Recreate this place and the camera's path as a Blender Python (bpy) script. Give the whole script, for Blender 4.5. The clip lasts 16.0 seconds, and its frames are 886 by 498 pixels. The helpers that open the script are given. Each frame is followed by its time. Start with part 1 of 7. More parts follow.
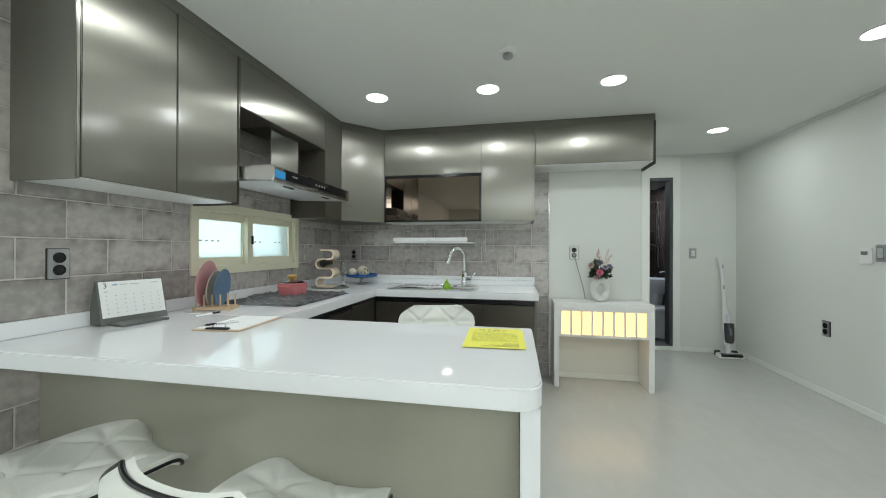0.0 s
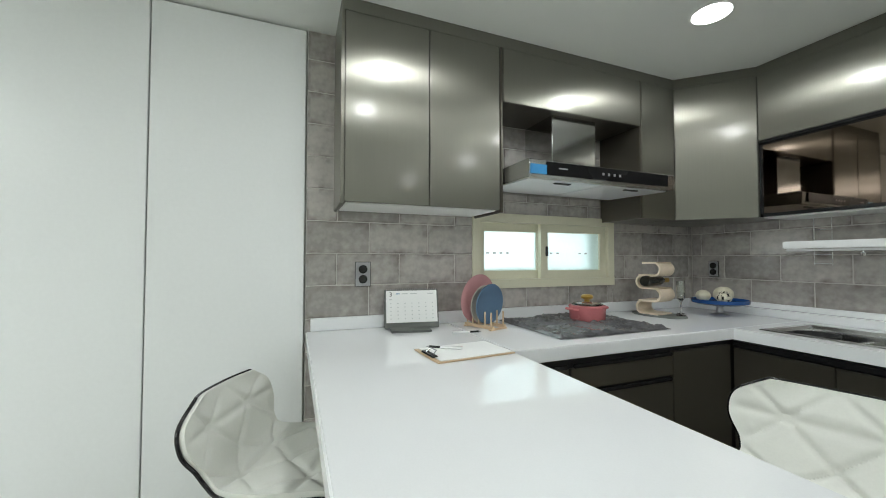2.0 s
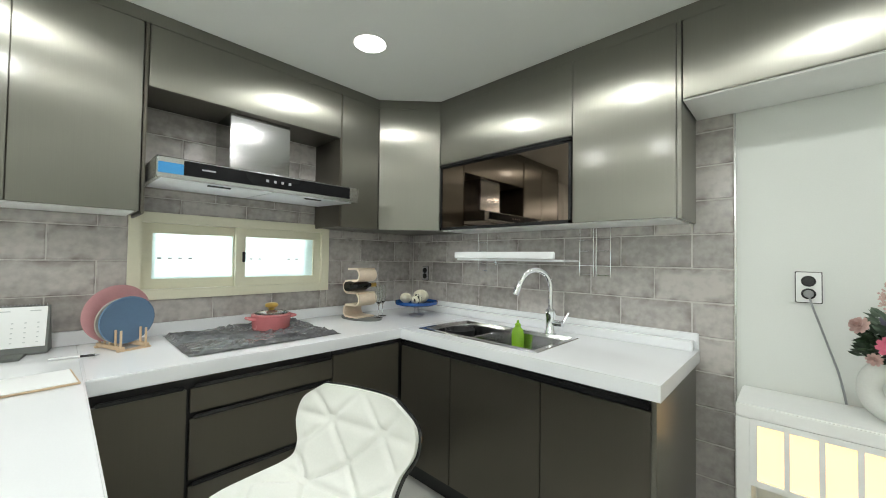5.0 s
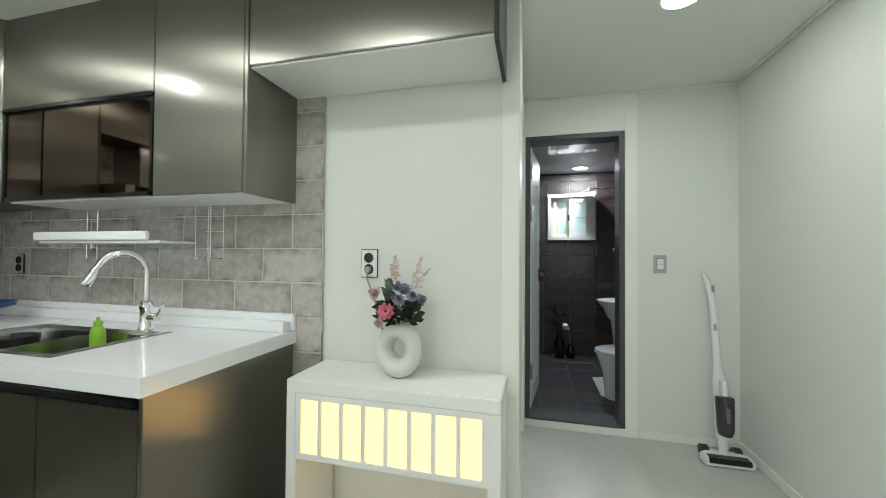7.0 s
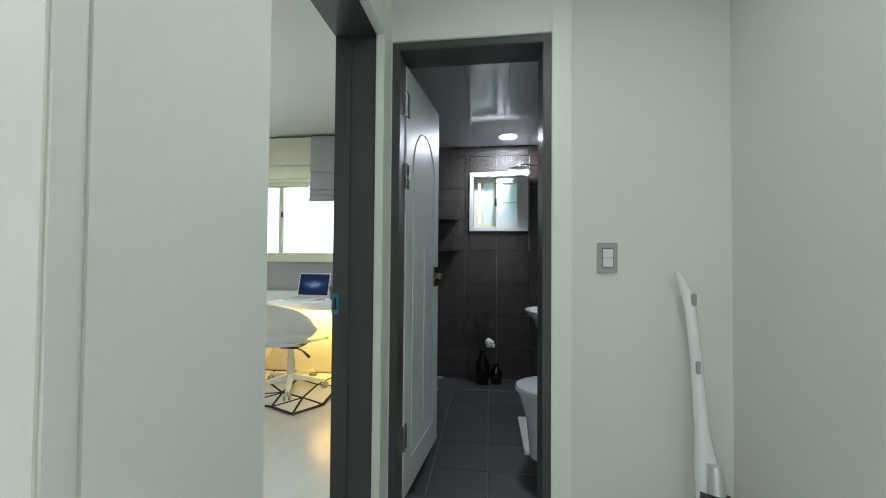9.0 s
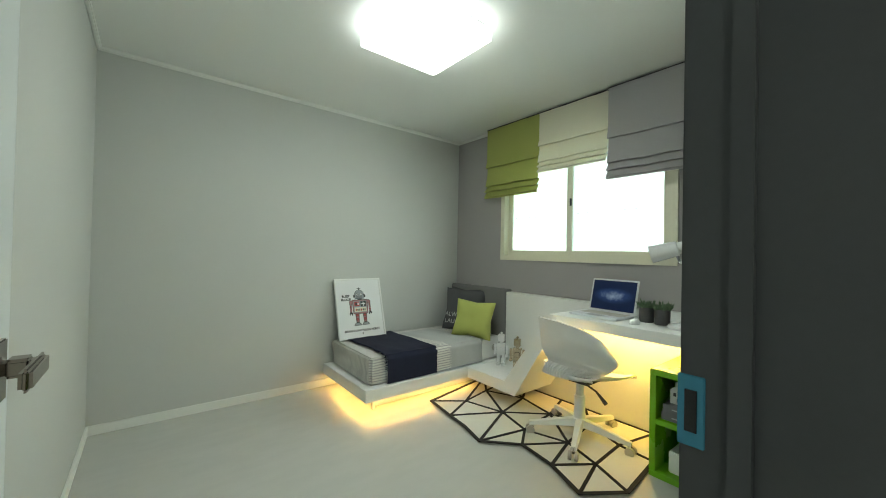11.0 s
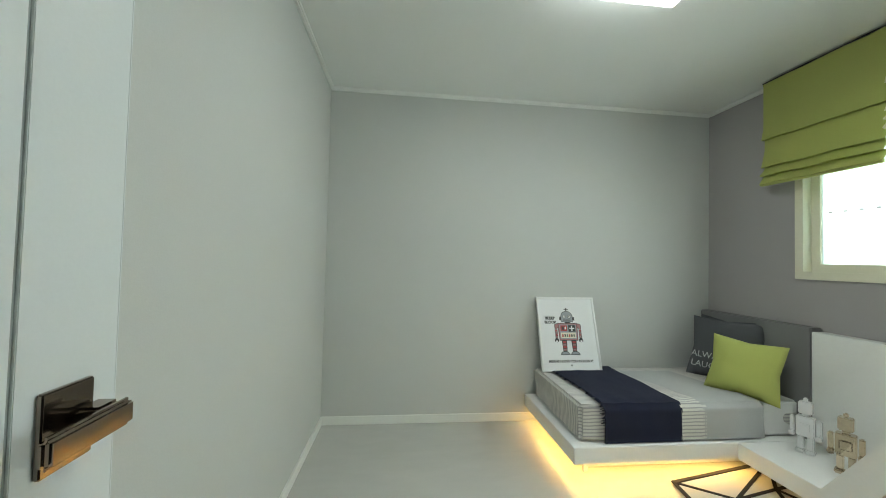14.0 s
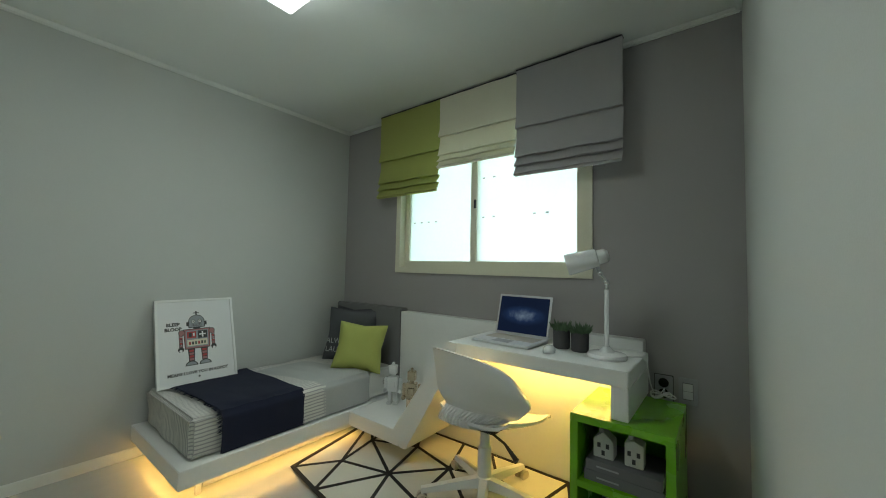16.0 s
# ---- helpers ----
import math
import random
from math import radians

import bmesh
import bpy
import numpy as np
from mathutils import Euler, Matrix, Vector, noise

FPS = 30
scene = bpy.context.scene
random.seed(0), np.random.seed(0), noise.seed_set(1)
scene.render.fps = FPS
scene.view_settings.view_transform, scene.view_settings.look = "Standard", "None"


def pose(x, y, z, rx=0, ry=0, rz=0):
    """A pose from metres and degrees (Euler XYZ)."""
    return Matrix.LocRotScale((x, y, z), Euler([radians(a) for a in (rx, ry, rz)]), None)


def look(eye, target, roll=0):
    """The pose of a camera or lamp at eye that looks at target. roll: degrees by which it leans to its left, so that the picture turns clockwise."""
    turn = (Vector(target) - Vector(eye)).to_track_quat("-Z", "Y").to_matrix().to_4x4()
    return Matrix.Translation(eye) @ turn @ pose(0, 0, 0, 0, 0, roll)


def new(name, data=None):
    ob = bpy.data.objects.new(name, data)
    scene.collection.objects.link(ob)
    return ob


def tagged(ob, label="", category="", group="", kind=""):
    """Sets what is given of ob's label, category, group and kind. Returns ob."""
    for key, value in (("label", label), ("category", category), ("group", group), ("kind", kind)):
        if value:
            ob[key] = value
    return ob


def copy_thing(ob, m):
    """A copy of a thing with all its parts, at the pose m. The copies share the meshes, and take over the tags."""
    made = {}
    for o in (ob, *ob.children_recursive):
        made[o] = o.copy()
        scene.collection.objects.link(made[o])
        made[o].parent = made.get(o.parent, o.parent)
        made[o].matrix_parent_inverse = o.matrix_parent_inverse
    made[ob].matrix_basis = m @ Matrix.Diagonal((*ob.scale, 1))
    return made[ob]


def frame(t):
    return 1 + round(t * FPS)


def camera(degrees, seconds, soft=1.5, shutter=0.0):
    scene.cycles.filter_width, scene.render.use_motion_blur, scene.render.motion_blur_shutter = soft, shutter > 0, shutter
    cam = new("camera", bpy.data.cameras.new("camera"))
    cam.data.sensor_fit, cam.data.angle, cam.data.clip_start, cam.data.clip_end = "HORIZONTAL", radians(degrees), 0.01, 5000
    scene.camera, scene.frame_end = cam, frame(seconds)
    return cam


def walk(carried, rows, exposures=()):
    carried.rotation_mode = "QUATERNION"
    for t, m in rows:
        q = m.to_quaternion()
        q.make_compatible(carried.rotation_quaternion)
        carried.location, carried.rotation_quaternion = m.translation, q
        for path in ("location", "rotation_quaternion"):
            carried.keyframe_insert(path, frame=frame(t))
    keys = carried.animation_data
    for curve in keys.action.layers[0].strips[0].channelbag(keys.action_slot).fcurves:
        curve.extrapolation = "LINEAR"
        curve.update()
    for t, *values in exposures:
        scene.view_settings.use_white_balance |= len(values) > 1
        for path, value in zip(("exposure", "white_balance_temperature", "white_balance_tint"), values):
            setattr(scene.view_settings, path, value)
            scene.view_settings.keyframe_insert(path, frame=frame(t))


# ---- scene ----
cam = camera(100.7, 16.0, 1.0)
PATH = [
    (0, (0.021, 0.145, 1.178), (-0.37, 2.106, 1.182), 0.2),
    (0.5, (0.002, 0.363, 1.175), (-0.772, 2.207, 1.195), 0.2),
    (1, (-0.015, 0.554, 1.187), (-1.293, 2.092, 1.209), 0.4),
    (1.5, (0.013, 0.769, 1.201), (-1.629, 1.911, 1.222), 0.3),
    (2, (0.076, 0.988, 1.193), (-1.784, 1.721, 1.247), 0.1),
    (2.5, (0.094, 1.176, 1.195), (-1.849, 1.647, 1.252), 0.4),
    (3, (0.148, 1.327, 1.218), (-1.79, 1.815, 1.278), 0.6),
    (3.2, (0.184, 1.373, 1.216), (-1.734, 1.936, 1.285), 0.5),
    (5.3, (0.597, 1.735, 1.254), (-0.659, 3.291, 1.291), 0.5),
    (5.5, (0.666, 1.783, 1.251), (-0.503, 3.405, 1.282), 0.2),
    (6, (0.823, 1.942, 1.215), (-0.107, 3.712, 1.255), 0.5),
    (6.5, (1.007, 2.1, 1.198), (0.306, 3.974, 1.234), 0.5),
    (7, (1.245, 2.244, 1.192), (0.762, 4.184, 1.227), 0.4),
    (7.5, (1.463, 2.456, 1.18), (1.151, 4.431, 1.214), 0.5),
    (8, (1.598, 2.76, 1.165), (1.446, 4.754, 1.2), 0.3),
    (8.2, (1.637, 2.884, 1.161), (1.518, 4.881, 1.198), 0.4),
    (10.3, (1.338, 4.143, 1.131), (0.344, 5.878, 1.176), 1.2),
    (10.5, (1.285, 4.197, 1.136), (0.129, 5.829, 1.169), 1.3),
    (11, (1.143, 4.314, 1.131), (-0.418, 5.565, 1.153), 1.2),
    (11.5, (0.995, 4.338, 1.129), (-0.85, 5.11, 1.138), 1.4),
    (12, (0.88, 4.341, 1.128), (-1.101, 4.614, 1.14), 1.4),
    (12.5, (0.781, 4.349, 1.134), (-1.213, 4.193, 1.151), 1.5),
    (13, (0.733, 4.389, 1.142), (-1.251, 4.137, 1.166), 1.7),
    (13.5, (0.716, 4.447, 1.135), (-1.281, 4.361, 1.184), 1.6),
    (14, (0.728, 4.566, 1.145), (-1.259, 4.787, 1.202), 1.4),
    (14.5, (0.74, 4.659, 1.134), (-1.155, 5.292, 1.221), 1.5),
    (15, (0.779, 4.756, 1.129), (-0.957, 5.743, 1.228), 1.2),
    (15.5, (0.799, 4.804, 1.122), (-0.692, 6.132, 1.228), 1.4),
    (16, (0.835, 4.853, 1.124), (-0.387, 6.433, 1.225), 1.2),
]
walk(cam, [(t, look(eye, target, roll)) for t, eye, target, roll in PATH],
     [(0, -0.12, 6400, 12), (2, -0.14, 6500, 13), (3, -0.27, 6550, 13), (4.2, 0, 6650, 13), (5.5, 0.35, 6650, 13), (7, 0.15, 6650, 9), (8.2, -0.05, 6350, 12), (10.3, 0.1, 6600, 5), (10.9, -0.2, 6800, 3), (11.5, -0.42, 6950, 3),
      (12, -0.2, 6800, 4), (12.5, -0.1, 6650, 7), (13.5, -0.1, 6600, 8), (14.5, -0.25, 6650, 6), (15.5, -0.75, 6650, 3), (16, -1.0, 6600, 3)])

# ---- plan ----
XL, YS, ZC = -1.79, 3.727, 2.30        # kitchen: window wall, sink wall, ceiling
XE, XR, YB = 1.176, 2.49, 4.925         # hall: end of the console wall, long side wall, bathroom wall
BX0, BX1, BY0, BY1, BZ = -1.875, 0.905, 4.045, 6.93, 2.33   # bedroom
TX0, TX1, TY0, TY1, TZ = 1.06, 2.33, 5.06, 6.93, 2.20       # bathroom
SY = -3.4                              # living room end behind the start
CT = 0.847                             # worktop height

# ---- light ----
world = bpy.data.worlds.new("world")
scene.world = world
world.use_nodes = True
wn = world.node_tree.nodes
sky = wn.new("ShaderNodeTexSky")
sky.sky_type, sky.sun_disc = "NISHITA", False
sky.sun_elevation, sky.sun_rotation = radians(40), radians(150)
world.node_tree.links.new(sky.outputs["Color"], wn["Background"].inputs["Color"])
wn["Background"].inputs["Strength"].default_value = 0.12

LED, WARM, DAY = (0.94, 1.0, 0.98), (1.0, 0.58, 0.15), (0.93, 1.0, 1.0)
P_DOWN, P_LIVING, P_BED, P_BATH, P_HALL = 4.1, 68, 7.0, 15, 5.3


def area_lamp(name, m, sx, sy, watts, color=LED, shape="RECTANGLE"):
    data = bpy.data.lights.new(name, "AREA")
    data.shape, data.size, data.energy, data.color = shape, sx, watts, color
    if shape in ("RECTANGLE", "ELLIPSE"):
        data.size_y = sy
    ob = new(name, data)
    ob.matrix_world = m
    return ob


DOWNLIGHTS = [(-0.988, 2.70), (-0.176, 2.71), (0.646, 2.73), (1.85, 3.98), (1.845, 2.41),
              (-0.95, 1.43), (-0.35, 1.43), (0.25, -0.2), (1.845, 0.6)]
for x, y in DOWNLIGHTS:
    area_lamp("downlight_lamp", pose(x, y, ZC - 0.012), 0.13, 0.13, P_DOWN if y < 3.5 else P_HALL, LED, "DISK")
area_lamp("living_lamp", pose(0.3, -1.9, ZC - 0.06), 1.6, 1.2, P_LIVING)
area_lamp("bedroom_lamp", pose(-0.44, 5.43, 2.225), 0.46, 0.46, P_BED)
area_lamp("bathroom_lamp", pose(1.75, 6.66, TZ - 0.015), 0.11, 0.11, P_BATH, (0.82, 0.9, 1.0), "DISK")
area_lamp("bedroom_daylight", pose(-0.5, 7.03, 1.55, -90, 0, 0), 1.4, 0.85, 29, DAY)
area_lamp("kitchen_daylight", pose(XL - 0.1, 2.42, 1.26, 0, -90, 0), 0.25, 0.8, 3.2, DAY)
area_lamp("bed_strip_side", pose(-1.17, 6.0, 0.098, 0, 0, 0), 0.02, 0.95, 3.6, WARM)
area_lamp("bed_strip_end", pose(-1.5, 5.55, 0.098, 0, 0, 0), 0.6, 0.02, 3.0, WARM)
area_lamp("desk_strip", pose(0.1, 6.74, 0.672, 0, 0, 0), 0.7, 0.02, 8.5, WARM)
area_lamp("console_glow", pose(0.742, 3.50, 0.43, 0, 0, 0), 0.6, 0.05, 0.25, WARM)

# ---- materials ----
def mat(name, col, rough=0.5, metal=0.0, var=0.06, scale=3.0, fine=60.0, bump=0.0, stretch=(1, 1, 1), rvar=0.08, island=0.0, obrand=0.0, **more):
    """A surface with stains at a large scale, grain at a fine one, uneven gloss and a little relief."""
    m = bpy.data.materials.new(name)
    m.use_nodes = True
    t = m.node_tree
    n, ln = t.nodes, t.links
    b = n["Principled BSDF"]
    co, mp = n.new("ShaderNodeTexCoord"), n.new("ShaderNodeMapping")
    mp.inputs["Scale"].default_value = stretch
    ln.new(co.outputs["Object"], mp.inputs["Vector"])
    big, small = n.new("ShaderNodeTexNoise"), n.new("ShaderNodeTexNoise")
    for tex, s, d in ((big, scale, 4), (small, fine, 3)):
        tex.inputs["Scale"].default_value, tex.inputs["Detail"].default_value = s, d
        ln.new(mp.outputs["Vector"], tex.inputs["Vector"])
    add = n.new("ShaderNodeMath")
    add.operation, add.inputs[1].default_value = "MULTIPLY_ADD", 0.5
    ln.new(small.outputs["Fac"], add.inputs[0])
    half = n.new("ShaderNodeMath")
    half.operation, half.inputs[1].default_value = "MULTIPLY", 0.5
    ln.new(big.outputs["Fac"], half.inputs[0])
    ln.new(half.outputs[0], add.inputs[2])
    last = add
    if obrand:
        inf, r = n.new("ShaderNodeObjectInfo"), n.new("ShaderNodeMath")
        r.operation, r.inputs[1].default_value = "MULTIPLY_ADD", obrand
        ln.new(inf.outputs["Random"], r.inputs[0])
        ln.new(add.outputs[0], r.inputs[2])
        last = n.new("ShaderNodeMath")
        last.operation, last.inputs[1].default_value = "SUBTRACT", obrand / 2
        ln.new(r.outputs[0], last.inputs[0])
    ramp = n.new("ShaderNodeValToRGB")
    ramp.color_ramp.elements[0].position, ramp.color_ramp.elements[1].position = 0.3, 0.7
    ramp.color_ramp.elements[0].color = (*[max(0, c * (1 - var)) for c in col], 1)
    ramp.color_ramp.elements[1].color = (*[min(1, c * (1 + var)) for c in col], 1)
    ln.new(last.outputs[0], ramp.inputs["Fac"])
    ln.new(ramp.outputs["Color"], b.inputs["Base Color"])
    ro = n.new("ShaderNodeMapRange")
    ro.inputs["To Min"].default_value, ro.inputs["To Max"].default_value = max(0.02, rough - rvar), min(1, rough + rvar)
    ln.new(big.outputs["Fac"], ro.inputs["Value"])
    ln.new(ro.outputs[0], b.inputs["Roughness"])
    b.inputs["Metallic"].default_value = metal
    if bump:
        bp = n.new("ShaderNodeBump")
        bp.inputs["Strength"].default_value, bp.inputs["Distance"].default_value = bump, 0.002
        ln.new(small.outputs["Fac"], bp.inputs["Height"])
        ln.new(bp.outputs["Normal"], b.inputs["Normal"])
    for k, v in more.items():
        b.inputs[k.replace("_", " ")].default_value = v
    return m


def glow(name, col, strength):
    m = bpy.data.materials.new(name)
    m.use_nodes = True
    b = m.node_tree.nodes["Principled BSDF"]
    b.inputs["Base Color"].default_value = (*col, 1)
    b.inputs["Specular IOR Level"].default_value = 0.15
    b.inputs["Emission Color"].default_value, b.inputs["Emission Strength"].default_value = (*col, 1), strength
    return m


def clear(name, col, rough=0.02, ior=1.45):
    m = bpy.data.materials.new(name)
    m.use_nodes = True
    b = m.node_tree.nodes["Principled BSDF"]
    b.inputs["Base Color"].default_value, b.inputs["Roughness"].default_value = (*col, 1), rough
    b.inputs["Transmission Weight"].default_value, b.inputs["IOR"].default_value = 1.0, ior
    return m


WALLC = (0.70, 0.72, 0.685)
M = {
    "wall": mat("wallpaper_white", WALLC, 0.75, var=0.025, scale=1.2, fine=220, bump=0.12),
    "wallbed": mat("wallpaper_pale_grey", (0.545, 0.56, 0.535), 0.8, var=0.03, scale=1.5, fine=260, bump=0.15),
    "wallgrey": mat("wallpaper_warm_grey", (0.36, 0.345, 0.34), 0.8, var=0.05, scale=2, fine=300, bump=0.2),
    "ceil": mat("ceiling_paper", (0.76, 0.78, 0.75), 0.85, var=0.02, scale=1, fine=200, bump=0.1),
    "floor": mat("floor_stone_vinyl", (0.505, 0.51, 0.475), 0.25, var=0.05, scale=1.1, fine=6, bump=0.01, stretch=(2.2, 0.8, 1), rvar=0.03),
    "trim": mat("white_trim", (0.78, 0.80, 0.76), 0.4, var=0.02),
    "closet": mat("closet_white", (0.80, 0.82, 0.82), 0.35, var=0.02, scale=1),
    "tile": mat("glazed_grey_tile", (0.41, 0.385, 0.365), 0.16, var=0.24, scale=9, fine=34, bump=0.2, rvar=0.09, obrand=0.35),
    "grout": mat("grout", (0.54, 0.52, 0.49), 0.8, var=0.08, fine=150),
    "steel": mat("brushed_bronze_steel", (0.215, 0.21, 0.18), 0.33, 0.95, var=0.035, scale=4, fine=14, stretch=(90, 90, 0.6), rvar=0.01, Anisotropic=0.88, Coat_Weight=0.65, Coat_Roughness=0.135),
    "steeldark": mat("dark_bronze_laminate", (0.125, 0.114, 0.092), 0.30, 0.7, var=0.035, scale=4, fine=14, stretch=(90, 90, 0.6), rvar=0.02, Anisotropic=0.8),
    "darkedge": mat("dark_edge", (0.045, 0.043, 0.04), 0.4, 0.3),
    "black": mat("black_gloss", (0.012, 0.012, 0.013), 0.15),
    "blackm": mat("black_matte", (0.02, 0.02, 0.021), 0.5),
    "worktop": mat("white_engineered_stone", (0.80, 0.815, 0.83), 0.055, var=0.02, scale=5, fine=240, rvar=0.012),
    "white": mat("white_satin", (0.80, 0.81, 0.79), 0.35, var=0.02),
    "whitegloss": mat("white_gloss_plastic", (0.80, 0.81, 0.81), 0.15, var=0.015),
    "cream": mat("cream_window_frame", (0.72, 0.70, 0.55), 0.35, var=0.03),
    "chrome": mat("chrome", (0.85, 0.86, 0.88), 0.06, 1.0, var=0.02, rvar=0.02),
    "stainless": mat("stainless", (0.58, 0.58, 0.58), 0.2, 1.0, var=0.06, fine=60, bump=0.02, stretch=(0.6, 0.6, 30), Anisotropic=0.7),
    "sinksteel": mat("pressed_sink_steel", (0.70, 0.70, 0.70), 0.16, 1.0, var=0.04, fine=90, bump=0.03),
    "ductsteel": mat("dark_brushed_duct", (0.60, 0.60, 0.60), 0.13, 1.0, var=0.05, fine=30, stretch=(0.6, 0.6, 40), rvar=0.02, Anisotropic=0.6),
    "blackstrip": mat("black_control_glass", (0.010, 0.010, 0.011), 0.25, Specular_IOR_Level=0.12),
    "smoke": mat("brown_glass", (0.20, 0.155, 0.125), 0.03, 1.0, var=0.03, rvar=0.005),
    "leather": mat("white_leather", (0.78, 0.79, 0.74), 0.42, var=0.03, fine=160, bump=0.12),
    "wood": mat("pale_wood", (0.62, 0.46, 0.30), 0.5, var=0.14, scale=4, fine=40, bump=0.1, stretch=(1, 8, 1)),
    "maple": mat("bent_maple", (0.72, 0.60, 0.47), 0.45, var=0.10, scale=5, fine=45, stretch=(8, 1, 1)),
    "pink": mat("pink_enamel", (0.62, 0.20, 0.21), 0.25, var=0.04),
    "pinkplate": mat("dusty_pink_ceramic", (0.58, 0.30, 0.31), 0.4, var=0.05),
    "blueplate": mat("slate_blue_ceramic", (0.11, 0.19, 0.30), 0.4, var=0.05),
    "greyplate": mat("sand_ceramic", (0.50, 0.46, 0.40), 0.4, var=0.05),
    "paper": mat("paper", (0.82, 0.83, 0.82), 0.7, var=0.015),
    "yellow": mat("yellow_paper", (0.83, 0.80, 0.12), 0.65, var=0.03),
    "ink": mat("ink", (0.05, 0.05, 0.05), 0.6),
    "inksoft": mat("soft_ink", (0.28, 0.29, 0.29), 0.6),
    "inkfaint": mat("faint_ink", (0.52, 0.54, 0.54), 0.6),
    "inkolive": mat("ink_on_yellow", (0.56, 0.54, 0.13), 0.6),
    "inkblue": mat("blue_ink", (0.08, 0.25, 0.42), 0.6),
    "greycard": mat("grey_card", (0.13, 0.14, 0.13), 0.6, var=0.05),
    "film": mat("crumpled_film", (0.10, 0.10, 0.105), 0.07, var=0.5, scale=16, fine=40, bump=0.6, rvar=0.05),
    "dullsteel": mat("outlet_plate_steel", (0.40, 0.40, 0.42), 0.35, 0.6, var=0.05),
    "soap": mat("green_soap", (0.22, 0.45, 0.03), 0.2, var=0.05),
    "cobalt": mat("cobalt_enamel", (0.015, 0.075, 0.26), 0.2, var=0.04),
    "bone": mat("bone_ceramic", (0.70, 0.66, 0.52), 0.4, var=0.08, fine=30),
    "sticker": mat("blue_sticker", (0.03, 0.25, 0.55), 0.3),
    "vase": mat("stoneware_white", (0.64, 0.65, 0.61), 0.75, var=0.05, fine=180, bump=0.3),
    "leaf": mat("dark_leaf", (0.022, 0.042, 0.02), 0.45, var=0.35, fine=40),
    "leaf2": mat("grey_green_leaf", (0.12, 0.17, 0.12), 0.55, var=0.25, fine=40),
    "petalpink": mat("pink_petal", (0.62, 0.16, 0.24), 0.6, var=0.18, fine=60),
    "petalmauve": mat("mauve_petal", (0.27, 0.26, 0.35), 0.6, var=0.2, fine=60),
    "petalblush": mat("blush_petal", (0.60, 0.42, 0.38), 0.6, var=0.15, fine=60),
    "frame": mat("charcoal_door_frame", (0.060, 0.063, 0.069), 0.42, var=0.05, fine=120, bump=0.05),
    "doorpaint": mat("white_door_film", (0.66, 0.70, 0.70), 0.38, var=0.02, fine=150, bump=0.05),
    "groove": mat("groove_grey", (0.28, 0.31, 0.30), 0.6),
    "bathtile": mat("brown_bath_tile", (0.055, 0.043, 0.038), 0.20, var=0.25, scale=5, fine=60, bump=0.25, obrand=0.3),
    "bathrelief": mat("relief_bath_tile", (0.062, 0.053, 0.048), 0.10, var=0.25, scale=8, fine=75, bump=1.0, stretch=(1, 1, 1.35), rvar=0.03, obrand=0.2),
    "bathgrout": mat("bath_grout", (0.27, 0.26, 0.255), 0.8),
    "bathfloor": mat("slate_floor_tile", (0.05, 0.05, 0.054), 0.42, var=0.2, scale=5, fine=60, bump=0.2, obrand=0.25),
    "bathceil": mat("glossy_panel_ceiling", (0.55, 0.56, 0.60), 0.07, var=0.02, rvar=0.02),
    "porcelain": mat("porcelain", (0.80, 0.82, 0.84), 0.07, var=0.01, rvar=0.02),
    "nickel": mat("smoked_nickel", (0.26, 0.22, 0.185), 0.11, 1.0, var=0.04, rvar=0.03),
    "clearsmoke": mat("smoked_plastic", (0.045, 0.045, 0.05), 0.12, var=0.2, scale=20),
    "navy": mat("navy_knit", (0.004, 0.007, 0.025), 0.95, var=0.25, fine=240, bump=0.5),
    "sheet": mat("pale_grey_sheet", (0.68, 0.68, 0.65), 0.9, var=0.05, fine=260, bump=0.25),
    "throw": mat("grey_throw", (0.42, 0.43, 0.42), 0.9, var=0.1, fine=200, bump=0.35),
    "cushdark": mat("charcoal_cushion", (0.085, 0.09, 0.098), 0.95, var=0.1, fine=260, bump=0.3),
    "cushlime": mat("lime_cushion", (0.41, 0.45, 0.12), 0.9, var=0.06, fine=260, bump=0.3),
    "blindlime": mat("lime_blind", (0.42, 0.455, 0.135), 0.9, var=0.07, scale=2, fine=300, bump=0.25),
    "blindcream": mat("cream_blind", (0.84, 0.82, 0.68), 0.9, var=0.04, scale=2, fine=300, bump=0.25),
    "blindgrey": mat("grey_blind", (0.40, 0.39, 0.39), 0.9, var=0.05, scale=2, fine=300, bump=0.25),
    "limegloss": mat("lime_lacquer", (0.16, 0.43, 0.015), 0.28, var=0.04),
    "rug": mat("cream_wool_rug", (0.66, 0.65, 0.58), 0.95, var=0.06, fine=200, bump=0.7),
    "rugblack": mat("black_wool", (0.018, 0.017, 0.016), 0.95, var=0.3, fine=240, bump=0.7),
    "headboard": mat("grey_headboard", (0.20, 0.20, 0.20), 0.9, var=0.07, fine=260, bump=0.25),
    "goldbot": mat("mirror_bronze", (0.62, 0.52, 0.39), 0.07, 1.0, var=0.1, rvar=0.04),
    "screen": glow("laptop_screen", (0.006, 0.014, 0.045), 0.4),
    "aluminium": mat("aluminium", (0.74, 0.75, 0.77), 0.3, 0.7, var=0.02),
    "concrete": mat("concrete_pot", (0.075, 0.075, 0.08), 0.8, var=0.12, fine=80, bump=0.3),
    "succulent": mat("succulent", (0.07, 0.13, 0.06), 0.55, var=0.3, fine=60),
    "bookgrey": mat("book_grey", (0.15, 0.15, 0.16), 0.6, var=0.06),
    "red": mat("print_red", (0.42, 0.06, 0.06), 0.6),
    "printgrey": mat("print_grey", (0.30, 0.32, 0.34), 0.5),
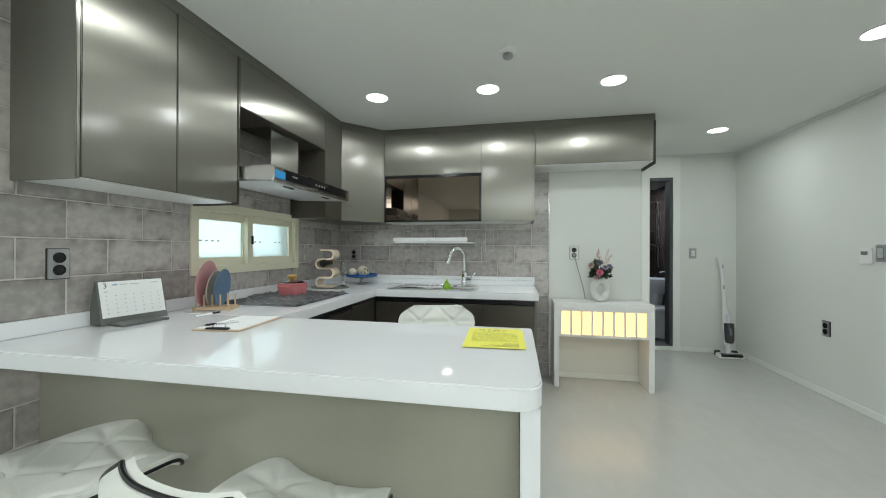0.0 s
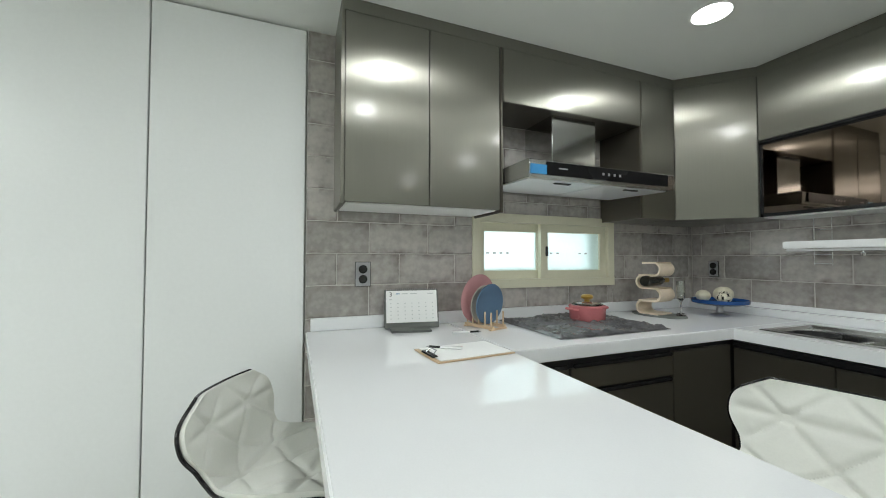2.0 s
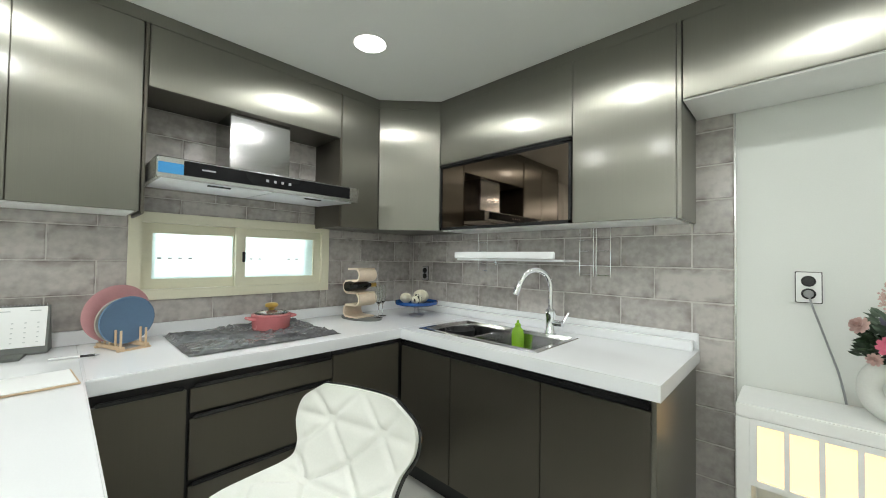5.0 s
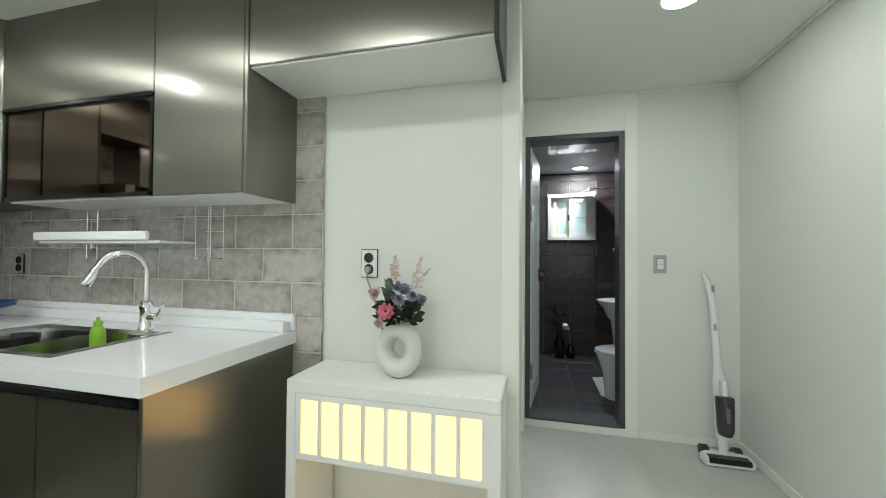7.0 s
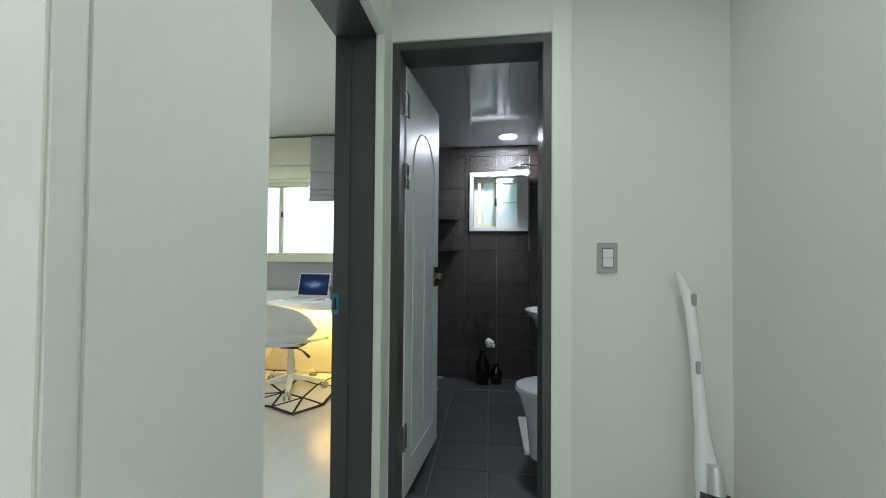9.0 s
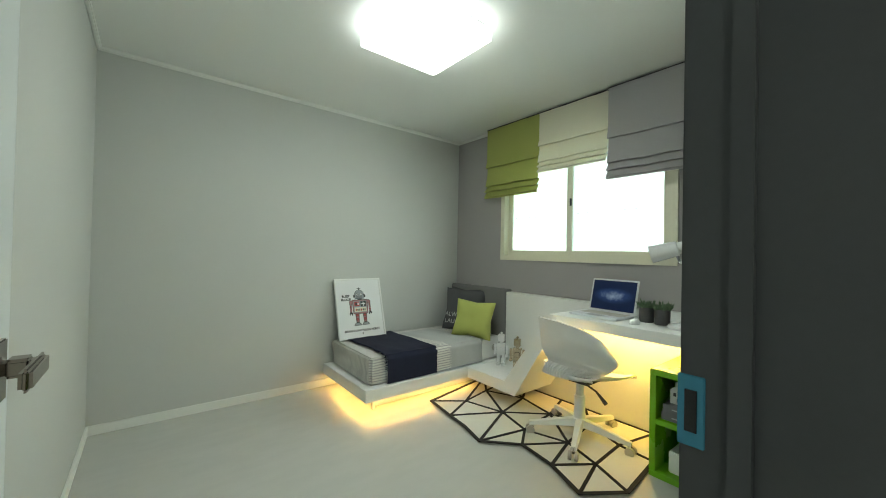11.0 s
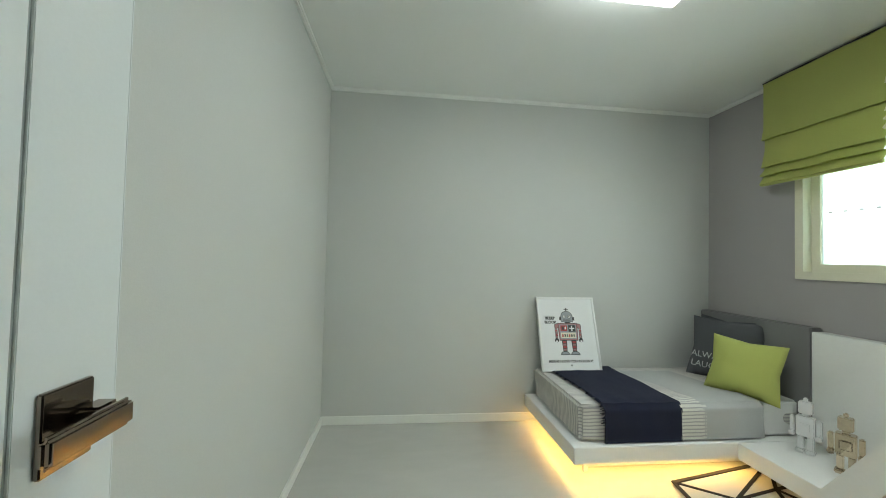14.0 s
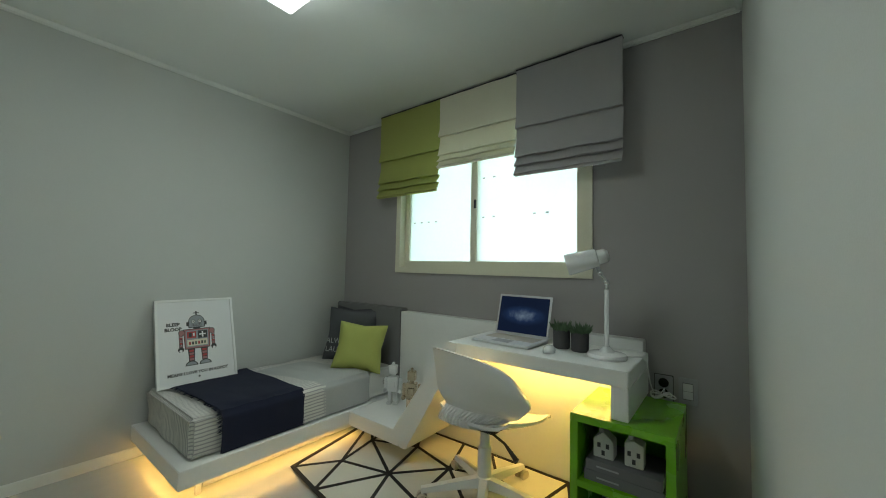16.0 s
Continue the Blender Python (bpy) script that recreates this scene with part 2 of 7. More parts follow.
    "printrose": mat("print_rose", (0.36, 0.17, 0.17), 0.5),
    "posterglass": mat("poster_print", (0.80, 0.81, 0.81), 0.12, var=0.01),
    "blueprotect": mat("blue_film_metal", (0.06, 0.26, 0.38), 0.25, 0.3),
    "ledwhite": glow("led_white", (0.95, 1.0, 0.97), 9.0),
    "ledcool": glow("led_cool", (0.92, 0.98, 1.0), 8.0),
    "ledwarm": glow("led_warm", (1.0, 0.62, 0.2), 6.0),
    "ledslot": glow("lit_slot", (1.0, 0.60, 0.22), 2.0),
    "outside": glow("bright_outside", (0.84, 1.0, 1.0), 3.0),
    "outside2": glow("bright_outside_yard", (0.86, 0.98, 0.92), 0.95),
    "frost": mat("frosted_pane", (0.62, 0.74, 0.74), 0.5, var=0.05, Transmission_Weight=0.55),
    "glass": clear("clear_glass", (0.97, 0.99, 0.98)),
    "bottle": mat("dark_bottle", (0.010, 0.010, 0.008), 0.08),
    "cork": mat("gold_capsule", (0.45, 0.28, 0.06), 0.35, 0.3),
}


def brushed(m):
    """Grain that runs upright: the gloss spreads level, across it."""
    t = m.node_tree
    geo, cross = t.nodes.new("ShaderNodeNewGeometry"), t.nodes.new("ShaderNodeVectorMath")
    cross.operation, cross.inputs[1].default_value = "CROSS_PRODUCT", (0, 0, 1)
    t.links.new(geo.outputs["True Normal"], cross.inputs[0])
    flat = t.nodes.new("ShaderNodeVectorMath")
    flat.operation, flat.inputs[1].default_value = "ADD", (0.002, 0.001, 0)
    t.links.new(cross.outputs["Vector"], flat.inputs[0])
    t.links.new(flat.outputs["Vector"], t.nodes["Principled BSDF"].inputs["Tangent"])


def thin_cloth(m, share):
    """Cloth that lets part of the daylight through."""
    t = m.node_tree
    b, tr, mix = t.nodes["Principled BSDF"], t.nodes.new("ShaderNodeBsdfTranslucent"), t.nodes.new("ShaderNodeMixShader")
    t.links.new(t.nodes["Color Ramp"].outputs["Color"], tr.inputs["Color"])
    mix.inputs["Fac"].default_value = share
    t.links.new(b.outputs["BSDF"], mix.inputs[1])
    t.links.new(tr.outputs["BSDF"], mix.inputs[2])
    t.links.new(mix.outputs["Shader"], t.nodes["Material Output"].inputs["Surface"])


def glaze_wear(m):
    """Dark smudges where the glaze breaks over the tile's rim, and a cloudy face."""
    t = m.node_tree
    n, ln = t.nodes, t.links
    co, sep = n.new("ShaderNodeTexCoord"), n.new("ShaderNodeSeparateXYZ")
    ln.new(co.outputs["Generated"], sep.inputs[0])
    rims = []
    for axis, reach in (("X", 9.0), ("Z", 4.5)):
        a, d, k = n.new("ShaderNodeMath"), n.new("ShaderNodeMath"), n.new("ShaderNodeMath")
        a.operation, a.inputs[1].default_value = "SUBTRACT", 0.5
        d.operation = "ABSOLUTE"
        k.operation, k.inputs[1].default_value, k.inputs[2].default_value, k.use_clamp = "MULTIPLY_ADD", reach, 1 - reach * 0.5, True
        ln.new(sep.outputs[axis], a.inputs[0])
        ln.new(a.outputs[0], d.inputs[0])
        ln.new(d.outputs[0], k.inputs[0])
        rims.append(k)
    top = n.new("ShaderNodeMath")
    top.operation = "MAXIMUM"
    ln.new(rims[0].outputs[0], top.inputs[0])
    ln.new(rims[1].outputs[0], top.inputs[1])
    spots = n.new("ShaderNodeTexNoise")
    spots.inputs["Scale"].default_value, spots.inputs["Detail"].default_value = 16, 4
    geo = n.new("ShaderNodeNewGeometry")
    ln.new(geo.outputs["Position"], spots.inputs["Vector"])
    rng = n.new("ShaderNodeMapRange")
    rng.inputs["From Min"].default_value, rng.inputs["From Max"].default_value = 0.44, 0.68
    ln.new(spots.outputs["Fac"], rng.inputs["Value"])
    mul = n.new("ShaderNodeMath")
    mul.operation = "MULTIPLY"
    ln.new(top.outputs[0], mul.inputs[0])
    ln.new(rng.outputs[0], mul.inputs[1])
    mix = n.new("ShaderNodeMix")
    mix.data_type = "RGBA"
    ln.new(mul.outputs[0], mix.inputs[0])
    ln.new(n["Color Ramp"].outputs["Color"], mix.inputs[6])
    mix.inputs[7].default_value = (0.20, 0.175, 0.16, 1)
    ln.new(mix.outputs[2], n["Principled BSDF"].inputs["Base Color"])


def ticking(m, dark, pitch):
    """Woven stripes that run along the bed, over its top and down its sides."""
    t = m.node_tree
    n, ln = t.nodes, t.links
    sep, geo, nor = n.new("ShaderNodeSeparateXYZ"), n.new("ShaderNodeNewGeometry"), n.new("ShaderNodeSeparateXYZ")
    ln.new(geo.outputs["Position"], sep.inputs[0])
    ln.new(geo.outputs["True Normal"], nor.inputs[0])
    side, pick = n.new("ShaderNodeMath"), n.new("ShaderNodeMix")
    side.operation, side.inputs[1].default_value = "GREATER_THAN", 0.6
    ln.new(nor.outputs["X"], side.inputs[0])
    ln.new(side.outputs[0], pick.inputs[0])
    ln.new(sep.outputs["X"], pick.inputs[2])
    ln.new(sep.outputs["Z"], pick.inputs[3])
    wob = n.new("ShaderNodeTexNoise")
    wob.inputs["Scale"].default_value = 9
    ln.new(geo.outputs["Position"], wob.inputs["Vector"])
    bend = n.new("ShaderNodeMath")
    bend.operation, bend.inputs[1].default_value = "MULTIPLY_ADD", 0.012
    ln.new(wob.outputs["Fac"], bend.inputs[0])
    ln.new(pick.outputs[0], bend.inputs[2])
    turn, wave = n.new("ShaderNodeMath"), n.new("ShaderNodeMath")
    turn.operation, turn.inputs[1].default_value = "MULTIPLY", 2 * math.pi / pitch
    wave.operation = "SINE"
    ln.new(bend.outputs[0], turn.inputs[0])
    ln.new(turn.outputs[0], wave.inputs[0])
    rng = n.new("ShaderNodeMapRange")
    rng.inputs["From Min"].default_value, rng.inputs["From Max"].default_value = 0.25, 0.65
    ln.new(wave.outputs[0], rng.inputs["Value"])
    mix = n.new("ShaderNodeMix")
    mix.data_type = "RGBA"
    ln.new(rng.outputs[0], mix.inputs[0])
    ln.new(n["Color Ramp"].outputs["Color"], mix.inputs[6])
    mix.inputs[7].default_value = (*dark, 1)
    ln.new(mix.outputs[2], n["Principled BSDF"].inputs["Base Color"])


def night_sky(m):
    """A laptop wallpaper: a pale streak of stars on deep blue."""
    t = m.node_tree
    n, ln = t.nodes, t.links
    co, mp, gr, ns = n.new("ShaderNodeTexCoord"), n.new("ShaderNodeMapping"), n.new("ShaderNodeTexGradient"), n.new("ShaderNodeTexNoise")
    gr.gradient_type = "SPHERICAL"
    mp.inputs["Rotation"].default_value, mp.inputs["Scale"].default_value = (0, radians(24), 0), (7.0, 1, 18.0)
    off = n.new("ShaderNodeVectorMath")
    off.operation, off.inputs[1].default_value = "SUBTRACT", (0.0, 0.0, 0.115)
    ln.new(co.outputs["Object"], off.inputs[0])
    ln.new(off.outputs["Vector"], mp.inputs["Vector"])
    ns.inputs["Scale"].default_value, ns.inputs["Detail"].default_value = 30, 5
    ln.new(off.outputs["Vector"], ns.inputs["Vector"])
    ln.new(mp.outputs["Vector"], gr.inputs["Vector"])
    mul, ramp = n.new("ShaderNodeMath"), n.new("ShaderNodeValToRGB")
    mul.operation = "MULTIPLY"
    ln.new(gr.outputs["Fac"], mul.inputs[0])
    ln.new(ns.outputs["Fac"], mul.inputs[1])
    ramp.color_ramp.elements[0].color, ramp.color_ramp.elements[1].color = (0.008, 0.016, 0.06, 1), (0.55, 0.72, 0.95, 1)
    ramp.color_ramp.elements[1].position = 0.6
    e = ramp.color_ramp.elements.new(0.2)
    e.color = (0.03, 0.075, 0.22, 1)
    ln.new(mul.outputs[0], ramp.inputs["Fac"])
    ln.new(ramp.outputs["Color"], n["Principled BSDF"].inputs["Emission Color"])
    n["Principled BSDF"].inputs["Emission Strength"].default_value = 0.42


for key in ("steel", "steeldark", "ductsteel"):
    brushed(M[key])
thin_cloth(M["blindlime"], 0.2)
thin_cloth(M["blindcream"], 0.3)
thin_cloth(M["blindgrey"], 0.1)
glaze_wear(M["tile"])
M["ticking"] = mat("striped_ticking", (0.62, 0.61, 0.57), 0.9, var=0.06, fine=260, bump=0.3)
ticking(M["ticking"], (0.36, 0.36, 0.355), 0.0185)
night_sky(M["screen"])
M["film"].node_tree.nodes["Bump"].inputs["Distance"].default_value = 0.006
M["bathrelief"].node_tree.nodes["Bump"].inputs["Distance"].default_value = 0.011

# ---- shapes ----
def box(bm, x0, x1, y0, y1, z0, z1):
    vs = [bm.verts.new((x, y, z)) for x in (x0, x1) for y in (y0, y1) for z in (z0, z1)]
    for f in ((0, 1, 3, 2), (4, 6, 7, 5), (0, 4, 5, 1), (2, 3, 7, 6), (0, 2, 6, 4), (1, 5, 7, 3)):
        bm.faces.new([vs[i] for i in f])
    return vs


def ring(bm, c, u, v, r, n):
    return [bm.verts.new(Vector(c) + (Vector(u) * math.cos(2 * math.pi * i / n) + Vector(v) * math.sin(2 * math.pi * i / n)) * r) for i in range(n)]


def skin(bm, rings, caps=True):
    for a, b in zip(rings, rings[1:]):
        for i in range(len(a)):
            j = (i + 1) % len(a)
            bm.faces.new((a[i], a[j], b[j], b[i]))
    if caps:
        bm.faces.new(rings[0][::-1])
        bm.faces.new(rings[-1])


def tube(bm, pts, r, n=10):
    """A round rod along points; r is one radius or one for each point."""
    pts = [Vector(p) for p in pts]
    rs = r if isinstance(r, (list, tuple)) else [r] * len(pts)
    u, rings = None, []
    for i, p in enumerate(pts):
        d = (pts[min(i + 1, len(pts) - 1)] - pts[max(i - 1, 0)]).normalized()
        if u is None:
            u = d.orthogonal().normalized()
        u = (u - d * u.dot(d)).normalized()
        rings.append(ring(bm, p, u, d.cross(u), rs[i], n))
    skin(bm, rings)


def lathe(bm, profile, n=24, c=(0, 0, 0), sx=1.0, sy=1.0):
    """Turns a profile of (radius, height) round the upright axis through c."""
    rings = [[bm.verts.new((c[0] + sx * r * math.cos(2 * math.pi * i / n), c[1] + sy * r * math.sin(2 * math.pi * i / n), c[2] + z)) for i in range(n)] for r, z in profile]
    skin(bm, rings)


def prism(bm, poly, lift):
    """Pushes a polygon of 3D points along a vector."""
    a = [bm.verts.new(p) for p in poly]
    b = [bm.verts.new(Vector(p) + Vector(lift)) for p in poly]
    skin(bm, [a, b])


def bevel(bm, r, seg=2):
    bmesh.ops.bevel(bm, geom=bm.edges[:], offset=r, segments=seg, affect="EDGES", clamp_overlap=True)


def quilt(bm, grid):
    """Faces over a grid of points."""
    v = [[bm.verts.new(p) for p in row] for row in grid]
    for i in range(len(v) - 1):
        for j in range(len(v[0]) - 1):
            bm.faces.new((v[i][j], v[i + 1][j], v[i + 1][j + 1], v[i][j + 1]))


def part(name, bm, material, parent=None, label="", smooth=False, world=True):
    """Links a bmesh as one mesh. world: its points are given in the room, not in the parent."""
    bmesh.ops.recalc_face_normals(bm, faces=bm.faces[:])
    if parent and world:
        m, up = parent.matrix_basis.copy(), parent.parent
        while up:
            m, up = up.matrix_basis @ m, up.parent
        bm.transform(m.inverted())
    me = bpy.data.meshes.new(name)
    bm.to_mesh(me)
    bm.free()
    me.materials.append(material)
    if smooth:
        me.polygons.foreach_set("use_smooth", [True] * len(me.polygons))
        me.set_sharp_from_angle(angle=radians(38))
    ob = new(name, me)
    if parent:
        ob.parent = parent
    if label:
        ob["label"] = label
    return ob


def boxes(name, mt, *bs, parent=None, label="", r=0.0, world=True):
    bm = bmesh.new()
    for b in bs:
        box(bm, *b)
    if r:
        bevel(bm, r)
    return part(name, bm, mt, parent, label, smooth=bool(r), world=world)


def thing(name, m, label, category, group=""):
    """An Empty at the base of a thing, which carries its parts."""
    ob = new(name)
    ob.empty_display_size = 0.05
    ob.matrix_basis = m if isinstance(m, Matrix) else pose(*m)
    return tagged(ob, label, category, group)


def setting(ob, label="", category=""):
    return tagged(ob, label, category, kind="structure")


def words(name, text, m, size, mt, parent, bold=0.0):
    """Flat lettering as a mesh under its thing; m is in the parent's space."""
    cu = bpy.data.curves.new(name, "FONT")
    cu.body, cu.size, cu.extrude, cu.align_x, cu.align_y, cu.resolution_u = text, size, 0.0003, "CENTER", "CENTER", 2
    cu.offset = bold
    tmp = bpy.data.objects.new(name, cu)
    me = bpy.data.meshes.new_from_object(tmp)
    bpy.data.objects.remove(tmp)
    me.materials.clear()
    me.materials.append(mt)
    ob = new(name, me)
    ob.parent, ob.matrix_basis = parent, m
    return ob


def wall(name, mt, axis, a0, a1, c0, c1, z0, z1, holes=(), label="", category="wall"):
    """A wall along axis 'x' or 'y' from a0 to a1, thick from c0 to c1, with holes (a0, a1, z0, z1) through it."""
    bm = bmesh.new()
    cuts_a = sorted({a0, a1, *[h[0] for h in holes], *[h[1] for h in holes]})
    cuts_z = sorted({z0, z1, *[h[2] for h in holes], *[h[3] for h in holes]})
    cuts_a = [a for a in cuts_a if a0 <= a <= a1]
    cuts_z = [z for z in cuts_z if z0 <= z <= z1]
    solid = {}
    for i in range(len(cuts_a) - 1):
        for j in range(len(cuts_z) - 1):
            ma, mz = (cuts_a[i] + cuts_a[i + 1]) / 2, (cuts_z[j] + cuts_z[j + 1]) / 2
            solid[i, j] = not any(h[0] < ma < h[1] and h[2] < mz < h[3] for h in holes)
    P = lambda a, c, z: bm.verts.new((a, c, z) if axis == "x" else (c, a, z))
    for (i, j), s in solid.items():
        if not s:
            continue
        p, q, z, w = cuts_a[i], cuts_a[i + 1], cuts_z[j], cuts_z[j + 1]
        for c in (c0, c1):
            bm.faces.new((P(p, c, z), P(q, c, z), P(q, c, w), P(p, c, w)))
        for di, dj, e in ((-1, 0, ((p, z), (p, w))), (1, 0, ((q, z), (q, w))), (0, -1, ((p, z), (q, z))), (0, 1, ((p, w), (q, w)))):
            if not solid.get((i + di, j + dj), False):
                (ea, ez), (fa, fz) = e
                bm.faces.new((P(ea, c0, ez), P(fa, c0, fz), P(fa, c1, fz), P(ea, c1, ez)))
    bmesh.ops.remove_doubles(bm, verts=bm.verts[:], dist=1e-5)
    return setting(part(name, bm, mt), label, category)


# ---- large structure ----
T = 0.14
setting(boxes("floor", M["floor"], (XL - 0.3, XR + 0.2, SY - 0.2, YB, -0.1, 0), (BX0 - 0.2, 1.165, YB, BY1 + 0.2, -0.1, 0)), "pale grey stone-look vinyl floor", "floor")
setting(boxes("ceiling", M["ceil"], (XL - 0.3, XR + 0.2, SY - 0.2, YS + 0.05, ZC, ZC + 0.1), (XE - 0.06, XR + 0.2, YS + 0.05, YB + 0.1, ZC, ZC + 0.1)), "plain white papered ceiling", "ceiling")
setting(boxes("ceiling_bedroom", M["ceil"], (BX0 - 0.1, BX1 + 0.16, BY0 - 0.1, BY1 + 0.1, BZ, BZ + 0.07)), "plain white bedroom ceiling", "ceiling")
wall("wall_window", M["grout"], "y", 1.02, YS, XL - T, XL - 0.0015, 0, ZC, [(1.93, 2.91, 1.055, 1.43)], "kitchen wall behind grey tiles")
wall("wall_living_left", M["wall"], "y", SY, 1.02, XL - T, XL - 0.03, 0, ZC, label="wall behind the closet doors")
wall("wall_sink", M["wall"], "x", XL - T, XE, YS, BY0 - 0.01, 0, ZC, label="white papered console wall")
wall("wall_side", M["wall"], "y", SY, YB, XR, XR + T, 0, ZC, label="long white papered side wall")
wall("wall_bathroom", M["wall"], "x", 1.165, XR + T, YB, TY0, 0, ZC, [(1.182, 1.832, 0.05, 2.04)], "white papered wall with the bathroom door")
wb = wall("wall_bedroom_door", M["wallbed"], "y", BY0 - 0.01, BY1, BX1, 1.045, 0, BZ, [(4.03, 4.835, -1, 2.045)], "bedroom door wall")
for v in wb.data.vertices:          # the wall runs a little out of square
    if v.co.x < 1.0:
        v.co.x = 0.978 - 0.073 * (v.co.y - 4.83) / 2.1 if v.co.y > 4.5 else 0.972
wall("wall_hall_door", M["wall"], "y", BY0 - 0.01, YB + 0.13, 1.049, 1.165, 0, ZC, [(4.03, 4.835, -1, 2.045)], "hall side of the bedroom door wall")
wall("wall_bedroom_far", M["wallbed"], "y", BY0, BY1, BX0 - T, BX0, 0, BZ, label="pale grey papered bedroom wall")
wall("wall_bedroom_side", M["wallbed"], "x", BX0, BX1, BY0 - 0.006, BY0, 0, BZ, label="pale grey bedroom wall")
wall("wall_bedroom_window", M["wallgrey"], "x", BX0 - T, BX1 + T, BY1, BY1 + 0.2, 0, BZ, [(-1.20, 0.225, 1.115, 2.02)], "warm grey feature wall with the window")
wall("wall_living_end", M["wall"], "x", XL - T, XR + T, SY - T, SY, 0, ZC, label="plain white end wall")
wall("wall_bath_back", M["bathgrout"], "x", 1.045, TX1 + 0.2, TY1 + 0.008, TY1 + 0.2, -0.1, 2.4, [(1.44, 1.93, 1.42, 1.93)], "bathroom wall behind brown tiles")
wall("wall_bath_left", M["bathtile"], "y", TY0, TY1, 1.05, TX0, 0, 2.3, label="brown tiled bathroom side wall")
wall("wall_bath_right", M["bathtile"], "y", TY0, TY1, TX1, TX1 + T, -0.1, 2.4, label="brown tiled bathroom wall")
setting(boxes("floor_bath", M["bathgrout"], (TX0, TX1, YB + 0.13, TY1, -0.1, -0.004)), "grout bed of the bathroom floor", "floor")
setting(boxes("ceiling_bath", M["bathceil"], (1.05, TX1 + 0.1, TY0, TY1 + 0.05, TZ, TZ + 0.05)), "glossy panelled bathroom ceiling", "ceiling")


def ceiling_seams():
    bm = bmesh.new()
    for i in range(5):
        x = 1.2 + 0.25 * i
        box(bm, x - 0.002, x + 0.002, TY0, TY1, TZ - 0.004, TZ - 0.0005)
    setting(part("ceiling_seams", bm, M["groove"]), "thin seams of the panel ceiling", "ceiling")


ceiling_seams()
for nm, bs in (("baseboard_side", (XR - 0.012, XR, SY, YB, 0, 0.055)), ("baseboard_bath", (1.91, XR - 0.012, YB - 0.012, YB, 0, 0.05)),
               ("baseboard_bed_far", (BX0, BX0 + 0.012, BY0, BY1 - 0.01, 0, 0.058)), ("baseboard_bed_side", (BX0 + 0.012, 0.88, BY0, BY0 + 0.012, 0, 0.058)),
               ("baseboard_bed_window", (0.69, BX1, BY1 - 0.012, BY1, 0, 0.058)), 
               ("baseboard_console", (0.325, XE - 0.055, YS - 0.012, YS, 0, 0.05))):
    setting(boxes(nm, M["trim"], bs, r=0.003), "white baseboard strip", "baseboard")
for nm, bs in (("cornice_far", (BX0, BX0 + 0.022, BY0, BY1, BZ - 0.028, BZ)), ("cornice_window", (BX0 + 0.022, BX1, BY1 - 0.022, BY1, BZ - 0.028, BZ)),
               ("cornice_side", (BX0 + 0.022, BX1, BY0, BY0 + 0.022, BZ - 0.028, BZ)), ("cornice_door", (BX1 - 0.022, BX1, BY0 + 0.022, BY1 - 0.022, BZ - 0.028, BZ)),
               ("cornice_hall", (1.165, 1.185, BY0, YB, ZC - 0.02, ZC)), ("cornice_bath", (1.185, XR, YB - 0.02, YB, ZC - 0.02, ZC)),
               ("cornice_hall_side", (XR - 0.02, XR, SY, YB - 0.02, ZC - 0.02, ZC))):
    setting(boxes(nm, M["trim"], bs, r=0.006), "slim white ceiling cornice", "cornice")
setting(boxes("trim_corner", M["trim"], (XE - 0.055, XE + 0.012, YS - 0.014, YS + 0.02, 0, ZC), (XE, XE + 0.012, YS + 0.02, 4.02, 0, ZC), r=0.004), "white corner board at the wall end", "trim")
setting(boxes("trim_bath", M["trim"], (1.832, 1.908, YB - 0.016, YB, 0, 2.28), (1.166, 1.832, YB - 0.016, YB, 2.04, 2.28), (1.166, 1.182, YB - 0.016, YB, 0, 2.04), (1.182, 1.832, YB - 0.016, TY0, 0, 0.05), r=0.003), "white casing round the bathroom door", "trim")
setting(boxes("trim_tile_edge", M["stainless"], (0.319, 0.325, YS - 0.012, YS, 0, 1.93), r=0.001), "thin metal tile edge strip", "trim")


def closet_panels():
    """The tall flush closet doors beside the kitchen tiles."""
    edges = [-2.5, -1.9, -1.32, -0.765, -0.185, 0.40, 1.016]
    for a, b in zip(edges, edges[1:]):
        c = thing("closet_door", (XL - 0.01, (a + b) / 2, 0), "tall flush white closet door", "closet door", "closet doors")
        boxes("panel", M["closet"], (XL - 0.028, XL + 0.006, a + 0.003, b - 0.003, 0.01, ZC - 0.01), parent=c, r=0.002)


closet_panels()

# ---- kitchen: built-in ----
def panel_yz(name, mt, x0, x1, y0, y1, z0, z1, parent, label="", r=0.0025):
    return boxes(name, mt, (x0, x1, y0, y1, z0, z1), parent=parent, label=label, r=r)


FX, FY = -1.482, 3.416          # faces of the wall cabinets
UB, UT = 1.432, 2.243           # their foot and head


